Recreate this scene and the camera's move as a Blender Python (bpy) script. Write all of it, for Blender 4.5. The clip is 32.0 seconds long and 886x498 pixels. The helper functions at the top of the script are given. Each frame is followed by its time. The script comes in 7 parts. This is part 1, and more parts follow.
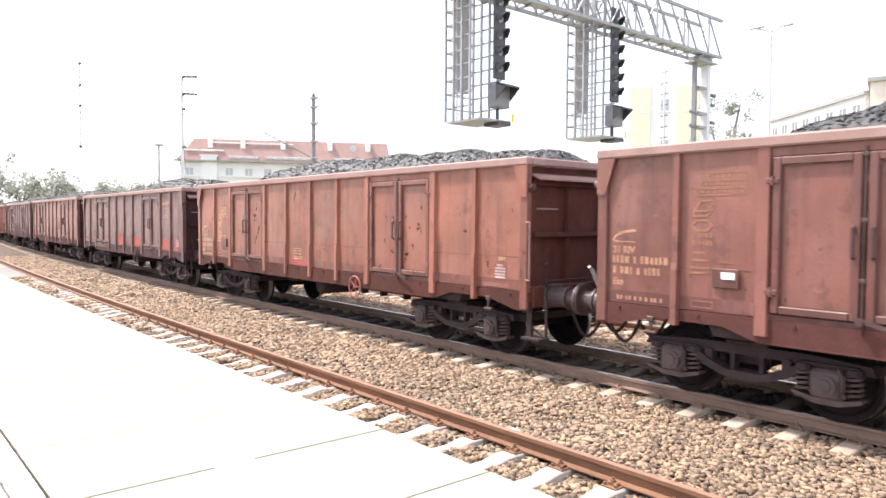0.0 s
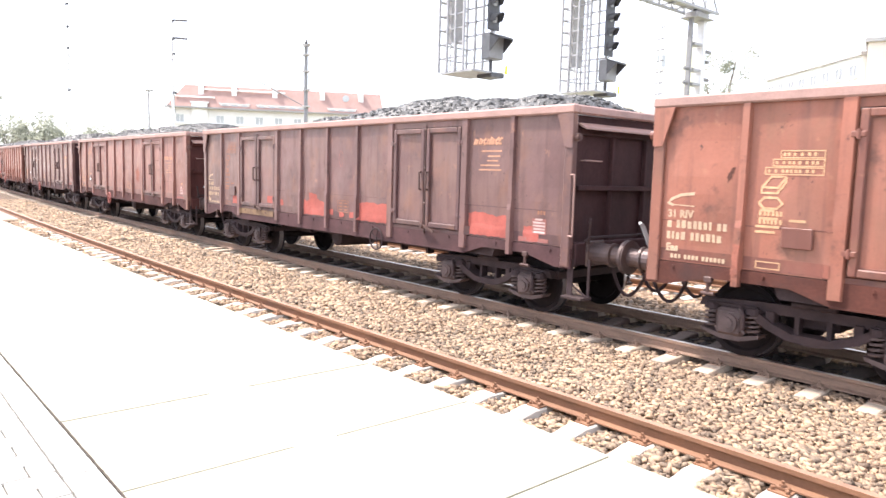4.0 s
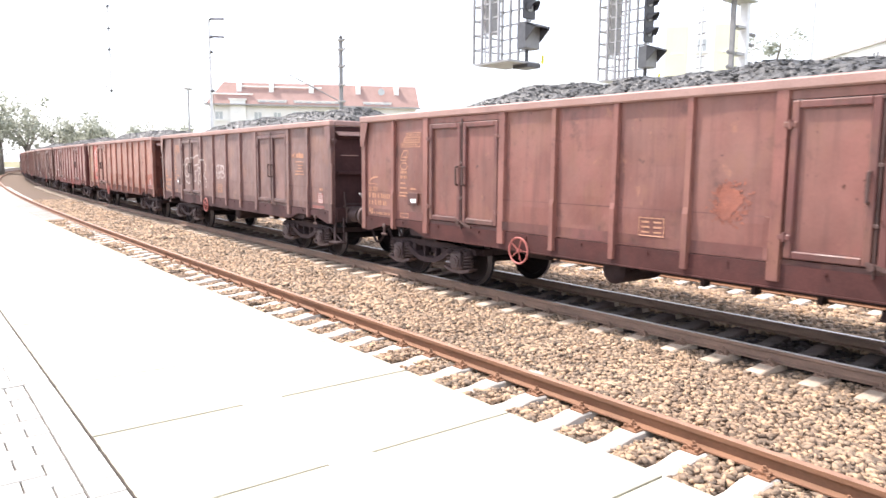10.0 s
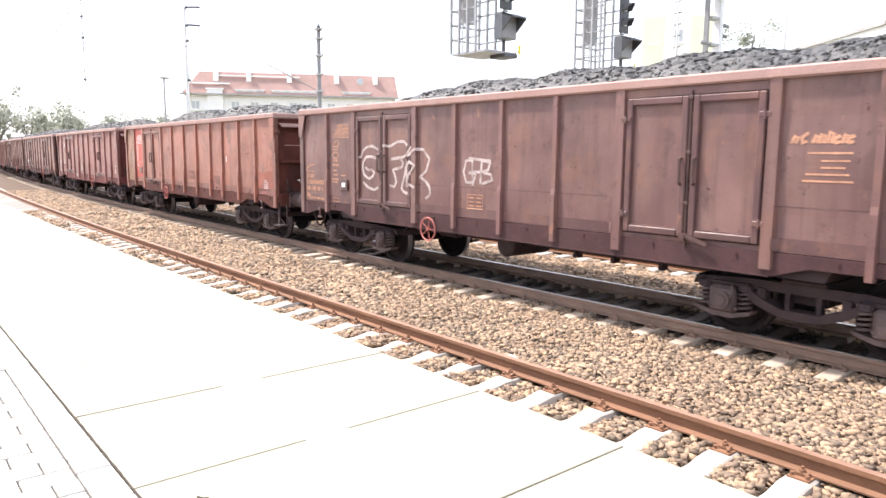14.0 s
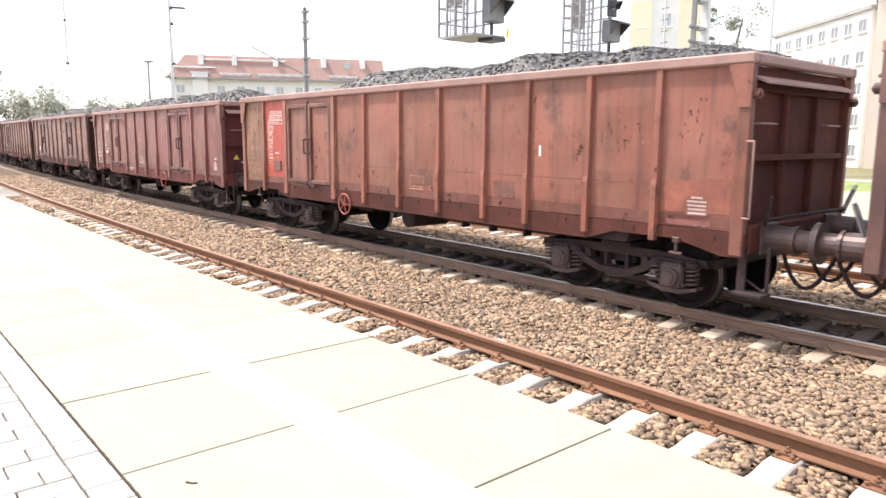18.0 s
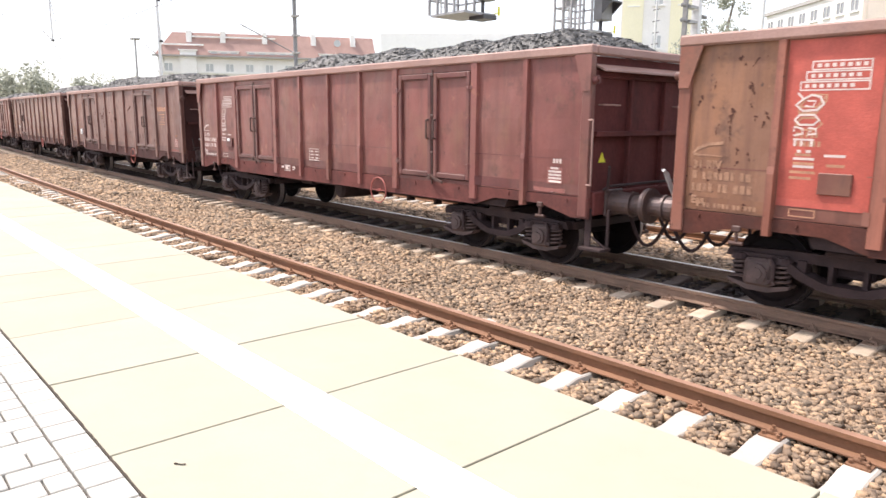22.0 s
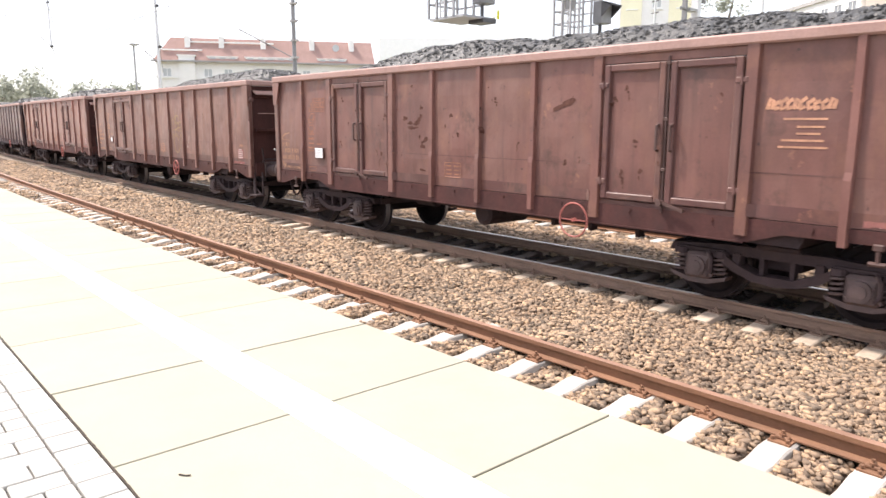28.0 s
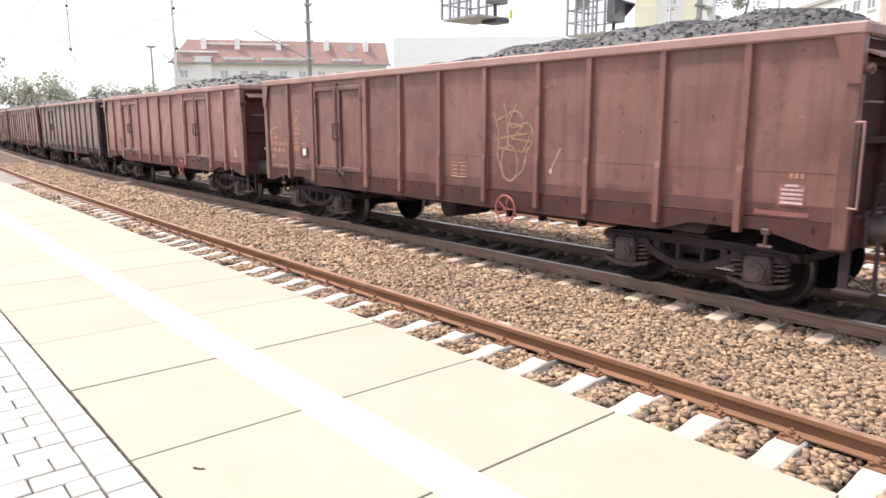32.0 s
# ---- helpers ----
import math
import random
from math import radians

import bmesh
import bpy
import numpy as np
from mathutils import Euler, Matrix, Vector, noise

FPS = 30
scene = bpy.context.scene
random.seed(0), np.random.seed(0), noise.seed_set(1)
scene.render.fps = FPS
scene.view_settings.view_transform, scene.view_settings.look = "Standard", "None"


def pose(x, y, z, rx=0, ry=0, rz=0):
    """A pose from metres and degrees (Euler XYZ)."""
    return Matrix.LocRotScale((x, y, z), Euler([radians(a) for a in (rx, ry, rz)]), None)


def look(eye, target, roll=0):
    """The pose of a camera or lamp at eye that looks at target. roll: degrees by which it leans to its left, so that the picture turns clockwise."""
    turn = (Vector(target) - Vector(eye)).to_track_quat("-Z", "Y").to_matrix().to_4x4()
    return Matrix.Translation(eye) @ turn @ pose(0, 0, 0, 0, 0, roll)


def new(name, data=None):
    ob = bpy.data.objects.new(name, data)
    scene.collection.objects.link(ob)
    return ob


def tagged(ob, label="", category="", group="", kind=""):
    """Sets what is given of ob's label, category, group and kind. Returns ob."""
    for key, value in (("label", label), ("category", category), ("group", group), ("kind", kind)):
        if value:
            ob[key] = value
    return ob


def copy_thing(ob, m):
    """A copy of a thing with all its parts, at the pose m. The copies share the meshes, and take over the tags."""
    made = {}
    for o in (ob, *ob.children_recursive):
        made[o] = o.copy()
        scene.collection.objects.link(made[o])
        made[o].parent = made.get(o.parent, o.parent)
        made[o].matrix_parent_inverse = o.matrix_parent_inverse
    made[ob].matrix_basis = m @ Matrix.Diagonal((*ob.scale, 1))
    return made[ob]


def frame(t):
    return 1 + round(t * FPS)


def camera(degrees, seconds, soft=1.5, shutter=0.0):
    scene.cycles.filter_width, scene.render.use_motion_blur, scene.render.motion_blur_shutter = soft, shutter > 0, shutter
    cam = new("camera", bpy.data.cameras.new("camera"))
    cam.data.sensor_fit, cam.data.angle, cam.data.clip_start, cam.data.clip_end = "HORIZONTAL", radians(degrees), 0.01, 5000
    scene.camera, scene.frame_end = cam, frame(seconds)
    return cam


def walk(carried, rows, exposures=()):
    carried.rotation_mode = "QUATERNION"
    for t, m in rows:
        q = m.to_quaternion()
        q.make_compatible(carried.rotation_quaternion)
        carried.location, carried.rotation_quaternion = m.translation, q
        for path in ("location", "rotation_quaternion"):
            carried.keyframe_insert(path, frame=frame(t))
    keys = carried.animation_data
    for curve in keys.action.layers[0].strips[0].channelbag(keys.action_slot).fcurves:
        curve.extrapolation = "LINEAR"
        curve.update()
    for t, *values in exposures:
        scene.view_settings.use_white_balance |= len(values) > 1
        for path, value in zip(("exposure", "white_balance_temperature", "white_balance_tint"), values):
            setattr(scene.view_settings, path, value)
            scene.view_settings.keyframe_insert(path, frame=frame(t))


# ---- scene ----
cam = camera(64.59, 32.0, soft=1.5, shutter=0.22)
PATH = [
    (0, look((-0.103, 0.005, 1.624), (-15.326, 12.948, 0.775), 0.34)),
    (0.5, look((-0.077, 0.021, 1.613), (-15.271, 13.010, 0.941), 0.50)),
    (1, look((0.005, 0.025, 1.611), (-15.038, 13.187, 0.926), 0.25)),
    (1.5, look((0.009, 0.034, 1.611), (-15.176, 13.014, 0.641), 0.59)),
    (2, look((0.091, 0.057, 1.576), (-15.221, 12.859, 0.295), 1.00)),
    (2.5, look((0.006, 0.042, 1.605), (-15.232, 12.896, -0.002), 0.74)),
    (3, look((-0.049, 0.050, 1.619), (-15.380, 12.738, -0.378), 1.50)),
    (3.5, look((-0.066, -0.001, 1.611), (-15.352, 12.715, -0.548), 1.80)),
    (4, look((0.106, -0.109, 1.560), (-14.873, 12.968, -0.596), 1.57)),
    (4.5, look((0.214, -0.144, 1.535), (-14.466, 13.258, -0.675), 1.91)),
    (6.5, look((0.048, 0.148, 1.560), (-14.067, 13.930, -1.726), 1.45)),
    (7, look((-0.028, 0.004, 1.631), (-10.000, 16.796, -2.682), 1.83)),
    (7.5, look((-0.004, 0.026, 1.629), (-6.994, 18.131, -3.202), 2.23)),
    (8, look((-0.070, 0.156, 1.575), (-7.102, 18.286, -3.099), 2.25)),
    (8.5, look((-0.086, 0.102, 1.595), (-9.401, 17.293, -2.615), 0.64)),
    (9, look((-0.123, 0.145, 1.597), (-12.621, 15.381, -1.821), 0.27)),
    (9.5, look((-0.100, 0.066, 1.614), (-14.544, 13.607, -1.214), 0.41)),
    (10, look((-0.071, 0.039, 1.620), (-15.706, 12.275, -0.796), 0.41)),
    (10.5, look((-0.049, 0.031, 1.613), (-15.882, 12.065, -0.511), 0.26)),
    (11, look((-0.055, 0.036, 1.615), (-15.804, 12.228, -0.203), 0.19)),
    (11.5, look((-0.068, 0.034, 1.623), (-15.763, 12.321, -0.017), 0.50)),
    (12, look((0.061, -0.029, 1.615), (-15.479, 12.446, -0.081), 0.60)),
    (12.5, look((0.152, -0.068, 1.608), (-15.266, 12.523, -0.326), 0.53)),
    (13, look((0.190, -0.084, 1.620), (-15.157, 12.540, -0.643), 0.38)),
    (13.5, look((0.135, -0.051, 1.606), (-15.140, 12.617, -0.880), 0.38)),
    (14, look((0.094, -0.031, 1.604), (-15.156, 12.627, -1.083), 0.37)),
    (14.5, look((0.049, -0.018, 1.602), (-15.182, 12.636, -1.208), 0.30)),
    (16.5, look((-0.062, -0.007, 1.626), (-15.253, 12.658, -1.340), 0.27)),
    (17, look((0.075, -0.016, 1.602), (-14.993, 12.796, -1.369), -0.03)),
    (17.5, look((0.099, -0.022, 1.602), (-14.930, 12.816, -1.446), 0.12)),
    (18, look((0.082, -0.024, 1.596), (-14.904, 12.851, -1.514), 0.33)),
    (18.5, look((0.081, -0.019, 1.596), (-14.864, 12.881, -1.603), 0.31)),
    (19, look((0.049, -0.015, 1.595), (-14.867, 12.900, -1.678), 0.53)),
    (19.5, look((-0.000, 0.002, 1.589), (-14.900, 12.916, -1.763), 0.76)),
    (20, look((-0.051, 0.025, 1.582), (-14.950, 12.923, -1.833), 1.00)),
    (20.5, look((-0.106, 0.048, 1.580), (-15.000, 12.929, -1.924), 1.33)),
    (21, look((-0.132, 0.059, 1.582), (-15.027, 12.916, -2.001), 1.53)),
    (21.5, look((-0.006, 0.015, 1.591), (-14.796, 12.981, -2.036), 0.94)),
    (22, look((0.079, -0.003, 1.600), (-14.667, 12.998, -2.077), 0.42)),
    (22.5, look((0.107, -0.007, 1.600), (-14.603, 13.022, -2.121), 0.14)),
    (23, look((0.100, -0.004, 1.596), (-14.594, 13.043, -2.125), 0.01)),
    (23.5, look((0.031, 0.015, 1.589), (-14.668, 13.063, -2.110), 0.18)),
    (24, look((-0.044, 0.035, 1.580), (-14.759, 13.075, -2.084), 0.40)),
    (24.5, look((-0.127, 0.071, 1.581), (-14.911, 13.035, -2.072), 0.79)),
    (25, look((-0.190, 0.108, 1.585), (-15.080, 12.948, -2.078), 1.18)),
    (25.5, look((-0.215, 0.128, 1.591), (-15.173, 12.886, -2.077), 1.36)),
    (26, look((-0.189, 0.115, 1.595), (-15.121, 12.908, -2.060), 1.25)),
    (26.5, look((-0.118, 0.082, 1.593), (-14.959, 12.994, -2.014), 0.88)),
    (28.5, look((0.019, -0.008, 1.600), (-14.742, 13.010, -1.960), 0.04)),
    (29, look((-0.003, 0.009, 1.592), (-14.812, 12.967, -1.982), 0.03)),
    (29.5, look((0.014, 0.009, 1.594), (-14.842, 12.907, -2.006), -0.09)),
    (30, look((0.036, 0.001, 1.597), (-14.852, 12.854, -2.030), -0.20)),
    (30.5, look((0.061, -0.005, 1.602), (-14.874, 12.784, -2.057), -0.30)),
    (31, look((0.081, -0.010, 1.606), (-14.894, 12.724, -2.081), -0.35)),
    (31.5, look((0.088, -0.010, 1.606), (-14.915, 12.687, -2.096), -0.33)),
    (32, look((0.093, -0.015, 1.612), (-14.934, 12.687, -1.974), -0.24)),
]
walk(cam, PATH, exposures=[(0.0, 0.77, 6250, 14), (2.0, 0.78, 6250, 14), (3.0, 0.98, 6250, 14), (4.5, 1.22, 6250, 14), (7.0, 0.76, 6250, 14), (8.0, 0.82, 6250, 14), (9.0, 0.95, 6250, 14), (10.5, 0.95, 6250, 14), (12.0, 1.12, 6250, 14), (13.5, 0.93, 6250, 14), (14.5, 0.87, 6250, 14), (17.0, 0.70, 6450, 14), (20.0, 0.59, 6450, 14), (23.0, 0.50, 6450, 14), (24.0, 0.50, 6450, 14), (25.0, 0.56, 6450, 14), (26.0, 0.76, 6450, 14), (26.5, 0.74, 6450, 14), (29.0, 0.55, 6450, 14), (30.0, 0.56, 6450, 14), (32.0, 0.42, 6450, 14)])

# ---- light ----
SUN_AZ, SUN_EL = 211.0, 60.0          # the way the sun stands, degrees from +x, and its height
world = bpy.data.worlds.new("sky")
scene.world = world
world.use_nodes = True
wn = world.node_tree.nodes
sky = wn.new("ShaderNodeTexSky")
sky.sky_type = "NISHITA"
sky.sun_disc = False
sky.sun_elevation = radians(SUN_EL)
sky.sun_rotation = radians(90 - SUN_AZ)
sky.dust_density = 3.0
sky.air_density = 1.0
sky.ozone_density = 1.0
# thin high haze whitens the whole sky evenly
hazy = wn.new("ShaderNodeVectorMath")
hazy.operation = "MULTIPLY_ADD"
hazy.inputs[1].default_value = (0.09, 0.09, 0.09)
hazy.inputs[2].default_value = (0.74, 0.75, 0.77)
world.node_tree.links.new(sky.outputs["Color"], hazy.inputs[0])
world.node_tree.links.new(hazy.outputs[0], wn["Background"].inputs["Color"])
wn["Background"].inputs["Strength"].default_value = 1.0
sun = new("sun", bpy.data.lights.new("sun", "SUN"))
sun.data.energy, sun.data.angle, sun.data.color = 4.3, radians(5.0), (1.0, 0.92, 0.82)
sdir = Vector((math.cos(radians(SUN_AZ)) * math.cos(radians(SUN_EL)), math.sin(radians(SUN_AZ)) * math.cos(radians(SUN_EL)), math.sin(radians(SUN_EL))))
sun.matrix_world = look(sdir * 50, (0, 0, 0))

# ---- materials ----


def mat(name, color, rough=0.8, metal=0.0, vary=0.25, scale=6.0, fine=60.0, bump=0.3, bump_scale=None, stain=None, stain_amount=0.5,
        stretch=(1, 1, 1), stain_scale=1.5, island=0.0, objrand=0.0, use_object_color=False, bump_dist=0.01, spec=0.5):
    """Procedural surface: base colour, two scales of variation, stains, fine relief."""
    m = bpy.data.materials.new(name)
    m.use_nodes = True
    nt = m.node_tree
    n, l = nt.nodes, nt.links
    bsdf = n["Principled BSDF"]
    bsdf.inputs["Roughness"].default_value = rough
    bsdf.inputs["Metallic"].default_value = metal
    bsdf.inputs["Specular IOR Level"].default_value = spec
    tc = n.new("ShaderNodeTexCoord")
    info = n.new("ShaderNodeObjectInfo")
    shift = n.new("ShaderNodeVectorMath")
    shift.operation = "SCALE"
    shift.inputs[0].default_value = (37.0, 53.0, 71.0)
    l.new(info.outputs["Random"], shift.inputs["Scale"])
    mp = n.new("ShaderNodeMapping")
    mp.inputs["Scale"].default_value = stretch
    l.new(tc.outputs["Object"], mp.inputs["Vector"])
    l.new(shift.outputs[0], mp.inputs["Location"])

    def noise_node(sc, det=4.0, rough_=0.6):
        t = n.new("ShaderNodeTexNoise")
        t.inputs["Scale"].default_value = sc
        t.inputs["Detail"].default_value = det
        t.inputs["Roughness"].default_value = rough_
        l.new(mp.outputs[0], t.inputs["Vector"])
        return t.outputs["Fac"]

    def ramp(src, a, b, lo, hi):
        r = n.new("ShaderNodeMapRange")
        r.inputs["From Min"].default_value, r.inputs["From Max"].default_value = a, b
        r.inputs["To Min"].default_value, r.inputs["To Max"].default_value = lo, hi
        l.new(src, r.inputs["Value"])
        return r.outputs[0]

    def mul(col, fac):
        v = n.new("ShaderNodeVectorMath")
        v.operation = "SCALE"
        l.new(col, v.inputs[0])
        l.new(fac, v.inputs["Scale"])
        return v.outputs[0]

    if use_object_color:
        col = info.outputs["Color"]
    else:
        rgb = n.new("ShaderNodeRGB")
        rgb.outputs[0].default_value = (*color, 1)
        col = rgb.outputs[0]
    col = mul(col, ramp(noise_node(scale), 0.25, 0.75, 1 - vary, 1 + vary))
    col = mul(col, ramp(noise_node(fine, 3.0), 0.25, 0.75, 1 - vary * 0.6, 1 + vary * 0.6))
    if objrand:
        col = mul(col, ramp(info.outputs["Random"], 0, 1, 1 - objrand, 1 + objrand))
    if island:
        geo = n.new("ShaderNodeNewGeometry")
        col = mul(col, ramp(geo.outputs["Random Per Island"], 0, 1, 1 - island, 1 + island))
        hue = n.new("ShaderNodeHueSaturation")
        l.new(col, hue.inputs["Color"])
        l.new(ramp(geo.outputs["Random Per Island"], 0, 1, 0.85, 1.1), hue.inputs["Saturation"])
        col = hue.outputs[0]
    if stain:
        mx = n.new("ShaderNodeMix")
        mx.data_type = "RGBA"
        l.new(ramp(noise_node(stain_scale, 6.0, 0.7), 0.48, 0.72, 0, stain_amount), mx.inputs["Factor"])
        l.new(col, mx.inputs["A"])
        mx.inputs["B"].default_value = (*stain, 1)
        col = mx.outputs["Result"]
    l.new(col, bsdf.inputs["Base Color"])
    if bump:
        b = n.new("ShaderNodeBump")
        b.inputs["Strength"].default_value = bump
        b.inputs["Distance"].default_value = bump_dist
        l.new(noise_node(bump_scale or fine * 1.3, 4.0), b.inputs["Height"])
        l.new(b.outputs[0], bsdf.inputs["Normal"])
    return m


def paint():
    """Old wagon paint over rust: its colour comes from the object, with soot streaks, rubbed patches and rust bloom."""
    m = bpy.data.materials.new("wagon_paint")
    m.use_nodes = True
    n, l = m.node_tree.nodes, m.node_tree.links
    bsdf = n["Principled BSDF"]
    tc, info = n.new("ShaderNodeTexCoord"), n.new("ShaderNodeObjectInfo")
    shift = n.new("ShaderNodeVectorMath")
    shift.operation = "SCALE"
    shift.inputs[0].default_value = (37.0, 53.0, 71.0)
    l.new(info.outputs["Random"], shift.inputs["Scale"])

    def tex(scale, stretch, detail, lo, hi, out_lo, out_hi, rough=0.62):
        mp = n.new("ShaderNodeMapping")
        mp.inputs["Scale"].default_value = stretch
        l.new(tc.outputs["Object"], mp.inputs["Vector"])
        l.new(shift.outputs[0], mp.inputs["Location"])
        t = n.new("ShaderNodeTexNoise")
        t.inputs["Scale"].default_value, t.inputs["Detail"].default_value, t.inputs["Roughness"].default_value = scale, detail, rough
        l.new(mp.outputs[0], t.inputs["Vector"])
        r = n.new("ShaderNodeMapRange")
        for key, v in (("From Min", lo), ("From Max", hi), ("To Min", out_lo), ("To Max", out_hi)):
            r.inputs[key].default_value = v
        l.new(t.outputs["Fac"], r.inputs["Value"])
        return r.outputs[0]

    def mix(a, col, fac):
        mx = n.new("ShaderNodeMix")
        mx.data_type = "RGBA"
        l.new(fac, mx.inputs["Factor"])
        l.new(a, mx.inputs["A"])
        mx.inputs["B"].default_value = (*col, 1)
        return mx.outputs["Result"]

    def mul(a, fac):
        v = n.new("ShaderNodeVectorMath")
        v.operation = "SCALE"
        l.new(a, v.inputs[0])
        l.new(fac, v.inputs["Scale"])
        return v.outputs[0]

    col = mul(info.outputs["Color"], tex(0.75, (1, 1, 0.8), 3, 0.3, 0.7, 0.74, 1.26))
    col = mul(col, tex(30, (1, 1, 1), 4, 0.3, 0.7, 0.93, 1.06))
    col = mix(col, (0.30, 0.185, 0.145), tex(0.9, (1, 1, 0.6), 3, 0.44, 0.74, 0.0, 0.30))
    col = mix(col, (0.075, 0.036, 0.031), tex(7.0, (1, 1, 0.07), 5, 0.50, 0.74, 0.0, 0.55))
    col = mix(col, (0.055, 0.030, 0.025), tex(2.2, (1, 1, 0.9), 7, 0.56, 0.68, 0.0, 0.6, 0.72))
    col = mix(col, (0.21, 0.098, 0.062), tex(1.7, (1, 1, 0.7), 6, 0.52, 0.68, 0.0, 0.55, 0.68))
    col = mix(col, (0.36, 0.17, 0.10), tex(3.6, (1, 1, 0.8), 6, 0.63, 0.70, 0.0, 0.45, 0.72))
    col = mix(col, (0.045, 0.025, 0.022), tex(11.0, (1, 1, 0.7), 5, 0.665, 0.70, 0.0, 0.75, 0.62))
    l.new(col, bsdf.inputs["Base Color"])
    bsdf.inputs["Specular IOR Level"].default_value = 0.43
    bsdf.inputs["Sheen Weight"].default_value = 0.13                    # fine dust on the paint
    bsdf.inputs["Sheen Roughness"].default_value = 0.45
    bsdf.inputs["Sheen Tint"].default_value = (0.85, 0.70, 0.62, 1)
    l.new(tex(6, (1, 1, 0.5), 4, 0.3, 0.7, 0.36, 0.62), bsdf.inputs["Roughness"])
    bp = n.new("ShaderNodeBump")
    bp.inputs["Strength"].default_value, bp.inputs["Distance"].default_value = 0.18, 0.008
    l.new(tex(18, (1, 1, 1), 5, 0, 1, 0, 1), bp.inputs["Height"])
    l.new(bp.outputs[0], bsdf.inputs["Normal"])
    return m


M_PAINT = paint()
# end paint: soot, with the shade of the end walls in its colour
M_END = mat("sooty_wagon_end", (0.1, 0.05, 0.045), 0.8, vary=0.3, scale=2.5, fine=30, use_object_color=True, stain=(0.03, 0.021, 0.022), stain_amount=0.5, stain_scale=1.6, spec=0.2, stretch=(1, 1, 0.5))
M_SILL = mat("grimy_sill_paint", (0.1, 0.05, 0.045), 0.7, vary=0.3, scale=2.5, fine=30, use_object_color=True, stain=(0.05, 0.03, 0.028), stain_amount=0.6, stain_scale=1.8, spec=0.25)
M_LOCK = mat("greasy_rusty_steel", (0.08, 0.041, 0.034), 0.6, vary=0.3, scale=6, fine=50, stain=(0.05, 0.034, 0.03), stain_amount=0.6, stain_scale=6)
M_SCAR = mat("bare_rust_scar", (0.095, 0.047, 0.037), 0.95, vary=0.3, scale=9, fine=60, spec=0.1)
M_BOX = mat("dusty_cast_steel", (0.085, 0.056, 0.052), 0.6, vary=0.3, scale=7, fine=60, stain=(0.03, 0.02, 0.02), stain_amount=0.5, stain_scale=5)
M_BUFFER = mat("greased_buffer_steel", (0.10, 0.072, 0.07), 0.45, 0.35, vary=0.25, scale=6, fine=60, stain=(0.22, 0.13, 0.09), stain_amount=0.5, stain_scale=4)
M_RIM = mat("worn_rim_steel", (0.33, 0.205, 0.175), 0.6, vary=0.22, scale=3, fine=40, stain=(0.2, 0.1, 0.07), stain_amount=0.6)
# gear and wheel colours are set darker to deepen the shade below the wagons
M_GEAR = mat("dark_oily_steel", (0.040, 0.025, 0.026), 0.75, vary=0.35, scale=5, fine=50, spec=0.3, stain=(0.055, 0.033, 0.028), stain_amount=0.6, stain_scale=4)
M_WHEEL = mat("wheel_steel", (0.014, 0.010, 0.011), 0.8, 0.0, vary=0.25, scale=6, fine=50, spec=0.2, stain=(0.024, 0.015, 0.014))
M_TREAD = mat("bright_tread_steel", (0.3, 0.27, 0.26), 0.45, 0.8, vary=0.1)
M_COAL = mat("coal", (0.056, 0.055, 0.053), 0.42, vary=0.4, scale=9, fine=50, bump=0.6, bump_scale=40, bump_dist=0.02, spec=0.4, island=0.5)
M_BALLAST = mat("ballast_stone", (0.285, 0.204, 0.137), 0.9, vary=0.22, scale=20, fine=160, bump=0.3, island=0.6, stain=(0.23, 0.13, 0.075), stain_amount=0.4, stain_scale=0.9)
# oily stones, with the shade under the train put into the colour
M_BALLAST_OIL_SHADE = mat("oily_ballast_stone", (0.034, 0.023, 0.022), 0.85, vary=0.2, scale=20, fine=160, island=0.4)
M_BED = mat("ballast_bed", (0.13, 0.09, 0.062), 0.95, vary=0.4, scale=16, fine=45, bump=1.0, bump_scale=32, bump_dist=0.05)
M_SLEEPER = mat("concrete_sleeper", (0.46, 0.425, 0.38), 0.85, vary=0.15, scale=5, fine=80, objrand=0.12, stain=(0.26, 0.2, 0.16), stain_amount=0.4, stain_scale=5)
M_SLEEPER_DARK = mat("grimy_concrete_sleeper", (0.46, 0.37, 0.285), 0.85, vary=0.2, scale=5, fine=80, objrand=0.15, stain=(0.16, 0.11, 0.085), stain_amount=0.45, stain_scale=4)
# sleeper middles: oil plus painted shade of the wagons above
M_SLEEPER_OIL_SHADE = mat("oil_soaked_concrete", (0.105, 0.072, 0.058), 0.8, vary=0.35, scale=6, fine=60, objrand=0.2, stain=(0.05, 0.032, 0.028), stain_amount=0.7, stain_scale=5)
M_RAIL = mat("rusty_rail", (0.205, 0.102, 0.055), 0.75, vary=0.25, scale=7, fine=90, stain=(0.15, 0.082, 0.05), stain_amount=0.5, stain_scale=3, stretch=(0.3, 1, 1))
M_RAIL_GREY = mat("greasy_rail", (0.235, 0.152, 0.108), 0.65, vary=0.25, scale=7, fine=90, stain=(0.09, 0.06, 0.05), stain_amount=0.5, stain_scale=3, stretch=(0.3, 1, 1))
M_RAILTOP = mat("polished_rail_head", (0.5, 0.46, 0.44), 0.36, 0.9, vary=0.08)
M_RAILTOP_DULL = mat("dull_rail_head", (0.36, 0.215, 0.15), 0.5, 0.35, vary=0.2)
M_SLAB = mat("platform_slab", (0.334, 0.318, 0.248), 0.85, vary=0.05, scale=1.3, fine=120, bump=0.25, objrand=0.04, stain=(0.30, 0.282, 0.214), stain_amount=0.4)
M_STRIPE = mat("white_line_paint", (0.88, 0.88, 0.87), 0.7, vary=0.04, scale=2, fine=60)
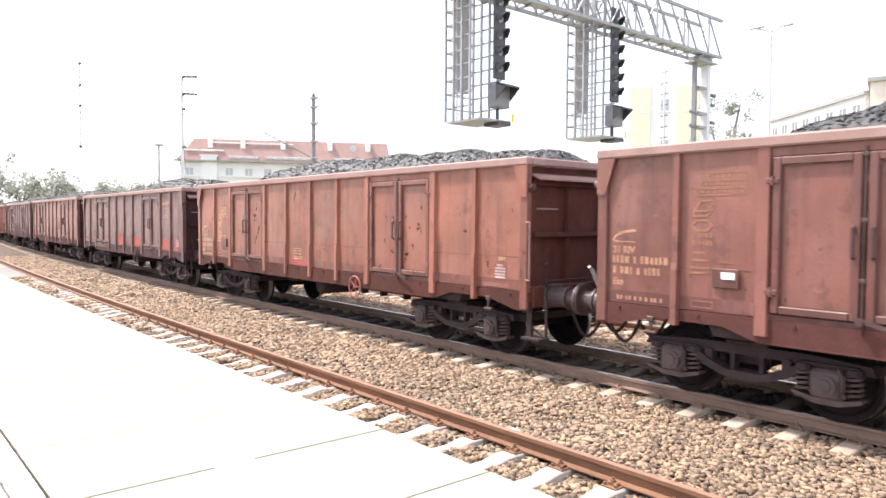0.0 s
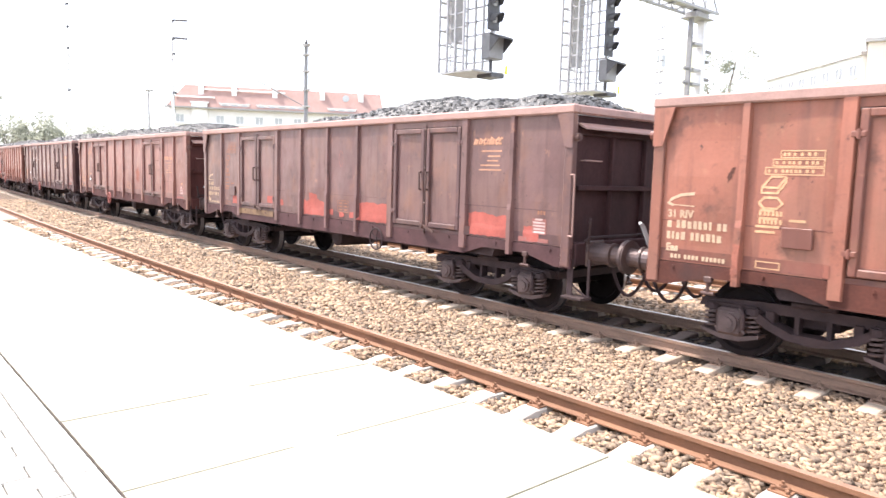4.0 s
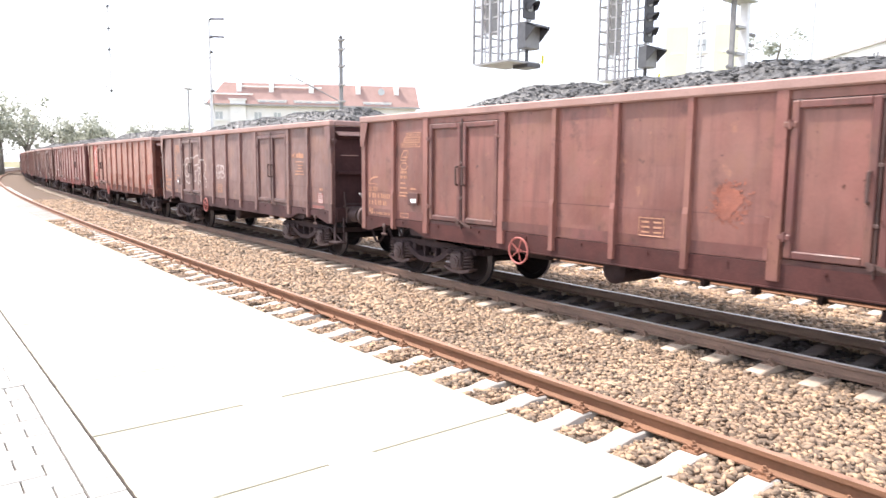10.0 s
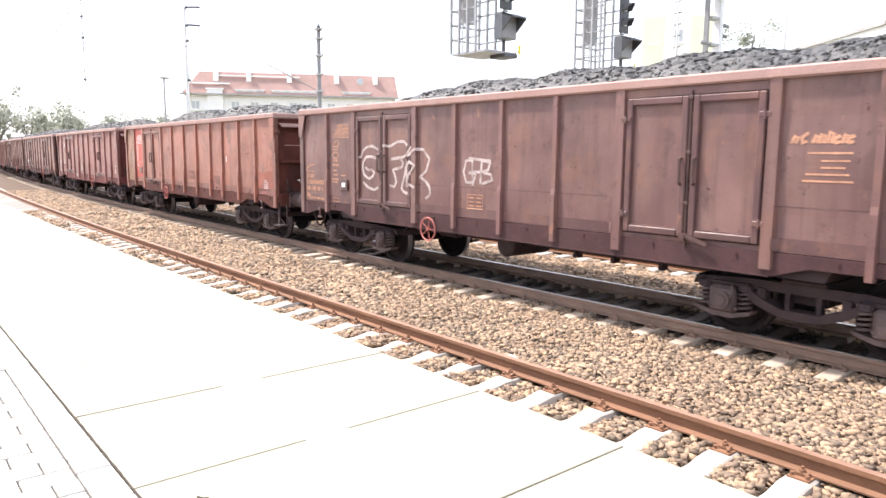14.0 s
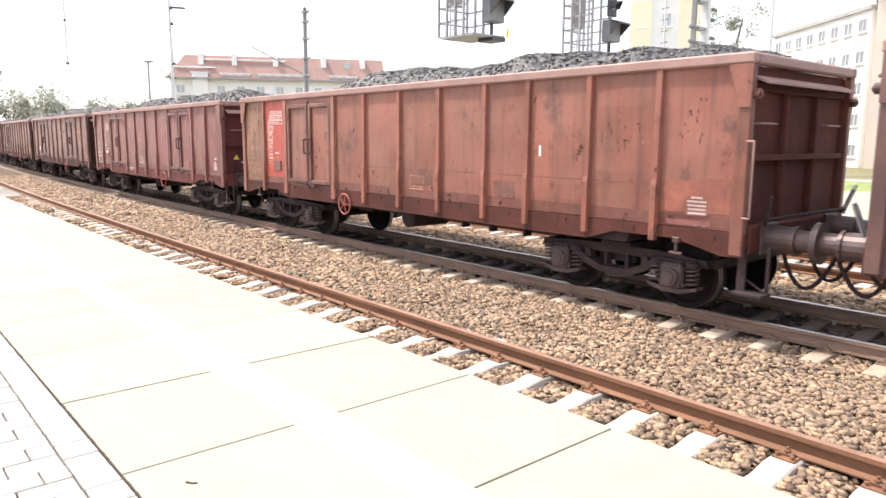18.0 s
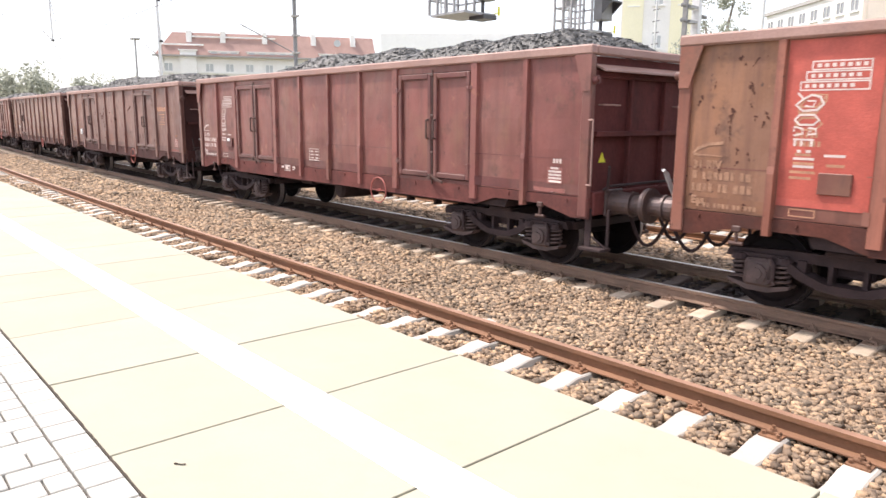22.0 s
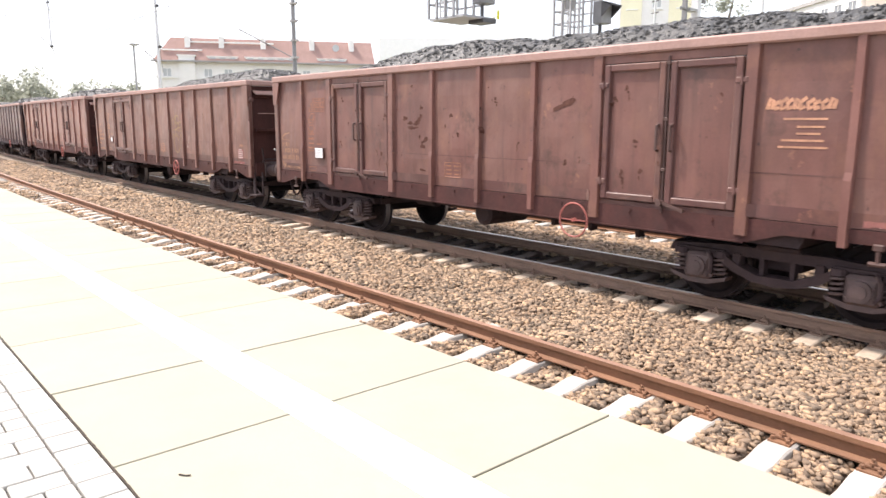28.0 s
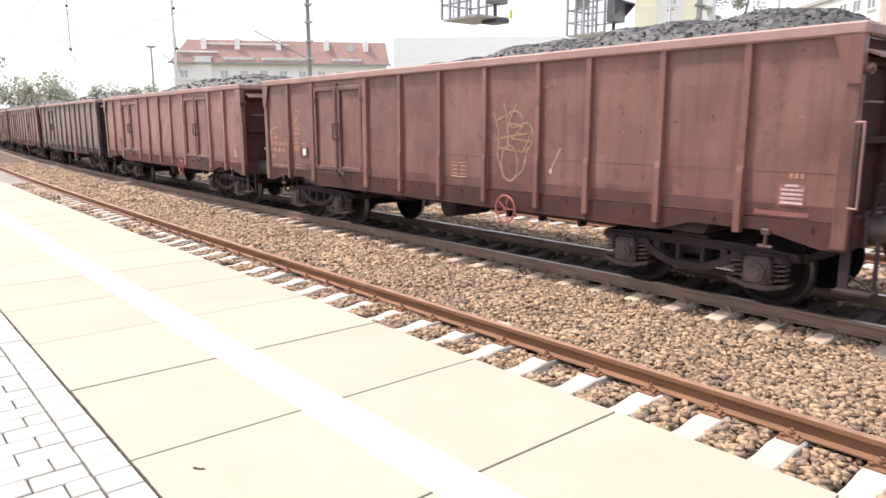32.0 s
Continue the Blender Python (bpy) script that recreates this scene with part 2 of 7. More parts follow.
M_PAVER = mat("concrete_paver", (0.43, 0.417, 0.383), 0.9, vary=0.08, scale=8, fine=120, objrand=0.10, stain=(0.37, 0.345, 0.30), stain_amount=0.35, stain_scale=6)
M_JOINT = mat("joint_dirt", (0.055, 0.04, 0.03), 0.95, vary=0.3)
M_CONCRETE = mat("platform_concrete", (0.5, 0.47, 0.43), 0.9, vary=0.15, scale=2, fine=50)
M_WHITEMARK = mat("white_stencil_paint", (0.60, 0.50, 0.46), 0.7, vary=0.2, scale=9, fine=60)
M_ORANGEMARK = mat("faded_orange_stencil", (0.44, 0.225, 0.135), 0.7, vary=0.25, scale=9, fine=60, stain=(0.18, 0.09, 0.065), stain_amount=0.6, stain_scale=7)
M_CREAMMARK = mat("cream_stencil_paint", (0.46, 0.33, 0.22), 0.7, vary=0.2, scale=9, fine=60)
M_FADEDSTENCIL = mat("rubbed_orange_stencil", (0.29, 0.125, 0.075), 0.7, vary=0.3, scale=9, fine=60, stain=(0.16, 0.08, 0.06), stain_amount=0.8, stain_scale=7)
M_OLDYELLOW = mat("worn_yellow_stencil", (0.33, 0.185, 0.115), 0.7, vary=0.3, scale=9, fine=60, stain=(0.19, 0.09, 0.06), stain_amount=0.8, stain_scale=7)
M_GALV_DARK = mat("weathered_galvanised_steel", (0.34, 0.34, 0.345), 0.6, 0.2, vary=0.15)
M_OLDRED = mat("dusty_red_paint", (0.33, 0.078, 0.058), 0.6, vary=0.22, scale=4, fine=40)
M_REDPATCH = mat("fresh_red_paint", (0.40, 0.078, 0.055), 0.55, vary=0.2, scale=4, fine=40)
M_PINK = mat("faded_pink_paint", (0.36, 0.11, 0.09), 0.55, vary=0.2, scale=8, fine=40)
M_GALV = mat("galvanised_steel", (0.62, 0.62, 0.62), 0.5, 0.35, vary=0.1)
# black raised towards grey, so the haze over the signals is in the colour
M_BLACK = mat("black_signal_paint", (0.075, 0.075, 0.08), 0.55, vary=0.2)
M_CREAMSIGN = mat("yellow_plate", (0.72, 0.70, 0.05), 0.6, vary=0.05)
M_WIRE = mat("wire", (0.12, 0.11, 0.11), 0.6, 0.3, vary=0.1)

# ---- plan ----
Z_RAIL = -0.563           # top of the rails; the platform's top is z = 0
Z_SLEEPER = Z_RAIL - 0.165
Y_TRACK_A, Y_TRACK_B, Y_TRACK_C = 4.46, 8.99, 13.5
GAUGE = 1.5
BEND_X, BEND_R = -8.0, 850.0


def bend(x):
    """How far the tracks have swung aside at x."""
    return (BEND_X - x) ** 2 / (2 * BEND_R) if x < BEND_X else 0.0


def heading(x):
    return math.atan2(-(BEND_X - x) / BEND_R, 1.0) if x < BEND_X else 0.0


# ---- mesh helpers ----


def link(name, bm, material, parent=None, label="", smooth=False):
    me = bpy.data.meshes.new(name)
    bmesh.ops.recalc_face_normals(bm, faces=bm.faces)
    bm.to_mesh(me)
    bm.free()
    for m in material if isinstance(material, (list, tuple)) else [material]:
        me.materials.append(m)
    if smooth:
        me.polygons.foreach_set("use_smooth", [True] * len(me.polygons))
    ob = new(name, me)
    if parent:
        ob.parent = parent
    if label:
        ob["label"] = label
    return ob


def part(name, bm, material, parent, label="", smooth=False):
    return link(name, bm, material, parent, label, smooth)


def again(ob, m, parent=None):
    """Another object on the same mesh."""
    o = bpy.data.objects.new(ob.name.split(".")[0], ob.data)
    scene.collection.objects.link(o)
    o.parent = parent or ob.parent
    o.matrix_basis = m
    if "label" in ob:
        o["label"] = ob["label"]
    return o


def empty(name, m=None):
    ob = new(name)
    ob.empty_display_size = 0.2
    if m is not None:
        ob.matrix_basis = m
    return ob


def box(bm, x0, x1, y0, y1, z0, z1, bevel=0.0):
    m = Matrix.Translation(((x0 + x1) / 2, (y0 + y1) / 2, (z0 + z1) / 2)) @ Matrix.Diagonal((abs(x1 - x0), abs(y1 - y0), abs(z1 - z0), 1))
    vs = bmesh.ops.create_cube(bm, size=1, matrix=m)["verts"]
    if bevel:
        es = {e for v in vs for e in v.link_edges}
        bmesh.ops.bevel(bm, geom=list(es), offset=bevel, segments=1, affect="EDGES", profile=0.5)
    return bm


def rod(bm, a, b, r, seg=8, r2=None):
    a, b = Vector(a), Vector(b)
    d = b - a
    m = Matrix.Translation((a + b) / 2) @ d.to_track_quat("Z", "Y").to_matrix().to_4x4()
    bmesh.ops.create_cone(bm, cap_ends=True, segments=seg, radius1=r, radius2=r if r2 is None else r2, depth=d.length, matrix=m)
    return bm


def beam(bm, a, b, w, h):
    """A square bar from a to b."""
    a, b = Vector(a), Vector(b)
    d = b - a
    m = Matrix.Translation((a + b) / 2) @ d.to_track_quat("Z", "Y").to_matrix().to_4x4() @ Matrix.Diagonal((w, h, d.length, 1))
    bmesh.ops.create_cube(bm, size=1, matrix=m)
    return bm


def pipe(bm, pts, r, seg=6):
    """One bent tube along the points."""
    pts = [Vector(p) for p in pts]
    rings = []
    side = None
    for i, p in enumerate(pts):
        d = ((pts[min(i + 1, len(pts) - 1)] - p).normalized() + (p - pts[max(i - 1, 0)]).normalized()).normalized()
        if side is None:
            side = d.orthogonal().normalized()
        side = (side - d * side.dot(d)).normalized()
        up = d.cross(side)
        rings.append([bm.verts.new(p + r * (math.cos(a) * side + math.sin(a) * up)) for a in np.linspace(0, 2 * math.pi, seg + 1)[:-1]])
    for a, b in zip(rings, rings[1:]):
        for k in range(seg):
            bm.faces.new((a[k], a[(k + 1) % seg], b[(k + 1) % seg], b[k]))
    bm.faces.new(rings[0])
    bm.faces.new(rings[-1])
    return bm


def prism(bm, outline, y0, y1):
    """A plate in the x-z plane, given by its outline, from y0 to y1."""
    f = bm.faces.new([bm.verts.new((x, y0, z)) for x, z in outline])
    ex = bmesh.ops.extrude_face_region(bm, geom=[f])
    bmesh.ops.translate(bm, vec=(0, y1 - y0, 0), verts=[v for v in ex["geom"] if isinstance(v, bmesh.types.BMVert)])
    return bm


def sheet(bm, x0, x1, z0, z1, y, thick, dent, seed, nx=7, nz=9, inward=1):
    """A steel sheet in the x-z plane with soft dents; its outer face at y."""
    grid = []
    for i in range(nx + 1):
        col = []
        for k in range(nz + 1):
            x, z = x0 + (x1 - x0) * i / nx, z0 + (z1 - z0) * k / nz
            edge = min(i, nx - i, k, nz - k)
            d = dent * noise.noise((x * 1.7 + seed * 9.1, z * 1.7, seed)) * min(edge, 1)
            d += dent * 0.7 * math.sin(math.pi * i / nx) * math.sin(math.pi * k / nz)
            col.append(bm.verts.new((x, y - inward * d, z)))
        grid.append(col)
    for i in range(nx):
        for k in range(nz):
            bm.faces.new((grid[i][k], grid[i + 1][k], grid[i + 1][k + 1], grid[i][k + 1]))
    rim = [grid[i][0] for i in range(nx)] + [grid[nx][k] for k in range(nz)] + [grid[i][nz] for i in range(nx, 0, -1)] + [grid[0][k] for k in range(nz, 0, -1)]
    back = [bm.verts.new((v.co.x, y + inward * thick, v.co.z)) for v in rim]
    for i in range(len(rim)):
        j = (i + 1) % len(rim)
        bm.faces.new((rim[j], rim[i], back[i], back[j]))
    bm.faces.new(back)
    return bm


def stone_shapes(places, sizes, rng, squash):
    """Corners and triangles of loose angular stones at the places."""
    bv = np.array([(x, y, z) for x in (-0.75, 0.75) for y in (-0.75, 0.75) for z in (-0.75, 0.75)])
    quads = ((0, 1, 3, 2), (4, 6, 7, 5), (0, 4, 5, 1), (2, 3, 7, 6), (0, 2, 6, 4), (1, 5, 7, 3))
    bf = np.array([t for a, b, c, d in quads for t in ((a, b, c), (a, c, d))])
    n = len(places)
    v = bv[None] * (1 + rng.uniform(-0.5, 0.35, (n, 8, 3)))
    v[:, :, 0] *= rng.uniform(0.9, 2.0, (n, 1))
    v[:, :, 2] *= squash
    a = rng.uniform(0, 6.28, n)
    tilt = rng.uniform(-0.8, 0.8, n)
    y = v[:, :, 1] * np.cos(tilt)[:, None] - v[:, :, 2] * np.sin(tilt)[:, None]
    z = v[:, :, 1] * np.sin(tilt)[:, None] + v[:, :, 2] * np.cos(tilt)[:, None]
    x = v[:, :, 0]
    ca, sa = np.cos(a)[:, None], np.sin(a)[:, None]
    v = np.stack([x * ca - y * sa, x * sa + y * ca, z], -1) * np.asarray(sizes)[:, None, None] + np.asarray(places)[:, None, :]
    return v, bf[None] + (np.arange(n) * 8)[:, None, None]


def stones(name, places, sizes, material, seed, label, category, squash=0.7):
    """Many loose angular stones in one mesh."""
    v, t = stone_shapes(places, sizes, np.random.default_rng(seed), squash)
    f, nf = t.reshape(-1), t.shape[0] * 12
    me = bpy.data.meshes.new(name)
    me.vertices.add(v.shape[0] * 8)
    me.vertices.foreach_set("co", v.reshape(-1).astype(np.float32))
    me.loops.add(len(f))
    me.loops.foreach_set("vertex_index", f.astype(np.int32))
    me.polygons.add(nf)
    me.polygons.foreach_set("loop_start", np.arange(0, nf * 3, 3, dtype=np.int32))
    me.update(calc_edges=True)
    me.materials.append(material)
    return tagged(new(name, me), label, category, kind="stuff")


# ---- ground ----


def slab_sheet(name, material, y0, y1, z0, z1, x0, x1, step, label, category, bent=True, group=""):
    """A long strip that follows the tracks, with thickness."""
    bm = bmesh.new()
    n = max(1, int(abs(x1 - x0) / step))
    rows = []
    for i in range(n + 1):
        x = x0 + (x1 - x0) * i / n
        o = bend(x) if bent else 0
        rows.append([bm.verts.new((x, y0 + o, z0)), bm.verts.new((x, y0 + o, z1)), bm.verts.new((x, y1 + o, z1)), bm.verts.new((x, y1 + o, z0))])
    for a, b in zip(rows, rows[1:]):
        for k in range(4):
            bm.faces.new((a[k], a[(k + 1) % 4], b[(k + 1) % 4], b[k]))
    bm.faces.new(rows[0])
    bm.faces.new(rows[-1])
    return tagged(link(name, bm, material), label, category, group, "structure")


M_EARTH = mat("dry_grass_earth", (0.16, 0.15, 0.07), 0.95, vary=0.3, scale=0.3, fine=4, bump=0.5, stain=(0.22, 0.18, 0.11), stain_amount=0.6, stain_scale=0.1)
bm = bmesh.new()
bmesh.ops.create_grid(bm, x_segments=40, y_segments=40, size=2000)
ground = tagged(link("ground", bm, M_EARTH), "dry grass and earth reaching to the horizon", "ground", kind="structure")
ground.location = (0, 0, -1.25)
slab_sheet("ballast_bed", M_BED, 2.6, 15.2, -1.3, -0.80, 170, -230, 2.5, "tan crushed-stone ballast bed under the tracks", "ballast")

# ---- tracks ----
RAIL_PROFILE = [(-0.036, 0.0), (-0.036, -0.038), (-0.009, -0.05), (-0.009, -0.125), (-0.066, -0.14), (-0.066, -0.152),
                (0.066, -0.152), (0.066, -0.14), (0.009, -0.125), (0.009, -0.05), (0.036, -0.038), (0.036, 0.0)]


def rail(parent, y, sides, top, label):
    bm = bmesh.new()
    xs = [170, 60, 20] + list(np.arange(10, -230, -2.0))
    rings = []
    for x in xs:
        o = bend(x)
        rings.append([bm.verts.new((x, y + o + a, Z_RAIL + b)) for a, b in RAIL_PROFILE])
    n = len(RAIL_PROFILE)
    for a, b in zip(rings, rings[1:]):
        for k in range(n):
            f = bm.faces.new((a[k], a[(k + 1) % n], b[(k + 1) % n], b[k]))
            f.material_index = 1 if k == n - 1 else 0
    bm.faces.new(rings[0])
    bm.faces.new(rings[-1])
    return part("rail", bm, [sides, top], parent, label)


def sleeper_mesh(oily_shaded):
    """Concrete sleeper; its middle can take a second colour for grease and the train's painted shade."""
    bm = bmesh.new()
    pts = [(-1.28, -0.02), (-0.95, 0.0), (-0.66, 0.0), (-0.5, 0.0), (-0.3, -0.035), (0.3, -0.035), (0.5, 0.0), (0.66, 0.0), (0.95, 0.0), (1.28, -0.02)]
    rings = []
    for y, z in pts:
        rings.append([bm.verts.new((-0.14, y, -0.2)), bm.verts.new((-0.105, y, z - 0.012)), bm.verts.new((-0.09, y, z)), bm.verts.new((0.09, y, z)), bm.verts.new((0.105, y, z - 0.012)), bm.verts.new((0.14, y, -0.2))])
    for a, b in zip(rings, rings[1:]):
        for k in range(6):
            f = bm.faces.new((a[k], a[(k + 1) % 6], b[(k + 1) % 6], b[k]))
            f.material_index = 1 if oily_shaded and abs(a[0].co.y + b[0].co.y) < 1.3 else 0
    bm.faces.new(rings[0])
    bm.faces.new(rings[-1])
    return bm


def clip_mesh():
    """Rail fastening on both sides of the rail foot: ribbed plate, clips and bolts."""
    bm = bmesh.new()
    box(bm, -0.08, 0.08, -0.17, 0.17, 0.0, 0.014)
    for s in (-1, 1):
        box(bm, -0.05, 0.05, s * 0.062, s * 0.115, 0.014, 0.042, 0.006)
        rod(bm, (0, s * 0.095, 0.03), (0, s * 0.095, 0.085), 0.013, 6)
        rod(bm, (0, s * 0.095, 0.042), (0, s * 0.095, 0.062), 0.024, 6)
        for k in (-1, 1):
            rod(bm, (k * 0.055, s * 0.14, 0.012), (k * 0.055, s * 0.14, 0.04), 0.016, 6)
    return bm


def track(name, y, sides, top, sleeper_mat, x_first, x_last, pitch, label, clip_range):
    t = tagged(empty(name), label, "railway track", kind="structure")
    for s in (-1, 1):
        rail(t, y + s * GAUGE / 2, sides, top, "")
    first = part("sleeper", sleeper_mesh(isinstance(sleeper_mat, list)), sleeper_mat, t)
    clip = None
    x, i = x_first, 0
    while x > x_last:
        m = Matrix.Translation((x + random.uniform(-0.012, 0.012), y + bend(x) + random.uniform(-0.02, 0.02), Z_SLEEPER)) @ Matrix.Rotation(heading(x) + random.uniform(-0.008, 0.008), 4, "Z")
        if i == 0:
            first.matrix_basis = m
        else:
            again(first, m)
        if clip_range[0] < x < clip_range[1]:
            for s in (-1, 1):
                if clip_range[2] and s != clip_range[2]:
                    continue
                mc = Matrix.Translation((x, y + bend(x) + s * GAUGE / 2, Z_SLEEPER)) @ Matrix.Rotation(heading(x), 4, "Z")
                if clip is None:
                    clip = part("rail_fastening", clip_mesh(), sides, t, "rusty rail fastening with bolts")
                    clip.matrix_basis = mc
                else:
                    again(clip, mc)
        x -= pitch
        i += 1
    return t


PITCH = 0.602
track("railway_track", Y_TRACK_A, M_RAIL, M_RAILTOP_DULL, M_SLEEPER, -3.17 + PITCH * 14, -75, PITCH, "rusty unused-looking rails on pale concrete sleepers beside the platform", (-18, 5, 1))
track("railway_track", Y_TRACK_B, M_RAIL_GREY, M_RAILTOP, [M_SLEEPER_DARK, M_SLEEPER_OIL_SHADE], 5.56, -75, PITCH, "greasy dark rails with polished heads on concrete sleepers under the train", (-14, 4, -1))
track("railway_track", Y_TRACK_C, M_RAIL, M_RAILTOP, M_SLEEPER, 5.07, -40, PITCH, "rusty rails on concrete sleepers beyond the train", (0, 0, 1))


def ballast(name, x0, x1, y0, y1, density, size, z, seed, material=M_BALLAST, label="loose tan and brown crushed ballast stones", keep=None):
    rng = np.random.default_rng(seed)
    n = int((x1 - x0) * (y1 - y0) * density)
    x, y = rng.uniform(x0, x1, n), rng.uniform(y0, y1, n)
    s = size * rng.uniform(0.5, 1.5, n)
    ok = np.ones(n, bool)
    if keep is not None:
        ok = keep(x, y, rng)
    x, y, s = x[ok], y[ok], s[ok]
    o = np.where(x < BEND_X, (BEND_X - x) ** 2 / (2 * BEND_R), 0)
    zz = z + rng.uniform(-0.028, 0.024, len(x)) + 0.02 * np.sin(x * 1.3 + y * 2.1) + 0.012 * np.sin(x * 3.1 - y * 1.7)
    return stones(name, np.stack([x, y + o, zz], 1), s, material, seed, label, "ballast")


def between_sleepers(x_first):
    def keep(x, y, rng):
        d = np.abs((x - x_first + PITCH / 2) % PITCH - PITCH / 2)
        return d > 0.13
    return keep


# the strip between the two tracks, nearest first
ballast("ballast_stones", -9, 3, 5.27, 7.62, 1400, 0.0225, -0.745, 1)
ballast("ballast_stones", -22, -9, 5.27, 7.62, 700, 0.03, -0.745, 2)
ballast("ballast_stones", -48, -22, 5.27, 7.62, 260, 0.045, -0.745, 3)
ballast("ballast_stones", -14, 3, 3.6, 5.2, 1200, 0.0245, -0.775, 4, keep=between_sleepers(-3.17))
ballast("ballast_stones", -32, -14, 4.0, 5.2, 300, 0.042, -0.775, 5, keep=between_sleepers(-3.17))
ballast("ballast_stones", -14, 3, 7.6, 8.2, 1100, 0.026, -0.792, 6, keep=between_sleepers(5.56))
ballast("ballast_stones", -34, -14, 7.6, 8.2, 260, 0.045, -0.80, 7, keep=between_sleepers(5.56))
ballast("ballast_stones", -20, 3, 8.3, 9.7, 330, 0.036, -0.825, 8, M_BALLAST_OIL_SHADE, "oily ballast stones between the rails, coloured darker for the train's shade", keep=between_sleepers(5.56))
ballast("ballast_stones", -18, 4, 9.8, 12.2, 420, 0.04, -0.76, 9)
ballast("ballast_stones", -34, -18, 9.8, 12.2, 120, 0.065, -0.755, 10)
ballast("ballast_stones", -18, 4, 12.2, 15.0, 200, 0.05, -0.79, 11, keep=between_sleepers(5.07))

# ---- platform ----
Y_EDGE, Y_BRICK, SLAB = 3.13, 0.865, 1.18
slab_sheet("platform_base", M_JOINT, -14.0, 3.07, -1.3, -0.03, 60, -200, 3.0, "earth and mortar bed of the station platform", "platform")
slab_sheet("platform_wall", M_CONCRETE, 3.07, 3.10, -1.3, -0.09, 60, -200, 3.0, "grey concrete platform edge wall", "platform")


def slab_mesh(x_len, y0, y1, bevel=0.003, z=0.0):
    bm = bmesh.new()
    box(bm, -x_len / 2 + 0.007, x_len / 2 - 0.007, y0, y1, z - 0.09, z, bevel)
    return bm


plat = tagged(empty("platform"), "pale concrete station platform of large slabs and small pavers", "platform", kind="structure")
slab_first = part("slab", slab_mesh(SLAB, Y_BRICK - 0.003, Y_EDGE), M_SLAB, plat)
slab_first.matrix_basis = Matrix.Translation((-3.30 + SLAB / 2, 0, 0))
for i in range(-6, 62):
    if i == 0:
        continue
    x = -3.30 + SLAB / 2 - SLAB * i
    again(slab_first, Matrix.Translation((x, bend(x), random.uniform(-0.002, 0.002))) @ Matrix.Rotation(heading(x), 4, "Z"))
slab_sheet("platform_far_slabs", M_SLAB, Y_BRICK, Y_EDGE, -0.09, -0.003, -3.30 - SLAB * 61, -200, 3.0, "pale concrete platform slabs in the distance", "platform")
slab_sheet("platform_near_slabs", M_SLAB, Y_BRICK, Y_EDGE, -0.09, -0.003, 60, -3.30 + SLAB * 7, 3.0, "pale concrete platform slabs", "platform")
# the white safety line, one strip of paint for each slab
bm = bmesh.new()
box(bm, -SLAB / 2 + 0.001, SLAB / 2 - 0.001, 1.79, 2.06, 0.0005, 0.004)
line_first = part("safety_line", bm, M_STRIPE, plat, "white painted safety line")
line_first.matrix_basis = Matrix.Translation((-3.30 + SLAB / 2, 0, 0))
for i in range(-6, 62):
    if i:
        x = -3.30 + SLAB / 2 - SLAB * i
        again(line_first, Matrix.Translation((x, bend(x), 0)) @ Matrix.Rotation(heading(x), 4, "Z"))
slab_sheet("safety_line_far", M_STRIPE, 1.79, 2.06, -0.002, 0.003, -3.30 - SLAB * 61, -200, 3.0, "white painted safety line in the distance", "painted line")
# pavers: a border course, then a running bond across the platform
bm = bmesh.new()
box(bm, -0.0955, 0.0955, -0.081, 0.081, -0.06, 0.0, 0.004)
border = part("paver", bm, M_PAVER, plat)
k = 0
for i in range(57):
    x = -1.55 - 0.2 * i
    m = Matrix.Translation((x, 0.772 + bend(x), random.uniform(-0.003, 0.002)))
    if k == 0:
        border.matrix_basis = m
    else:
        again(border, m)
    k += 1
bm = bmesh.new()
box(bm, -0.0755, 0.0755, -0.115, 0.115, -0.06, 0.0, 0.005)
brick = part("paver", bm, M_PAVER, plat)
k = 0
for r in range(26):
    for c in range(10):
        x = -1.75 - 0.16 * r
        y = 0.685 - 0.12 - 0.24 * c - (0.12 if r % 2 else 0.0)
        m = Matrix.Translation((x, y, random.uniform(-0.004, 0.002))) @ Matrix.Rotation(random.uniform(-0.01, 0.01), 4, "Z")
        if k == 0:
            brick.matrix_basis = m
        else:
            again(brick, m)
        k += 1
bm = bmesh.new()
box(bm, -0.0755, 0.0755, -0.055, 0.055, -0.06, 0.0, 0.005)
half_brick = part("paver", bm, M_PAVER, plat)
half_brick.matrix_basis = Matrix.Translation((-1.91, 0.625, 0))
for r in range(3, 26, 2):
    again(half_brick, Matrix.Translation((-1.75 - 0.16 * r, 0.625, random.uniform(-0.004, 0.002))))


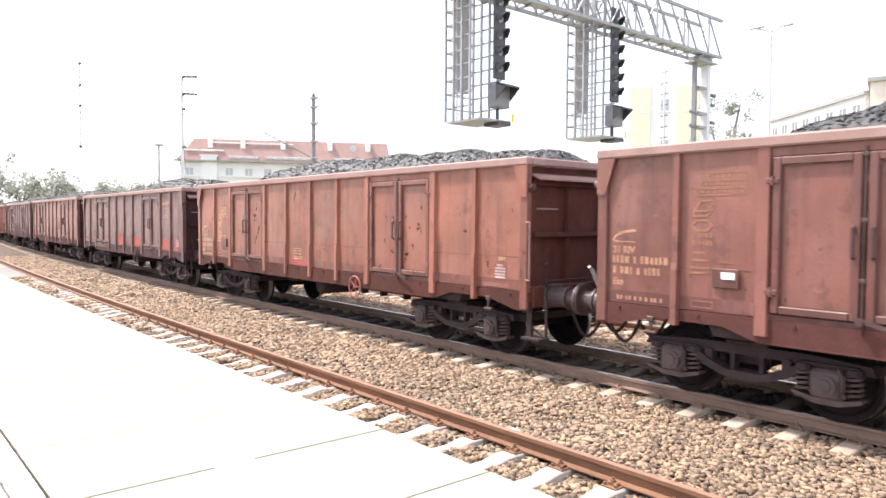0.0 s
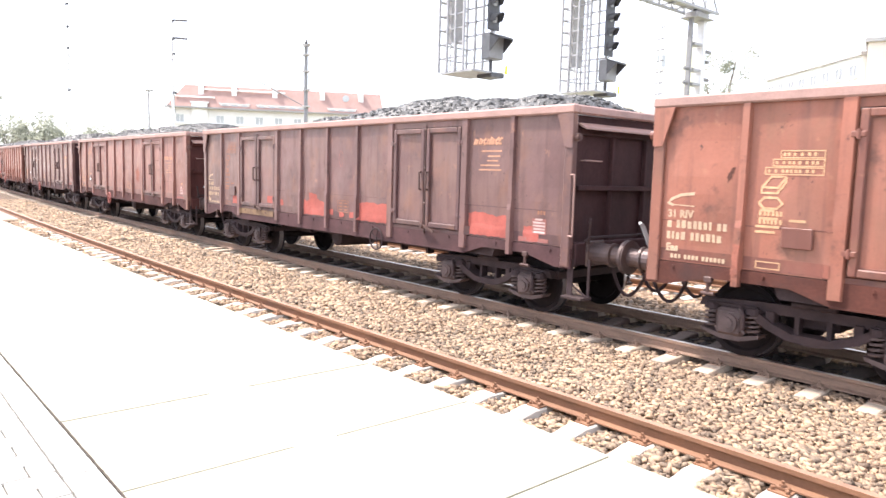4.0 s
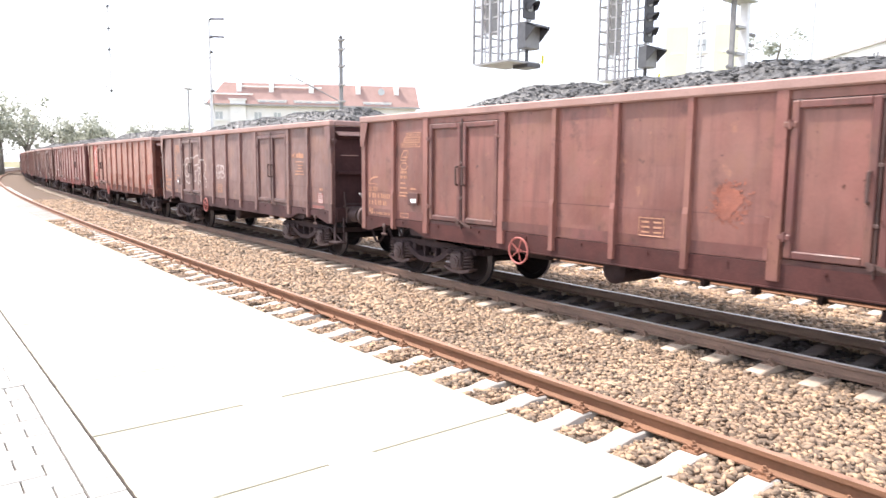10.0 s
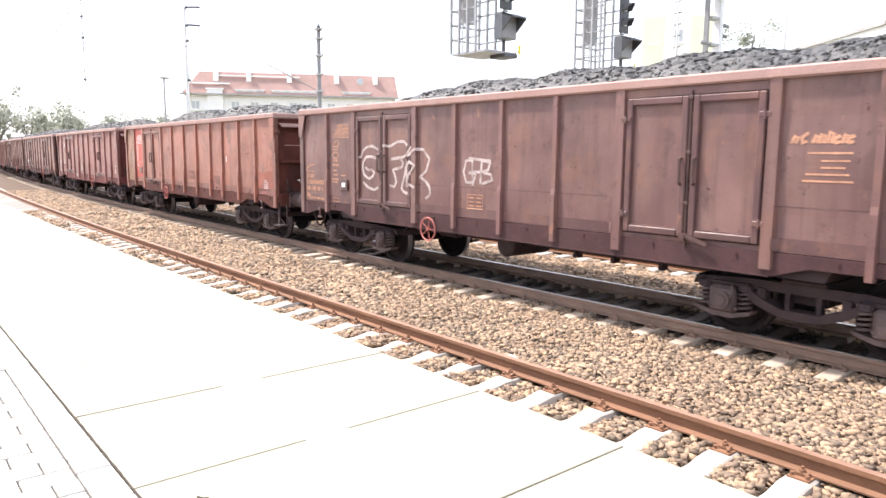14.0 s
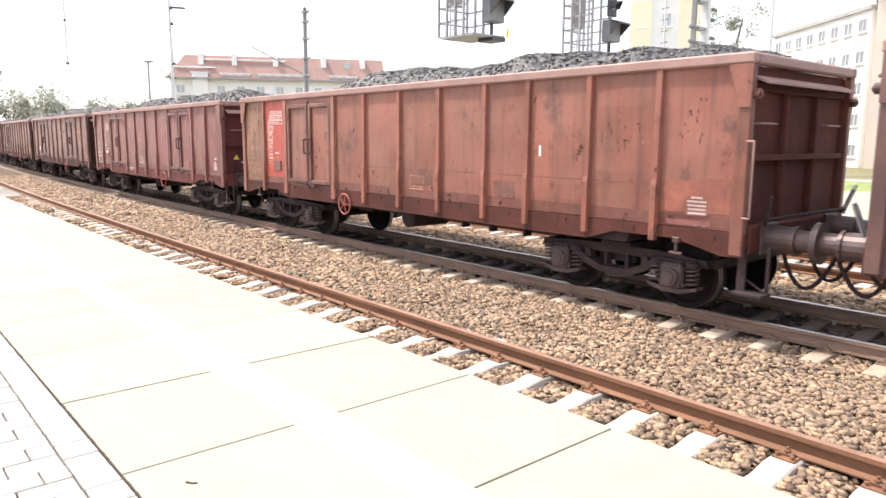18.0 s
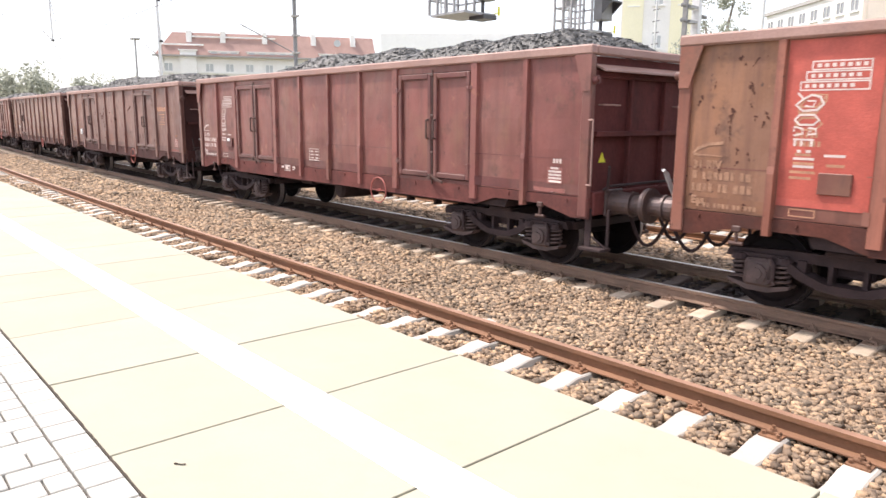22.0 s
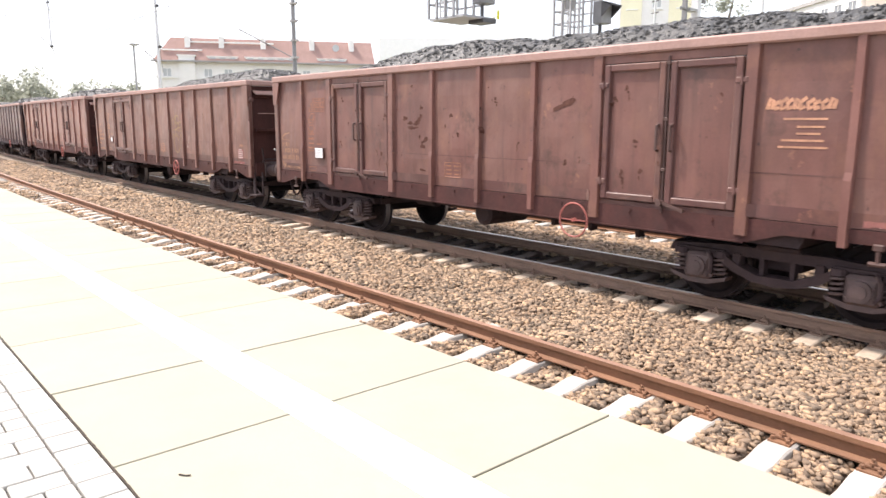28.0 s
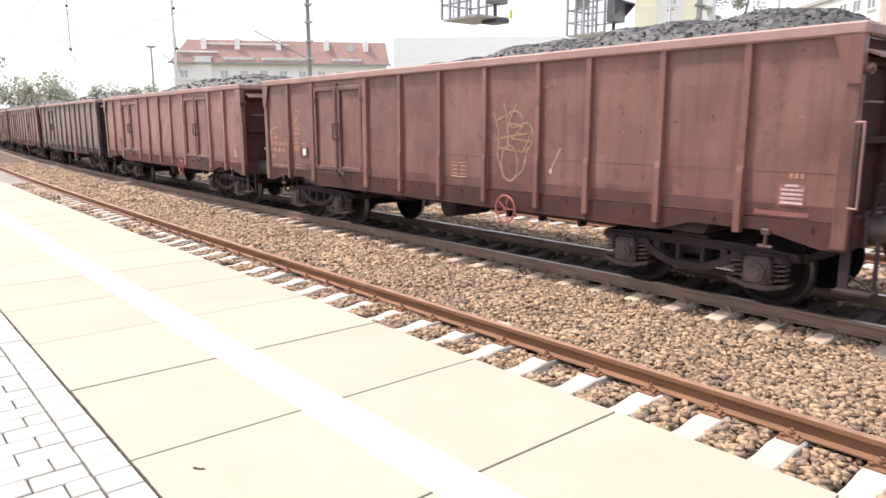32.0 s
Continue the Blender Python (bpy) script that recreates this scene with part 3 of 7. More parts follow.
def paver_rest(x0, x1, y0, y1, seed):
    """The pavers further off, in one mesh."""
    rng = random.Random(seed)
    verts, faces = [], []
    nx, ny = int((x1 - x0) / 0.16), int((y1 - y0) / 0.24) + 2
    for r in range(nx):
        for c in range(ny):
            x = x0 + 0.16 * r
            o = bend(x)
            ya = y0 + 0.24 * c - (0.12 if r % 2 else 0)
            yb = min(ya + 0.237, y1)
            if yb - ya < 0.04:
                continue
            z = rng.uniform(-0.004, 0.002)
            b = len(verts)
            q = [(x + 0.003, ya + 0.003 + o), (x + 0.157, ya + 0.003 + o), (x + 0.157, yb + o), (x + 0.003, yb + o)]
            verts += [(*p, z) for p in q] + [(*p, z - 0.04) for p in q]
            faces += [(b, b + 1, b + 2, b + 3), (b, b + 4, b + 5, b + 1), (b + 1, b + 5, b + 6, b + 2), (b + 2, b + 6, b + 7, b + 3), (b + 3, b + 7, b + 4, b)]
    me = bpy.data.meshes.new("paver_field")
    me.from_pydata(verts, [], faces)
    me.materials.append(M_PAVER)
    return tagged(new("paver_field", me), "field of small pale concrete pavers", "pavers", kind="stuff")


paver_rest(-14.0, -5.83, -1.9, 0.685, 1)
slab_sheet("platform_paving", M_PAVER, -14.0, 0.69, -0.05, -0.006, -14.0, -200, 3.0, "pale paved platform surface in the distance", "pavers")
slab_sheet("platform_paving", M_PAVER, -14.0, -1.74, -0.05, -0.006, 60, -5.9, 3.0, "pale paved platform surface", "pavers", bent=False)
slab_sheet("platform_paving", M_PAVER, -14.0, -1.8, -0.05, -0.009, -5.9, -14.0, 3.0, "pale paved platform surface", "pavers", bent=False)
slab_sheet("platform_paving", M_PAVER, -1.74, 0.69, -0.05, -0.006, 60, -1.67, 3.0, "pale paved platform surface near the viewer", "pavers", bent=False)
slab_sheet("paver_border", M_PAVER, 0.69, 0.855, -0.05, -0.006, 60, -1.45, 3.0, "pale border course of the paving", "pavers", bent=False)
slab_sheet("paver_border", M_PAVER, 0.69, 0.855, -0.05, -0.006, -12.86, -200, 3.0, "pale border course of the paving", "pavers")
# a dry leaf
bm = bmesh.new()
vs = [bm.verts.new((0.034 * math.cos(a) * (1.0 if abs(math.cos(a)) > 0.3 else 0.7), 0.011 * math.sin(a), 0.006 + 0.006 * math.sin(3 * a))) for a in np.linspace(0, 2 * math.pi, 11)[:-1]]
c = bm.verts.new((0, 0, 0.003))
for i in range(10):
    bm.faces.new((vs[i], vs[(i + 1) % 10], c))
leaf = tagged(link("leaf", bm, mat("dead_leaf", (0.05, 0.035, 0.025), 0.9)), "small dark dead leaf lying on a slab", "leaf")
leaf.matrix_basis = pose(-3.0, 1.085, 0.001, 0, 0, 40) @ Matrix.Diagonal((0.95, 0.6, 0.6, 1))
# dirt that has gathered along the edge of the slabs
rj = random.Random(9)
bm = bmesh.new()
prev = None
x = 2.0
while x > -30:
    a, b = Y_BRICK - 0.008 - rj.uniform(0, 0.004), Y_BRICK - 0.001 + rj.uniform(0, 0.004)
    row = [bm.verts.new((x, a + bend(x), 0.0015)), bm.verts.new((x, b + bend(x), 0.0015))]
    if prev:
        bm.faces.new((prev[0], row[0], row[1], prev[1]))
    prev = row
    x -= rj.uniform(0.02, 0.06)
part("joint_dirt", bm, M_JOINT, plat, "brown dirt along the slab edge")

# ---- wagons ----
HB, HW = 6.42, 1.43              # half length and half width of the body
Z_TOP, Z_SILL = 3.11, 1.13       # above the rails
DENT = 0.019
POSTS = [-5.25, -4.2, -2.2, -1.1, 0.0, 1.1, 2.2, 4.2, 5.25]


def post_mesh(width, side):
    """Pressed side post, a little deeper at its foot."""
    bm = bmesh.new()
    prof = [(0.93, 0.076), (1.60, 0.076), (1.68, 0.060), (2.985, 0.054)] if width < 0.12 else [(0.93, 0.064), (1.7, 0.060), (2.985, 0.054)]
    rings = []
    for z, d in prof:
        y0, y1 = -1.362, -1.362 - d
        w = width / 2
        rings.append([bm.verts.new(p) for p in ((-w, y0, z), (-w * 0.8, y1, z), (w * 0.8, y1, z), (w, y0, z))])
    for a, b in zip(rings, rings[1:]):
        for k in range(4):
            bm.faces.new((a[k], a[(k + 1) % 4], b[(k + 1) % 4], b[k]))
    bm.faces.new(rings[0])
    bm.faces.new(rings[-1])
    if side > 0:
        bmesh.ops.rotate(bm, verts=bm.verts, cent=(0, 0, 0), matrix=Matrix.Rotation(math.pi, 3, "Z"))
    return bm


def side_sill_mesh():
    """Lower side girder: deep between the bogies, cut away above them, an apron at the ends."""
    bm = bmesh.new()
    low = [(-HB, 0.84), (-HB + 0.28, 0.84), (-5.55, 0.98), (-4.66, 0.98), (-4.28, 0.86), (4.28, 0.86), (4.66, 0.98), (5.55, 0.98), (HB - 0.28, 0.84), (HB, 0.84)]
    prism(bm, low + [(HB, 1.12), (-HB, 1.12)], -1.385, -1.355)
    box(bm, -4.24, 4.24, -1.40, -1.32, 0.845, 0.862)
    for x in np.arange(-6.05, 6.1, 1.1):
        rod(bm, (x, -1.384, 1.07), (x, -1.402, 1.07), 0.022, 6)
    return bm


def door_leaf_mesh(w, seed):
    """The sheet of one side-door leaf."""
    return sheet(bmesh.new(), 0.02, w - 0.02, 1.2, 2.86, -1.36, 0.01, 0.008, seed, 5, 7)


def leaf_frame_mesh(w):
    """The raised frame round a door leaf, with a rib of weld along its inside."""
    bm = bmesh.new()
    for x0, x1, z0, z1 in ((0.0, 0.085, 1.19, 2.87), (w - 0.085, w, 1.19, 2.87), (0.085, w - 0.085, 2.785, 2.87)):
        box(bm, x0, x1, -1.41, -1.345, z0, z1, 0.012)
    for x0, x1, z0, z1 in ((0.085, 0.10, 1.275, 2.785), (w - 0.10, w - 0.085, 1.275, 2.785), (0.10, w - 0.10, 1.275, 1.29), (0.10, w - 0.10, 2.77, 2.785)):
        box(bm, x0, x1, -1.372, -1.35, z0, z1)
    return bm


def tube_ring(bm, r, t, m, seg=28, sec=7):
    vs = [[bm.verts.new(m @ Vector(((r + t * math.cos(b)) * math.cos(a), t * math.sin(b), (r + t * math.cos(b)) * math.sin(a)))) for b in np.linspace(0, 2 * math.pi, sec + 1)[:-1]] for a in np.linspace(0, 2 * math.pi, seg + 1)[:-1]]
    for i in range(seg):
        for k in range(sec):
            bm.faces.new((vs[i][k], vs[(i + 1) % seg][k], vs[(i + 1) % seg][(k + 1) % sec], vs[i][(k + 1) % sec]))


def spring_mesh(r=0.075, h=0.25, turns=4.5, t=0.017):
    bm = bmesh.new()
    pts = [Vector((r * math.cos(a), r * math.sin(a), h * i / 44)) for i, a in enumerate(np.linspace(0, 2 * math.pi * turns, 45))]
    pipe(bm, pts, t, 5)
    return bm


def side_frame_mesh():
    """Cast side frame of a bogie: spring caps over the axle boxes, a drooping belly, lightening holes."""
    bm = bmesh.new()
    y = -1.02
    prism(bm, [(-1.34, 0.60), (-1.30, 0.70), (-0.62, 0.745), (0.62, 0.745), (1.30, 0.70), (1.34, 0.60), (0.60, 0.63), (-0.60, 0.63)], y - 0.05, y + 0.07)
    prism(bm, [(0.74, 0.63), (0.50, 0.46), (0.26, 0.37), (0.0, 0.345), (-0.26, 0.37), (-0.50, 0.46), (-0.74, 0.63), (-0.60, 0.635), (-0.42, 0.53), (-0.2, 0.445), (0.2, 0.445), (0.42, 0.53), (0.60, 0.635)], y - 0.13, y + 0.10)
    for x in (-0.46, 0.46):
        box(bm, x - 0.05, x + 0.05, y - 0.09, y + 0.05, 0.50, 0.66, 0.01)
    for x in (-0.17, 0.17):
        box(bm, x - 0.025, x + 0.025, y - 0.06, y + 0.05, 0.43, 0.64)
    box(bm, -0.24, 0.24, y - 0.08, y + 0.14, 0.745, 0.80, 0.01)
    for x in (-0.9, 0.9):
        for d in (-0.25, 0.25):
            rod(bm, (x + d, y - 0.07, 0.59), (x + d, y - 0.07, 0.66), 0.10, 12, 0.085)
        box(bm, x - 0.30, x + 0.30, y - 0.10, y + 0.07, 0.63, 0.68, 0.008)
        pipe(bm, [(x + 0.12, y - 0.15, 0.66), (x + 0.19, y - 0.19, 0.58), (x + 0.19, y - 0.19, 0.44), (x + 0.14, y - 0.17, 0.37)], 0.022)
    return bm


def bolster_mesh():
    bm = bmesh.new()
    box(bm, -0.22, 0.22, -0.94, 0.94, 0.5, 0.80, 0.02)
    return bm


def transom_mesh():
    bm = bmesh.new()
    box(bm, -0.05, 0.05, -0.94, 0.94, 0.58, 0.70, 0.01)
    return bm


def axle_box_mesh():
    """Cast axle box with round cover, spring seats on both sides and a damper link."""
    bm = bmesh.new()
    box(bm, -0.17, 0.17, -0.17, 0.08, 0.30, 0.63, 0.04)
    rod(bm, (0, -0.15, 0.46), (0, -0.20, 0.46), 0.115, 14)
    rod(bm, (0, -0.20, 0.46), (0, -0.215, 0.46), 0.07, 10)
    prism(bm, [(-0.36, 0.36), (-0.34, 0.315), (-0.12, 0.25), (0.12, 0.25), (0.34, 0.315), (0.36, 0.36), (0.12, 0.31), (-0.12, 0.31)], -0.14, 0.04)
    for k in (-1, 1):
        for d in (-0.07, 0.07):
            rod(bm, (k * 0.06 + d, -0.205, 0.46 + k * 0.06), (k * 0.06 + d, -0.22, 0.46 + k * 0.06), 0.014, 6)
    pipe(bm, [(0.13, -0.17, 0.64), (0.17, -0.18, 0.56), (0.17, -0.18, 0.40), (0.2, -0.17, 0.36)], 0.018)
    return bm


def wheelset_mesh():
    bm = bmesh.new()
    for s in (-1, 1):
        prof = [(0.02, 0.14), (0.02, 0.10), (0.10, 0.09), (0.16, 0.03), (0.36, 0.025), (0.39, 0.065), (0.455, 0.068), (0.462, -0.035), (0.49, -0.045), (0.485, -0.07), (0.40, -0.07), (0.37, -0.02), (0.16, -0.03), (0.10, -0.09), (0.02, -0.09)]
        seg = 28
        rings = [[bm.verts.new((r * math.cos(a), s * (0.75 + d), r * math.sin(a))) for r, d in prof] for a in np.linspace(0, 2 * math.pi, seg + 1)[:-1]]
        for i in range(seg):
            for k in range(len(prof) - 1):
                f = bm.faces.new((rings[i][k], rings[(i + 1) % seg][k], rings[(i + 1) % seg][k + 1], rings[i][k + 1]))
                f.material_index = 1 if k == 6 else 0
        for a in (0.3, 2.4, 4.5):
            rod(bm, (0.25 * math.cos(a), s * 0.77, 0.25 * math.sin(a)), (0.25 * math.cos(a), s * 0.79, 0.25 * math.sin(a)), 0.03, 8)
    rod(bm, (0, -1.02, 0), (0, 1.02, 0), 0.075, 12)
    return bm


def coal_mesh(seed, rise_end, top, humps, grain, n=7500):
    """The heaped load: low at the rear, rising to the front, with humps and loose angular lumps."""
    rng = np.random.default_rng(seed)

    def surface(x, y):
        q = np.clip((x + 6.35) / (rise_end + 6.35), 0, 1)
        e = np.clip((6.33 - x) / 1.25, 0, 1)
        crest = 0.80 * (q * q * (3 - 2 * q)) ** 0.72 * (top - 2.78) / 0.80
        for c, h, w in humps:
            crest = crest + h * np.exp(-((x - c) / w) ** 2)
        ripple = 0.035 * np.sin(x * 2.9 + seed) * np.sin(y * 2.3 + 2 * seed) + 0.02 * np.sin(x * 6.1 + 3 * y + seed)
        return 2.78 + crest * np.sqrt(e * (2 - e)) * np.clip(1 - (np.abs(y) / 1.33) ** 2.4, 0, 1) ** 0.75 + ripple

    nx, ny = 230, 48
    X, Y = np.meshgrid(np.linspace(-HB + 0.19, HB - 0.19, nx), np.linspace(-1.31, 1.31, ny), indexing="ij")
    X = X + rng.uniform(-0.018, 0.018, X.shape)
    Z = surface(X, Y) + rng.uniform(-0.03, 0.02, X.shape)
    idx = np.arange(nx * ny).reshape(nx, ny)
    f = np.stack([idx[:-1, :-1], idx[1:, :-1], idx[1:, 1:], idx[:-1, 1:]], -1).reshape(-1, 4)
    px, py = rng.uniform(-HB + 0.24, HB - 0.24, n), rng.uniform(-1.24, 1.24, n)
    size = grain * (0.5 + 1.1 * rng.uniform(0, 1, n) ** 3)
    v, t = stone_shapes(np.stack([px, py, surface(px, py)], 1), size, rng, 0.75)
    me = bpy.data.meshes.new("coal_load")
    me.from_pydata(np.concatenate([np.stack([X, Y, Z], -1).reshape(-1, 3), v.reshape(-1, 3)]).tolist(), [], f.tolist() + (t + nx * ny).reshape(-1, 3).tolist())
    me.materials.append(M_COAL)
    return me


# rise ends at, crest height above the rails, humps (place, height, half width), lump size
COAL = [coal_mesh(3 + k, *row) for k, row in enumerate((
    (-2.6, 3.45, ((-2.6, 0.12, 1.2), (1.5, 0.05, 1.0), (4.2, 0.06, 0.9)), 0.020),
    (-2.4, 3.45, ((-1.3, 0.10, 1.3), (1.6, 0.05, 0.8), (5.4, -0.10, 1.2)), 0.020),
    (1.5, 3.42, ((2.2, 0.13, 0.9), (-1.6, 0.04, 0.7)), 0.020),
    (-2.8, 3.41, ((-2.0, 0.08, 0.7), (1.0, 0.05, 0.8), (4.5, 0.06, 1.0)), 0.020),
    (-2.0, 3.42, ((-1.2, 0.06, 0.6), (0.8, 0.07, 0.7), (3.0, 0.10, 0.9), (5.2, 0.08, 0.6)), 0.020),
    (-1.0, 3.42, ((-1.6, 0.12, 1.2), (2.6, 0.09, 0.7), (5.4, -0.05, 0.9)), 0.020),
    (-1.4, 3.42, ((-1.6, 0.07, 1.1), (0.9, 0.04, 0.6), (4.2, 0.08, 1.0)), 0.020),
    (-2.6, 3.44, ((-1.6, 0.10, 1.3), (2.6, 0.05, 0.8), (5.4, -0.06, 1.2)), 0.020),
    (3.4, 3.45, ((4.6, 0.03, 0.8),), 0.017),
    (0.5, 3.40, ((1.5, 0.05, 1.0), (4.2, 0.06, 0.9)), 0.030, 2200)))]


def double_door(parent, x0, seed, label):
    """Two leaves between the posts at x0 and x0 + 2.0, with lock bar, grips and lever."""
    w = 0.87
    for k, lx in enumerate((x0 + 0.10, x0 + 0.10 + w + 0.06)):
        d = part("door_leaf", door_leaf_mesh(w, seed + k), M_PAINT, parent, label)
        d.location = (lx, 0, 0)
        part("leaf_frame", leaf_frame_mesh(w), M_PAINT, d)
        bm = bmesh.new()
        box(bm, 0.087, w - 0.087, -1.408, -1.345, 1.19, 1.275, 0.012)
        part("lower_rail", bm, M_PAINT, d)
        bm = bmesh.new()
        hx = w - 0.06 if k == 0 else 0.06
        pipe(bm, [(hx, -1.39, 1.82), (hx, -1.455, 1.84), (hx, -1.455, 2.12), (hx, -1.39, 2.14)], 0.02, 6)
        part("door_handle", bm, M_LOCK, d)
        hx = 0.0 if k == 0 else w
        hinge = None
        for z in (1.42, 2.62):
            m = Matrix.Translation((hx, 0, z))
            if hinge is None:
                bm = bmesh.new()
                box(bm, -0.07, 0.07, -1.425, -1.36, -0.03, 0.03, 0.008)
                rod(bm, (0, -1.415, -0.05), (0, -1.415, 0.05), 0.022, 8)
                hinge = part("door_hinge", bm, M_PAINT, d)
                hinge.matrix_basis = m
            else:
                again(hinge, m)
    bm = bmesh.new()
    cx = x0 + 0.10 + w + 0.03
    rod(bm, (cx, -1.395, 1.08), (cx, -1.395, 2.93), 0.014, 8)
    for z in (1.2, 1.6, 2.2, 2.85):
        box(bm, cx - 0.028, cx + 0.028, -1.415, -1.36, z - 0.02, z + 0.02, 0.005)
    lock = part("lock_bar", bm, M_LOCK, parent)
    bm = bmesh.new()
    beam(bm, (cx - 0.06, -1.44, 1.23), (cx + 0.32, -1.45, 1.13), 0.025, 0.04)
    rod(bm, (cx, -1.39, 1.2), (cx, -1.48, 1.2), 0.04, 8)
    part("lever", bm, M_LOCK, lock)


def end_wall(parent, s, seed):
    """The end of the body at x = s * HB with its tilting flap, ribs, rails and steps."""
    def tr(bm):
        if s < 0:
            bmesh.ops.rotate(bm, verts=bm.verts, cent=(0, 0, 0), matrix=Matrix.Rotation(math.pi, 3, "Z"))
        return bm
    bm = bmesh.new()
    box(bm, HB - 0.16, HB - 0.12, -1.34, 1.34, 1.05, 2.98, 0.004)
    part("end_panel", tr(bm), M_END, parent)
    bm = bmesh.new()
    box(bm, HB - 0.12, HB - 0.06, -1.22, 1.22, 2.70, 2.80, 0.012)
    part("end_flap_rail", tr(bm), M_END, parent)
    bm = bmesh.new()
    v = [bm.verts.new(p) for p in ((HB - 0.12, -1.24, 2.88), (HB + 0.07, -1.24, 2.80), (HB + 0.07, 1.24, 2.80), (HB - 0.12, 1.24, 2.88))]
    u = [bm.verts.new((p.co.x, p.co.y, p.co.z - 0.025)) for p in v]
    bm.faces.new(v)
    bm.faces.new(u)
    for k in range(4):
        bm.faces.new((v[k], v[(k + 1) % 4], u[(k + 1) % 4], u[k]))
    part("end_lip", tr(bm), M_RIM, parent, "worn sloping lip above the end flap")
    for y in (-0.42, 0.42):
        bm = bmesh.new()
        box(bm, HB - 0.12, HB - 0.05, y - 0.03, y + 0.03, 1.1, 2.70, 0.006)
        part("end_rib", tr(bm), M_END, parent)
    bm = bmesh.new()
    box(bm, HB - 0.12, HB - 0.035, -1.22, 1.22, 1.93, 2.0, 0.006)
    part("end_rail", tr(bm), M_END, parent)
    for y in (-1.0, 1.0):
        bm = bmesh.new()
        pipe(bm, [(HB - 0.12, y * 0.72, 2.35), (HB - 0.04, y * 0.72, 2.35), (HB - 0.04, y * 1.1, 2.35), (HB - 0.12, y * 1.1, 2.35)], 0.012)
        part("hand_grip", tr(bm), M_RIM, parent)
    for y in (-1.36, 1.36):
        bm = bmesh.new()
        a, b = (y - 0.07, y) if y < 0 else (y, y + 0.07)
        box(bm, HB - 0.17, HB - 0.02, min(y * 0.96, y * 1.035), max(y * 0.96, y * 1.035), 0.86, 2.985, 0.012)
        part("corner_post", tr(bm), M_PAINT, parent)
        bm = bmesh.new()
        prism(bm, [(HB - 0.02, 2.985), (HB - 0.30, 2.985), (HB - 0.27, 2.90), (HB - 0.15, 2.52), (HB - 0.02, 2.52)], y * 1.036, y * 1.05)
        gs = part("gusset", tr(bm), M_PAINT, parent)
        bm = bmesh.new()
        rod(bm, (HB - 0.02, y * 0.99, 2.66), (HB + 0.05, y * 0.99, 2.66), 0.055, 12)
        rod(bm, (HB + 0.05, y * 0.99, 2.66), (HB + 0.07, y * 0.99, 2.66), 0.03, 8)
        part("hinge_pin", tr(bm), M_PAINT, gs)
        bm = bmesh.new()
        box(bm, 5.53, 5.63, min(y * 1.005, y * 1.04), max(y * 1.005, y * 1.04), 0.93, 1.0, 0.01)
        rod(bm, (5.58, y * 1.02, 0.80), (5.58, y * 1.02, 0.94), 0.022, 8)
        rod(bm, (5.50, y * 1.02, 0.80), (5.66, y * 1.02, 0.80), 0.024, 8)
        part("lashing_hook", tr(bm), M_LOCK, parent)
        if y > 0:                                                              # a handrail and a step at one corner of each end only
            continue
        bm = bmesh.new()
        yy = y * 1.06
        pipe(bm, [(HB - 0.04, yy * 0.97, 2.15), (HB + 0.06, yy, 2.15), (HB + 0.06, yy, 1.3), (HB - 0.04, yy * 0.97, 1.3)], 0.014)
        part("corner_handrail", tr(bm), M_RIM, parent)
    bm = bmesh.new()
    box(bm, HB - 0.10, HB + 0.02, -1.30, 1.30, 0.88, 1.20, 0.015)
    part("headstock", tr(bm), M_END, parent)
    bm = bmesh.new()
    pipe(bm, [(HB + 0.05, -1.15, 1.22), (HB + 0.12, -1.1, 1.28), (HB + 0.12, 1.1, 1.28), (HB + 0.05, 1.15, 1.22)], 0.02)
    beam(bm, (HB + 0.10, -1.12, 1.2), (HB + 0.18, -1.2, 1.55), 0.03, 0.05)
    part("uncoupling_bar", tr(bm), M_GEAR, parent)
    for y in (-0.875, 0.875):
        bm = bmesh.new()
        rod(bm, (HB + 0.02, y, 1.04), (HB + 0.36, y, 1.04), 0.165, 18, 0.15)
        rod(bm, (HB + 0.34, y, 1.04), (HB + 0.38, y, 1.04), 0.172, 18)
        rod(bm, (HB + 0.36, y, 1.04), (HB + 0.57, y, 1.04), 0.128, 18)
        box(bm, HB + 0.015, HB + 0.05, y - 0.2, y + 0.2, 0.86, 1.22, 0.01)
        bf = part("buffer", tr(bm), M_BUFFER, parent, "greasy steel side buffer")
        bm = bmesh.new()
        rod(bm, (HB + 0.57, y, 1.04), (HB + 0.606, y, 1.04), 0.235, 24, 0.225)
        rod(bm, (HB + 0.606, y, 1.04), (HB + 0.616, y, 1.04), 0.2, 24, 0.1)
        part("buffer_head", tr(bm), M_BUFFER, bf, "round greasy buffer head")
    bm = bmesh.new()
    box(bm, HB, HB + 0.3, -0.05, 0.05, 0.98, 1.10, 0.015)
    rod(bm, (HB + 0.22, -0.12, 1.04), (HB + 0.22, 0.12, 1.04), 0.035, 8)
    for y in (-0.08, 0.08):
        beam(bm, (HB + 0.22, y, 1.04), (HB + 0.58, y, 0.93), 0.035, 0.045)
    part("coupling", tr(bm), M_GEAR, parent)
    for y in (-0.42, 0.3):
        bm = bmesh.new()
        pipe(bm, [Vector((HB + 0.62 * q, y + 0.05 * q, 0.90 - 0.55 * math.sin(math.pi * min(q, 1)) ** 0.8 * (1 - 0.25 * q))) for q in np.linspace(0, 1, 11)], 0.026, 6)
        part("brake_hose", tr(bm), M_GEAR, parent)
    y = -1.30
    bm = bmesh.new()
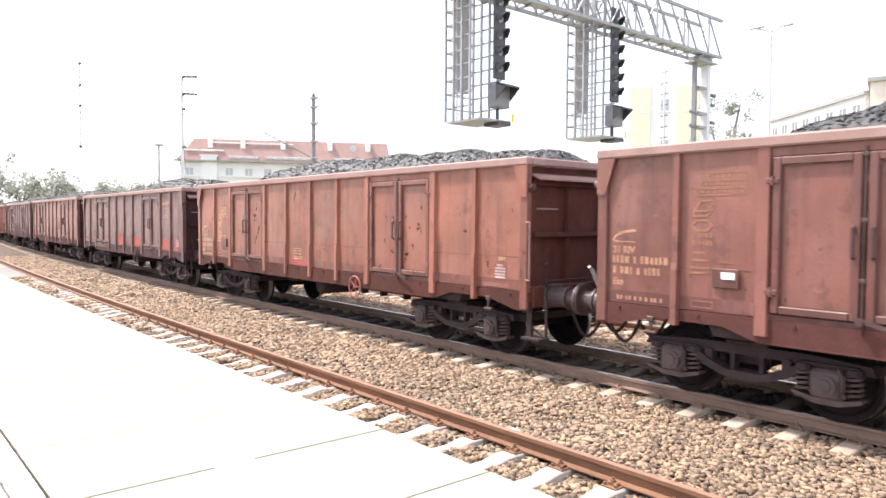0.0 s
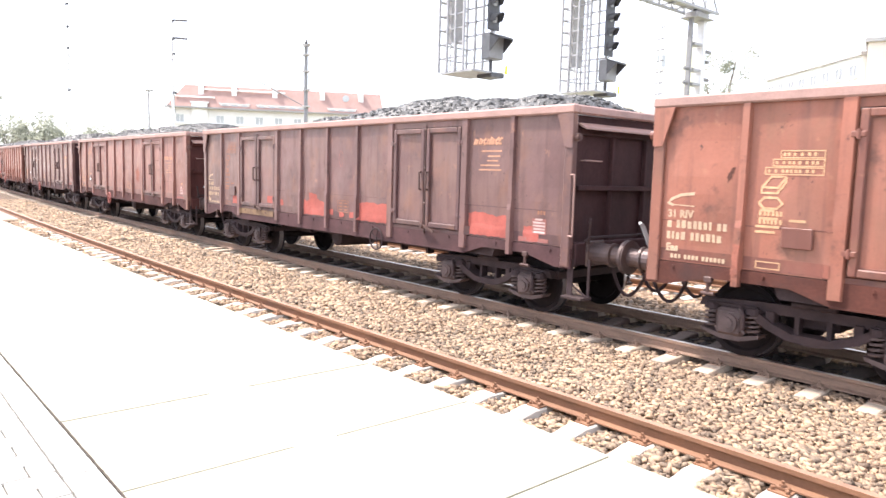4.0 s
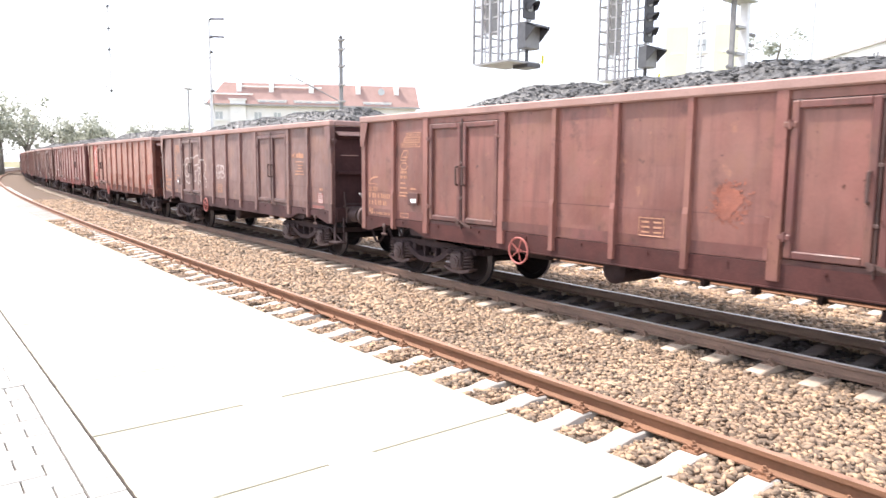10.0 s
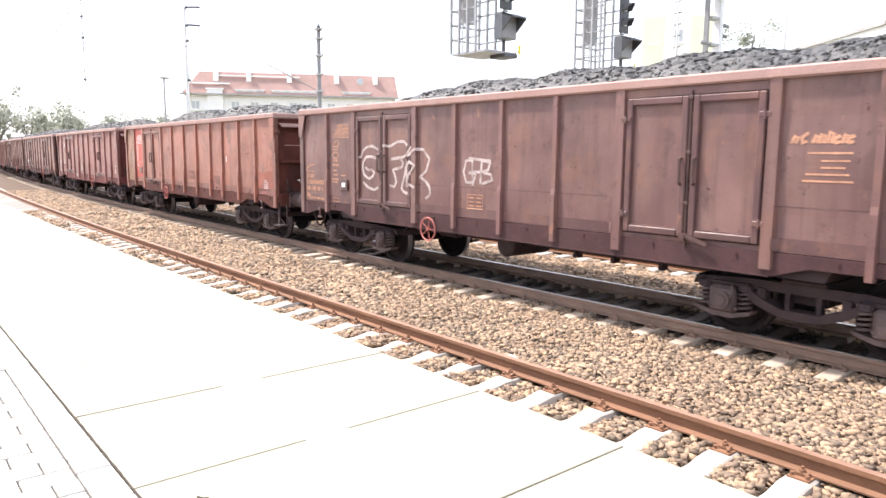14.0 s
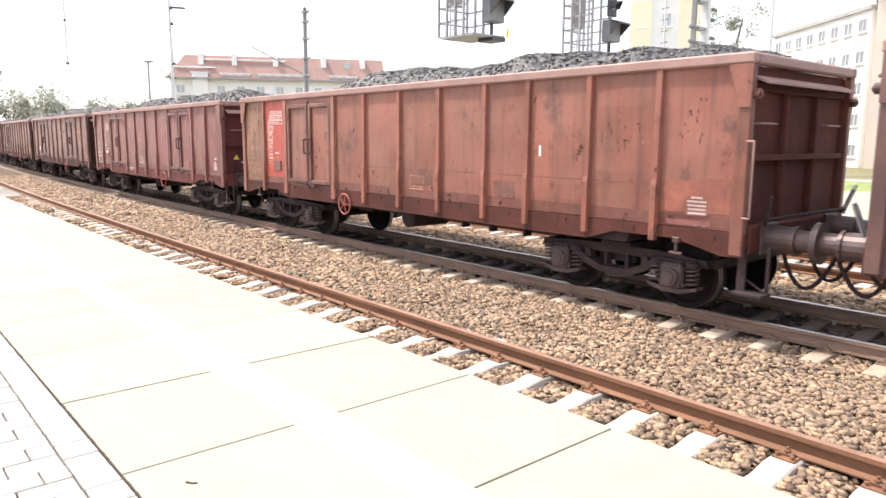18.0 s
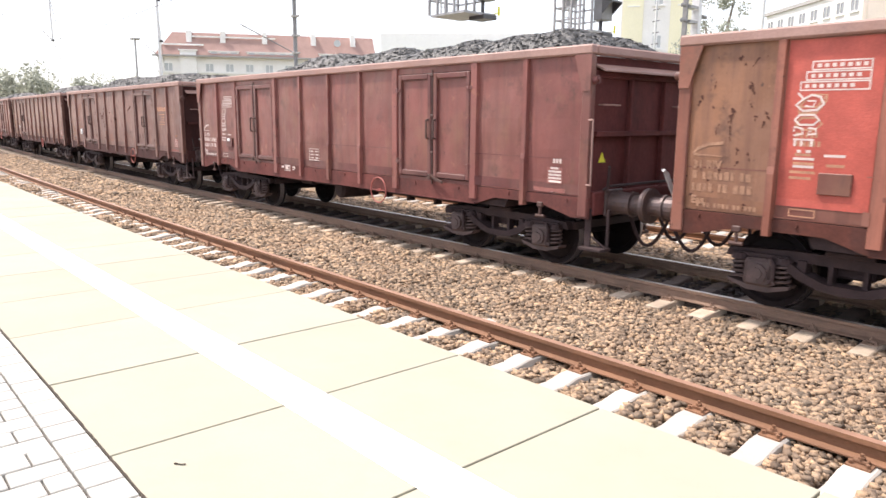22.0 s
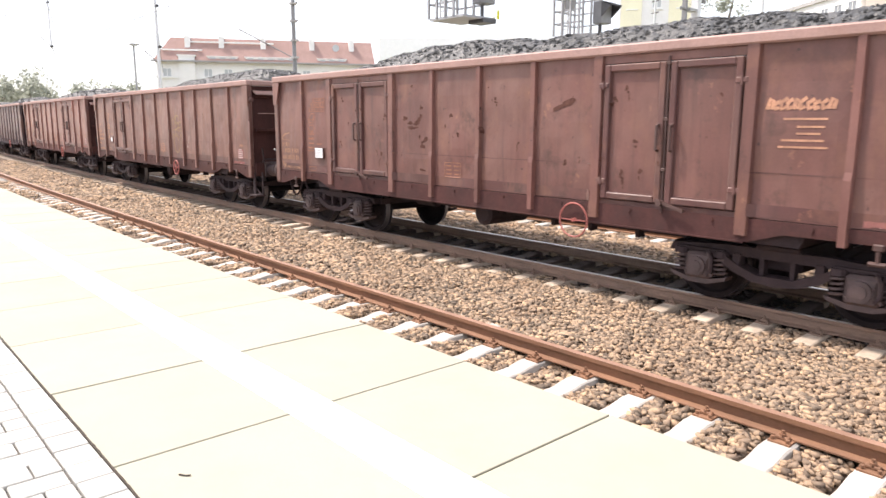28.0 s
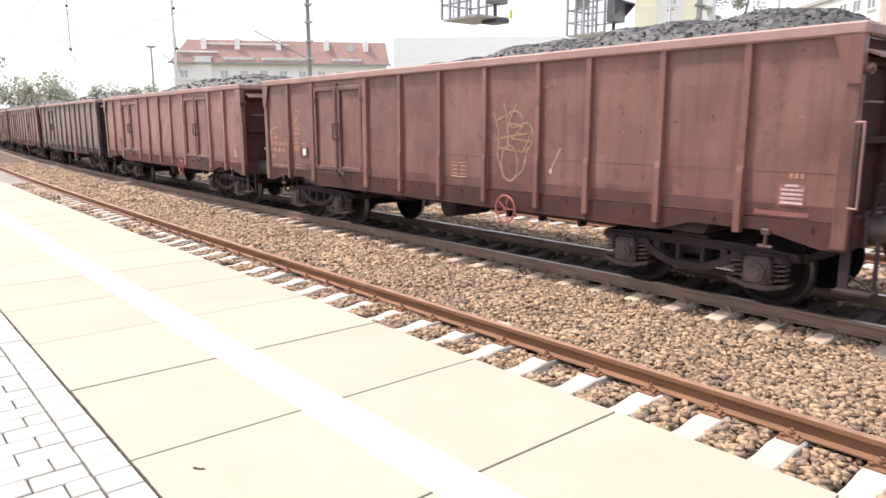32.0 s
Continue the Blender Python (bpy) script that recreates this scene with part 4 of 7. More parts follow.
    box(bm, HB - 0.09, HB + 0.01, y - 0.03, y - 0.005, 0.44, 0.98, 0.004)
    box(bm, HB + 0.20, HB + 0.24, y + 0.05, y + 0.08, 0.44, 0.98, 0.004)
    beam(bm, (HB - 0.03, y, 0.62), (HB + 0.24, y, 0.47), 0.03, 0.012)
    box(bm, HB - 0.10, HB + 0.26, y - 0.14, y + 0.1, 0.425, 0.465, 0.006)
    part("step", tr(bm), M_GEAR, parent)
    bm = bmesh.new()
    beam(bm, (HB + 0.06, 1.18, 1.20), (HB + 0.14, 1.30, 1.52), 0.03, 0.05)
    rod(bm, (HB + 0.14, 1.26, 1.50), (HB + 0.14, 1.36, 1.56), 0.022, 8)
    part("uncoupling_lever", tr(bm), M_GALV_DARK, parent, "bare steel uncoupling lever")


def bogie(parent, x):
    b = part("bogie", bolster_mesh(), M_GEAR, parent, "dark greasy two-axle bogie with coil springs")
    b.location = (x, 0, 0)
    sf = part("side_frame", side_frame_mesh(), M_GEAR, b)
    again(sf, Matrix.Rotation(math.pi, 4, "Z"))
    tr = part("transom", transom_mesh(), M_GEAR, b)
    tr.matrix_basis = Matrix.Translation((-1.31, 0, 0))
    again(tr, Matrix.Translation((1.31, 0, 0)))
    ab = sp = None
    sets = []
    for ax in (-0.9, 0.9):
        for s in (-1, 1):
            m = Matrix.Translation((ax, s * 1.02, 0)) @ (Matrix.Identity(4) if s < 0 else Matrix.Rotation(math.pi, 4, "Z"))
            if ab is None:
                ab = part("axle_box", axle_box_mesh(), M_BOX, b)
                ab.matrix_basis = m
            else:
                again(ab, m)
            for d in (-0.25, 0.25):
                m = Matrix.Translation((ax + d, s * 1.09, 0.35))
                if sp is None:
                    sp = part("coil_spring", spring_mesh(), M_BOX, b)
                    sp.matrix_basis = m
                else:
                    again(sp, m)
        if not sets:
            w = part("wheelset", wheelset_mesh(), [M_WHEEL, M_TREAD], b)
        else:
            w = again(sets[0], Matrix.Identity(4))
        w.location = (ax, 0, 0.46)
        sets.append(w)
    return sets


def gondola(variant):
    """A high-sided bogie coal wagon. variant: 'two' side doors or 'one'."""
    w = empty("coal_wagon")
    doors = [(-4.2, 1)] + ([(2.2, 5)] if variant == "two" else [])
    taken = [d[0] for d in doors]
    posts = POSTS if variant == "two" else sorted(POSTS + [3.1])
    cuts = [-HB + 0.1] + posts + [HB - 0.1]
    for i, (a, b) in enumerate(zip(cuts, cuts[1:])):
        if a in taken:
            continue
        bm = bmesh.new()
        sheet(bm, a, b, Z_SILL, 2.99, -1.362, 0.012, DENT, i + (0 if variant == "two" else 20))
        part("side_panel", bm, M_PAINT, w)
    for x0, seed in doors:
        double_door(w, x0, seed, "steel double-door leaf with raised frame")
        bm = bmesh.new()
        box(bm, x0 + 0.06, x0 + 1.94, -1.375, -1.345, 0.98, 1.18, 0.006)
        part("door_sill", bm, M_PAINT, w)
        bm = bmesh.new()
        box(bm, x0 + 0.06, x0 + 1.94, -1.375, -1.345, 2.88, 2.985, 0.006)
        part("door_header", bm, M_PAINT, w)
    for side in (-1, 1):
        thin = thick = None
        for x in posts:
            wide = any(abs(x - q) < 0.01 or abs(x - q - 2.0) < 0.01 for q in taken)
            m = Matrix.Translation((x, 0, 0))
            if wide:
                thick = again(thick, m) if thick else part("side_post", post_mesh(0.16, side), M_PAINT, w)
                thick.matrix_basis = m
            else:
                thin = again(thin, m) if thin else part("side_post", post_mesh(0.095, side), M_PAINT, w)
                thin.matrix_basis = m
    bm = bmesh.new()
    box(bm, -HB + 0.1, HB - 0.1, 1.35, 1.362, Z_SILL, 2.99)
    part("side_wall", bm, M_PAINT, w)
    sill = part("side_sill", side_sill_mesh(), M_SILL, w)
    again(sill, Matrix.Rotation(math.pi, 4, "Z"))
    bm = bmesh.new()
    box(bm, -HB, HB, -0.06, 0.06, 0.0, 0.125, 0.02)
    chord = part("top_chord", bm, M_RIM, w, "worn pinkish rim beam")
    chord.matrix_basis = Matrix.Translation((0, -1.375, 2.985))
    again(chord, Matrix.Translation((0, 1.375, 2.985)))
    for s in (-1, 1):
        bm = bmesh.new()
        box(bm, s * (HB - 0.06) - 0.06, s * (HB - 0.06) + 0.06, -1.315, 1.315, 2.985, 3.105, 0.02)
        part("end_chord", bm, M_RIM, w)
        end_wall(w, s, 3)
    bm = bmesh.new()
    box(bm, -HB + 0.05, HB - 0.05, -1.34, 1.34, 1.10, 1.18)
    part("floor", bm, M_GEAR, w)
    bm = bmesh.new()
    for y in (-0.25, 0.25):
        box(bm, -HB + 0.1, HB - 0.1, y - 0.06, y + 0.06, 0.84, 1.10)
    for x in np.arange(-3.2, 3.3, 0.8):
        box(bm, x - 0.04, x + 0.04, -1.3, 1.3, 0.96, 1.10)
    part("underframe", bm, M_GEAR, w)
    bm = bmesh.new()
    rod(bm, (-0.30, -0.95, 0.70), (-0.30, -0.05, 0.70), 0.2, 18)
    rod(bm, (-0.30, -0.99, 0.70), (-0.30, -0.95, 0.70), 0.14, 18, 0.2)
    for y in (-0.8, -0.2):
        box(bm, -0.53, -0.50, y - 0.03, y + 0.03, 0.70, 1.0)
        box(bm, -0.10, -0.07, y - 0.03, y + 0.03, 0.70, 1.0)
    part("air_tank", bm, M_GEAR, w, "dark brake air tank")
    # body bolsters, added to block light in the gap over the bogies
    for x in (-4.5, 4.5):
        bm = bmesh.new()
        prism(bm, [(x - 0.42, 1.10), (x - 0.30, 0.84), (x + 0.30, 0.84), (x + 0.42, 1.10)], -1.30, 1.30)
        part("body_bolster", bm, M_GEAR, w)
    bm = bmesh.new()
    rod(bm, (-2.35, -0.6, 0.76), (-1.85, -0.6, 0.76), 0.13, 14)
    rod(bm, (-1.85, -0.6, 0.76), (-1.55, -0.6, 0.76), 0.03, 8)
    box(bm, -2.3, -1.9, -0.68, -0.5, 0.86, 1.0, 0.01)
    part("brake_cylinder", bm, M_GEAR, w)
    bm = bmesh.new()
    pipe(bm, [(-3.2, -0.6, 0.7), (3.2, -0.6, 0.7)], 0.025)
    pipe(bm, [(-2.6, 0.3, 0.62), (2.8, 0.3, 0.66)], 0.03)
    for x in (0.9, 1.6, 2.4):
        box(bm, x - 0.03, x + 0.03, -0.65, -0.5, 0.6, 1.0)
        box(bm, x - 0.12, x + 0.2, -1.0, -0.9, 0.82, 0.9)
    part("brake_rod", bm, M_GEAR, w)
    sets = []
    for x in (-4.5, 4.5):
        sets += bogie(w, x)
    bm = bmesh.new()
    box(bm, -4.78, -4.46, -1.40, -1.37, 1.42, 1.64, 0.006)
    part("label_holder", bm, M_PAINT, w)
    return w


W_TWO, W_ONE = gondola("two"), gondola("one")

# train: how far it has come along the track, second by second, and its wagons from the first to the last
WAY = [-19.92, -15.92, -12.13, -8.43, -4.82, -1.22, 2.38, 5.95, 9.26, 12.52, 15.62, 18.77, 21.92, 24.95, 27.98, 30.93, 33.84, 36.75, 39.71, 42.69,
       45.66, 48.73, 51.75, 54.75, 57.77, 60.79, 63.87, 66.96, 70.04, 73.11, 76.37, 79.60, 82.86]
PITCH_W = 14.04
#         variant, colour, wheel at, label
WAGONS = [("two", (0.205, 0.080, 0.060), 1.83, "orange-rust coal wagon, heaped with black coal"),
          ("two", (0.258, 0.096, 0.062), 1.83, "orange-rust coal wagon with scarred doors, heaped with coal"),
          ("two", (0.130, 0.068, 0.064), 1.83, "dark brown coal wagon with fresh red paint patches"),
          ("two", (0.188, 0.075, 0.060), -1.76, "red-brown coal wagon with a faded orange mark"),
          ("two", (0.140, 0.072, 0.065), -1.76, "brown coal wagon with white chalky graffiti on its door"),
          ("one", (0.245, 0.089, 0.059), -1.76, "orange-brown coal wagon with a red lettered panel"),
          ("two", (0.186, 0.061, 0.052), 1.72, "dark maroon coal wagon, fairly clean"),
          ("two", (0.148, 0.064, 0.052), 1.9, "rust-brown coal wagon with a white plate, scraped"),
          ("one", (0.150, 0.066, 0.050), 1.6, "red-brown coal wagon with pale scrawled graffiti"),
          ("two", (0.196, 0.085, 0.065), 1.83, "faded rust coal wagon heaped with coal")]
rngw = random.Random(5)
# rear wagons: browns pushed dark and purplish to paint in shade and haze
while len(WAGONS) < 20:
    c = rngw.choice([(0.12, 0.066, 0.062), (0.165, 0.082, 0.064), (0.10, 0.060, 0.058), (0.125, 0.060, 0.058)])
    WAGONS.append((rngw.choice(["two", "two", "one"]), tuple(q * rngw.uniform(0.85, 1.15) for q in c), 1.83, "rusty brown coal wagon in the long train"))


def handwheel(parent, x, i):
    bm = bmesh.new()
    m = Matrix.Translation((x, -1.43, 0.86))
    tube_ring(bm, 0.23 if i in (6, 7) else 0.2, 0.012 if i in (6, 7) else 0.016, m)
    for a in (0.0, math.pi) if i in (6, 7) else np.linspace(0, 2 * math.pi, 6)[:-1]:
        beam(bm, m @ Vector((0.02 * math.cos(a), 0, 0.02 * math.sin(a))), m @ Vector((0.195 * math.cos(a), 0, 0.195 * math.sin(a))), 0.018, 0.012)
    rod(bm, (x, -1.45, 0.86), (x, -1.2, 0.86), 0.025, 8)
    if i == 2:
        part("brake_handwheel", bm, M_GEAR, parent, "dark spoked brake handwheel")
    else:
        part("brake_handwheel", bm, M_PINK, parent, "faded pink spoked brake handwheel")


def paint_colour(w, c, sill, ends):
    for o in w.children_recursive:
        soot_shade = 1.0                                                           # colour factor: coal dust on ends and sills, plus painted shade
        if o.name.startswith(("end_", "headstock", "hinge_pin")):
            # ends darkened for coal dust and for the shade they stand in
            soot_shade = ends
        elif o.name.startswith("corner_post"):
            soot_shade = 0.75
        elif o.name.startswith("label_holder"):
            soot_shade = 0.5
        elif o.name.startswith("side_post"):
            # posts lightened, painting in how they catch light beside the panels
            soot_shade = 1.12
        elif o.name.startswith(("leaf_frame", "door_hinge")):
            soot_shade = 0.66
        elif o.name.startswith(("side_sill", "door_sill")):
            soot_shade = sill
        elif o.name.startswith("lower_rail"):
            soot_shade = 0.5
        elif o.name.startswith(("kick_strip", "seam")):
            soot_shade = 0.66
        o.color = (c[0] * soot_shade, c[1] * soot_shade * (0.92 if soot_shade < 0.7 else 1.0), c[2] * soot_shade, 1)


# ---- markings on the wagons ----


def dent_y(x0, x1, z0, z1, y, dent, seed, nx, nz, x, z):
    """The outer face of a dented sheet at x, z."""
    def d(i, k):
        xx, zz = x0 + (x1 - x0) * i / nx, z0 + (z1 - z0) * k / nz
        v = dent * noise.noise((xx * 1.7 + seed * 9.1, zz * 1.7, seed)) * min(min(i, nx - i, k, nz - k), 1)
        return v + dent * 0.7 * math.sin(math.pi * i / nx) * math.sin(math.pi * k / nz)
    u, v = min(max((x - x0) / (x1 - x0), 0), 0.9999) * nx, min(max((z - z0) / (z1 - z0), 0), 0.9999) * nz
    i, k = int(u), int(v)
    u, v = u - i, v - k
    return y - ((d(i, k) * (1 - u) + d(i + 1, k) * u) * (1 - v) + (d(i, k + 1) * (1 - u) + d(i + 1, k + 1) * u) * v)


def side_y(variant, x, z):
    """The outer face of a wagon's side at x, z."""
    posts = POSTS if variant == "two" else sorted(POSTS + [3.1])
    doors = [-4.2, 2.2] if variant == "two" else [-4.2]
    for p in posts:
        wide = any(abs(p - q) < 0.01 or abs(p - q - 2.0) < 0.01 for q in doors)
        if abs(x - p) < (0.085 if wide else 0.052):
            return -1.362 - (0.065 if z > 1.65 or wide else 0.077)
    if z < 1.14:
        return -1.386
    cuts = [-HB + 0.1] + posts + [HB - 0.1]
    for i, (a, b) in enumerate(zip(cuts, cuts[1:])):
        if a <= x < b:
            if a in doors:
                for k, lx in enumerate((a + 0.10, a + 0.10 + 0.93)):
                    u = x - lx
                    if 0 <= u <= 0.87:
                        if u < 0.102 or u > 0.768 or z < 1.292 or z > 2.768:
                            return -1.412
                        return dent_y(0.02, 0.85, 1.2, 2.86, -1.36, 0.008, (1 if a < 0 else 5) + k, 5, 7, u, z)
                return -1.402
            return dent_y(a, b, Z_SILL, 2.99, -1.362, DENT, i + (0 if variant == "two" else 20), 7, 9, x, z)
    return -1.44


def face_y(variant, x, z):
    """Where paint lies: on the side's sheet, or on the strip lapped over its foot."""
    return side_y(variant, x, z) - (0.005 if z < 1.29 else 0.0)


def bar(bm, variant, x0, x1, z0, z1, lift=0.004):
    """A bar of paint that lies on the side."""
    nx, nz = max(1, int((x1 - x0) / 0.08)), max(1, int((z1 - z0) / 0.08))
    g = [[bm.verts.new((x0 + (x1 - x0) * i / nx, 0, z0 + (z1 - z0) * k / nz)) for k in range(nz + 1)] for i in range(nx + 1)]
    for col in g:
        for v in col:
            v.co.y = face_y(variant, v.co.x, v.co.z) - lift
    for i in range(nx):
        for k in range(nz):
            bm.faces.new((g[i][k], g[i + 1][k], g[i + 1][k + 1], g[i][k + 1]))


def frame_of_bars(bm, variant, x0, x1, z0, z1, t=0.012):
    """A painted rectangle's outline."""
    n = max(2, int((x1 - x0) / 0.08))
    xs = [x0 + (x1 - x0) * i / n for i in range(n + 1)]
    outer = [(x, z0) for x in xs] + [(x, z1) for x in xs[::-1]]
    inner = [(min(max(x, x0 + t), x1 - t), z0 + t if z == z0 else z1 - t) for x, z in outer]
    a, b = ([bm.verts.new((x, face_y(variant, x, z) - 0.006, z)) for x, z in ring] for ring in (outer, inner))
    for i in range(len(a)):
        j = (i + 1) % len(a)
        bm.faces.new((a[i], a[j], b[j], b[i]))


def stroke(bm, variant, pts, w, lift=0.005):
    """A brush stroke along points (x, z) of the side."""
    dense = []
    for (xa, za), (xb, zb) in zip(pts, pts[1:]):
        n = max(1, int(math.hypot(xb - xa, zb - za) / 0.05))
        dense += [(xa + (xb - xa) * i / n, za + (zb - za) * i / n) for i in range(n)]
    dense.append(pts[-1])
    prev = None
    for i, (x, z) in enumerate(dense):
        xa, za = dense[max(i - 1, 0)]
        xb, zb = dense[min(i + 1, len(dense) - 1)]
        d = math.hypot(xb - xa, zb - za) or 1
        nx, nz = -(zb - za) / d * w / 2, (xb - xa) / d * w / 2
        row = [bm.verts.new((x + s * nx, face_y(variant, x + s * nx, z + s * nz) - lift, z + s * nz)) for s in (-1, 1)]
        if prev:
            bm.faces.new((prev[0], row[0], row[1], prev[1]))
        prev = row


def blob(bm, variant, x, z, rx, rz, rng, tilt=0.0, lift=0.004):
    """An uneven spot with a frayed edge."""
    n = 18
    c = bm.verts.new((x, face_y(variant, x, z) - lift, z))
    p1, p2, p3 = (rng.uniform(0, 6.28) for _ in range(3))
    ring = []
    for i in range(n):
        a = 2 * math.pi * i / n
        r = 0.85 + 0.22 * math.sin(2 * a + p1) + 0.16 * math.sin(3 * a + p2) + 0.10 * math.sin(7 * a + p3) + rng.uniform(-0.1, 0.1)
        u, v = rx * r * math.cos(a), rz * r * math.sin(a)
        px, pz = x + u * math.cos(tilt) - v * math.sin(tilt), z + u * math.sin(tilt) + v * math.cos(tilt)
        ring.append(bm.verts.new((px, face_y(variant, px, pz) - lift, pz)))
    for i in range(n):
        bm.faces.new((c, ring[i], ring[(i + 1) % n]))


def ragged(bm, variant, x0, x1, z0, z1, rng, rag=0.06):
    """A rolled-on patch of paint with an uneven edge."""
    n, nz = max(2, int((x1 - x0) / 0.05)), max(2, int((z1 - z0) / 0.06))
    top, grid = z1, []
    for i in range(n + 1):
        x = x0 + (x1 - x0) * i / n
        top = min(max(top + rng.uniform(-rag, rag), z1 - 2 * rag), z1 + rag)
        low = z0 + rng.uniform(0, 0.02)
        col = []
        for k in range(nz + 1):
            z = low + (top - low) * k / nz
            xx = x + (rng.uniform(-0.012, 0.012) if i in (0, n) else 0)
            col.append(bm.verts.new((xx, face_y(variant, xx, z) - 0.005, z)))
        grid.append(col)
    for p, q in zip(grid, grid[1:]):
        for k in range(nz):
            bm.faces.new((p[k], q[k], q[k + 1], p[k + 1]))


def lettering(text, size, x, z, variant):
    cu = bpy.data.curves.new("lettering", "FONT")
    cu.body, cu.size, cu.offset = text, size, 0.005
    tmp = bpy.data.objects.new("lettering", cu)
    me = bpy.data.meshes.new_from_object(tmp)
    bpy.data.objects.remove(tmp)
    for v in me.vertices:
        px, pz = x + v.co.x, z + v.co.y
        v.co = (px, face_y(variant, px, pz) - 0.005, pz)
    return me


def mark(name, bm, material, parent, label=""):
    return part(name, bm, material, parent, label)


def usual_marks(w, variant, material, rng, logo=True, plate=True, table=True, box_x=-0.80, figures=None, drop=0.0, low=0.0, bold=1.5, logo_z=2.30):
    """Stencilled data of a wagon: arc mark, lines of figures as bars, load table, symbols, plates."""
    figures = figures or material
    bm = bmesh.new()
    stroke(bm, variant, [(-5.82, 2.06 - low), (-6.0, 2.04 - low), (-6.12, 1.99 - low), (-6.17, 1.94 - low), (-6.1, 1.91 - low)], 0.035)
    stroke(bm, variant, [(-6.17, 1.92 - low), (-5.82, 1.91 - low)], 0.012)
    mark("arc_mark", bm, figures, w)
    for text, z in (("31 RIV", 1.77), ("Eas", 1.36)):
        me = lettering(text, 0.125, -6.17, z - low, variant)
        me.materials.append(figures)
        o = new("lettering", me)
        o.parent = w
    for z, x1 in ((1.64, -5.42), (1.50, -5.5)):
        x = -6.17
        while x < x1:
            l = rng.choice((0.035, 0.045, 0.055))
            bm = bmesh.new()
            bar(bm, variant, x, x + l, z - low, z - low + rng.choice((0.085, 0.095, 0.095)))
            mark("figure", bm, figures, w)
            x += l + rng.choice((0.022, 0.022, 0.07))
    x = -6.1
    while x < -5.42:
        bm = bmesh.new()
        bar(bm, variant, x, x + 0.034, 1.17, 1.222)
        mark("figure", bm, figures, w)
        x += rng.choice((0.05, 0.05, 0.08))
    if table:
        for k, (x0, z) in enumerate(((-4.86, 2.66), (-4.94, 2.57), (-5.02, 2.48))):
            z -= drop
            bm = bmesh.new()
            frame_of_bars(bm, variant, x0, -4.40, z, z + 0.085)
            row = mark("load_table", bm, material, w)
            x = x0 + 0.03
            while x < -4.46:
                bm = bmesh.new()
                bar(bm, variant, x, x + 0.03, z + 0.025, z + 0.06)
                mark("figure", bm, material, row)
                x += rng.choice((0.045, 0.06, 0.075))
    for pts, t in (([(-5.04, 2.30), (-4.94, 2.42), (-4.78, 2.42), (-4.86, 2.30), (-5.04, 2.30), (-5.04, 2.24), (-4.86, 2.24), (-4.86, 2.30), (-4.86, 2.24), (-4.78, 2.36), (-4.78, 2.42)], 0.013),
                   ([(-5.06, 2.13), (-5.0, 2.19), (-4.86, 2.19), (-4.80, 2.13), (-4.86, 2.07), (-5.0, 2.07), (-5.06, 2.13)], 0.015)):
        bm = bmesh.new()
        stroke(bm, variant, [(px, pz - drop * 0.85) for px, pz in pts], t * bold)
        mark("symbol", bm, material, w)
    for z in (1.99, 1.90):
        x = -5.05
        while x < -4.82:
            bm = bmesh.new()
            bar(bm, variant, x, x + 0.03, z - drop * 0.85, z - drop * 0.85 + 0.055)
            mark("figure", bm, material, w)
            x += rng.choice((0.042, 0.05))
    for z, x0, x1 in ((1.80, -5.04, -4.88), (1.71, -5.05, -4.84), (1.62, -5.08, -4.82), (1.56, -5.08, -4.86), (1.70, -4.72, -4.55)):
        bm = bmesh.new()
        bar(bm, variant, x0, x1, z, z + 0.028)
        mark("figure", bm, material, w)
    bm = bmesh.new()
    frame_of_bars(bm, variant, -5.05, -4.78, 1.165, 1.25)
    mark("data_box", bm, material, w)
    bm = bmesh.new()
    frame_of_bars(bm, variant, box_x, box_x + 0.38, 1.28, 1.52)
    box_mark = mark("data_box", bm, material, w)
    for z in (1.32, 1.385, 1.45):
        for x0 in (box_x + 0.04, box_x + 0.22):
            bm = bmesh.new()
            bar(bm, variant, x0, x0 + 0.12, z, z + 0.024)
            mark("figure", bm, material, box_mark)
    if plate:
        bm = bmesh.new()
        bar(bm, variant, 5.67, 5.95, 1.27, 1.50)
        mark("brake_plate", bm, M_PINKMARK, w, "pinkish brake data patch")
        for k in range(5):
            bm = bmesh.new()
            bar(bm, variant, 5.69 + (0.05 if k == 4 else rng.uniform(0, 0.02)), 5.93 - (0.05 if k == 4 else 0), 1.29 + 0.046 * k, 1.318 + 0.046 * k, 0.009)
            mark("figure", bm, material if material == M_WHITEMARK else M_PALEMARK, w)
        for x in (5.78, 5.835, 5.89):
            bm = bmesh.new()
            bar(bm, variant, x, x + 0.035, 1.56, 1.62)
            mark("figure", bm, material, w)
        x = 5.45
        while x < 5.95:
            bm = bmesh.new()
            bar(bm, variant, x, x + 0.05, 1.155, 1.205)
            mark("figure", bm, M_PALEMARK, w)
            x += rng.choice((0.065, 0.075, 0.1))
        bm = bmesh.new()
        ragged(bm, variant, 5.42, 6.0, 1.145, 1.215, rng, 0.006)
        mark("paint_patch", bm, M_PINKMARK, w)
    if logo:
        x = 4.38
        while x < 5.04:
            hgt, lean = rng.uniform(0.075, 0.12), rng.uniform(0.02, 0.04)
            bm = bmesh.new()
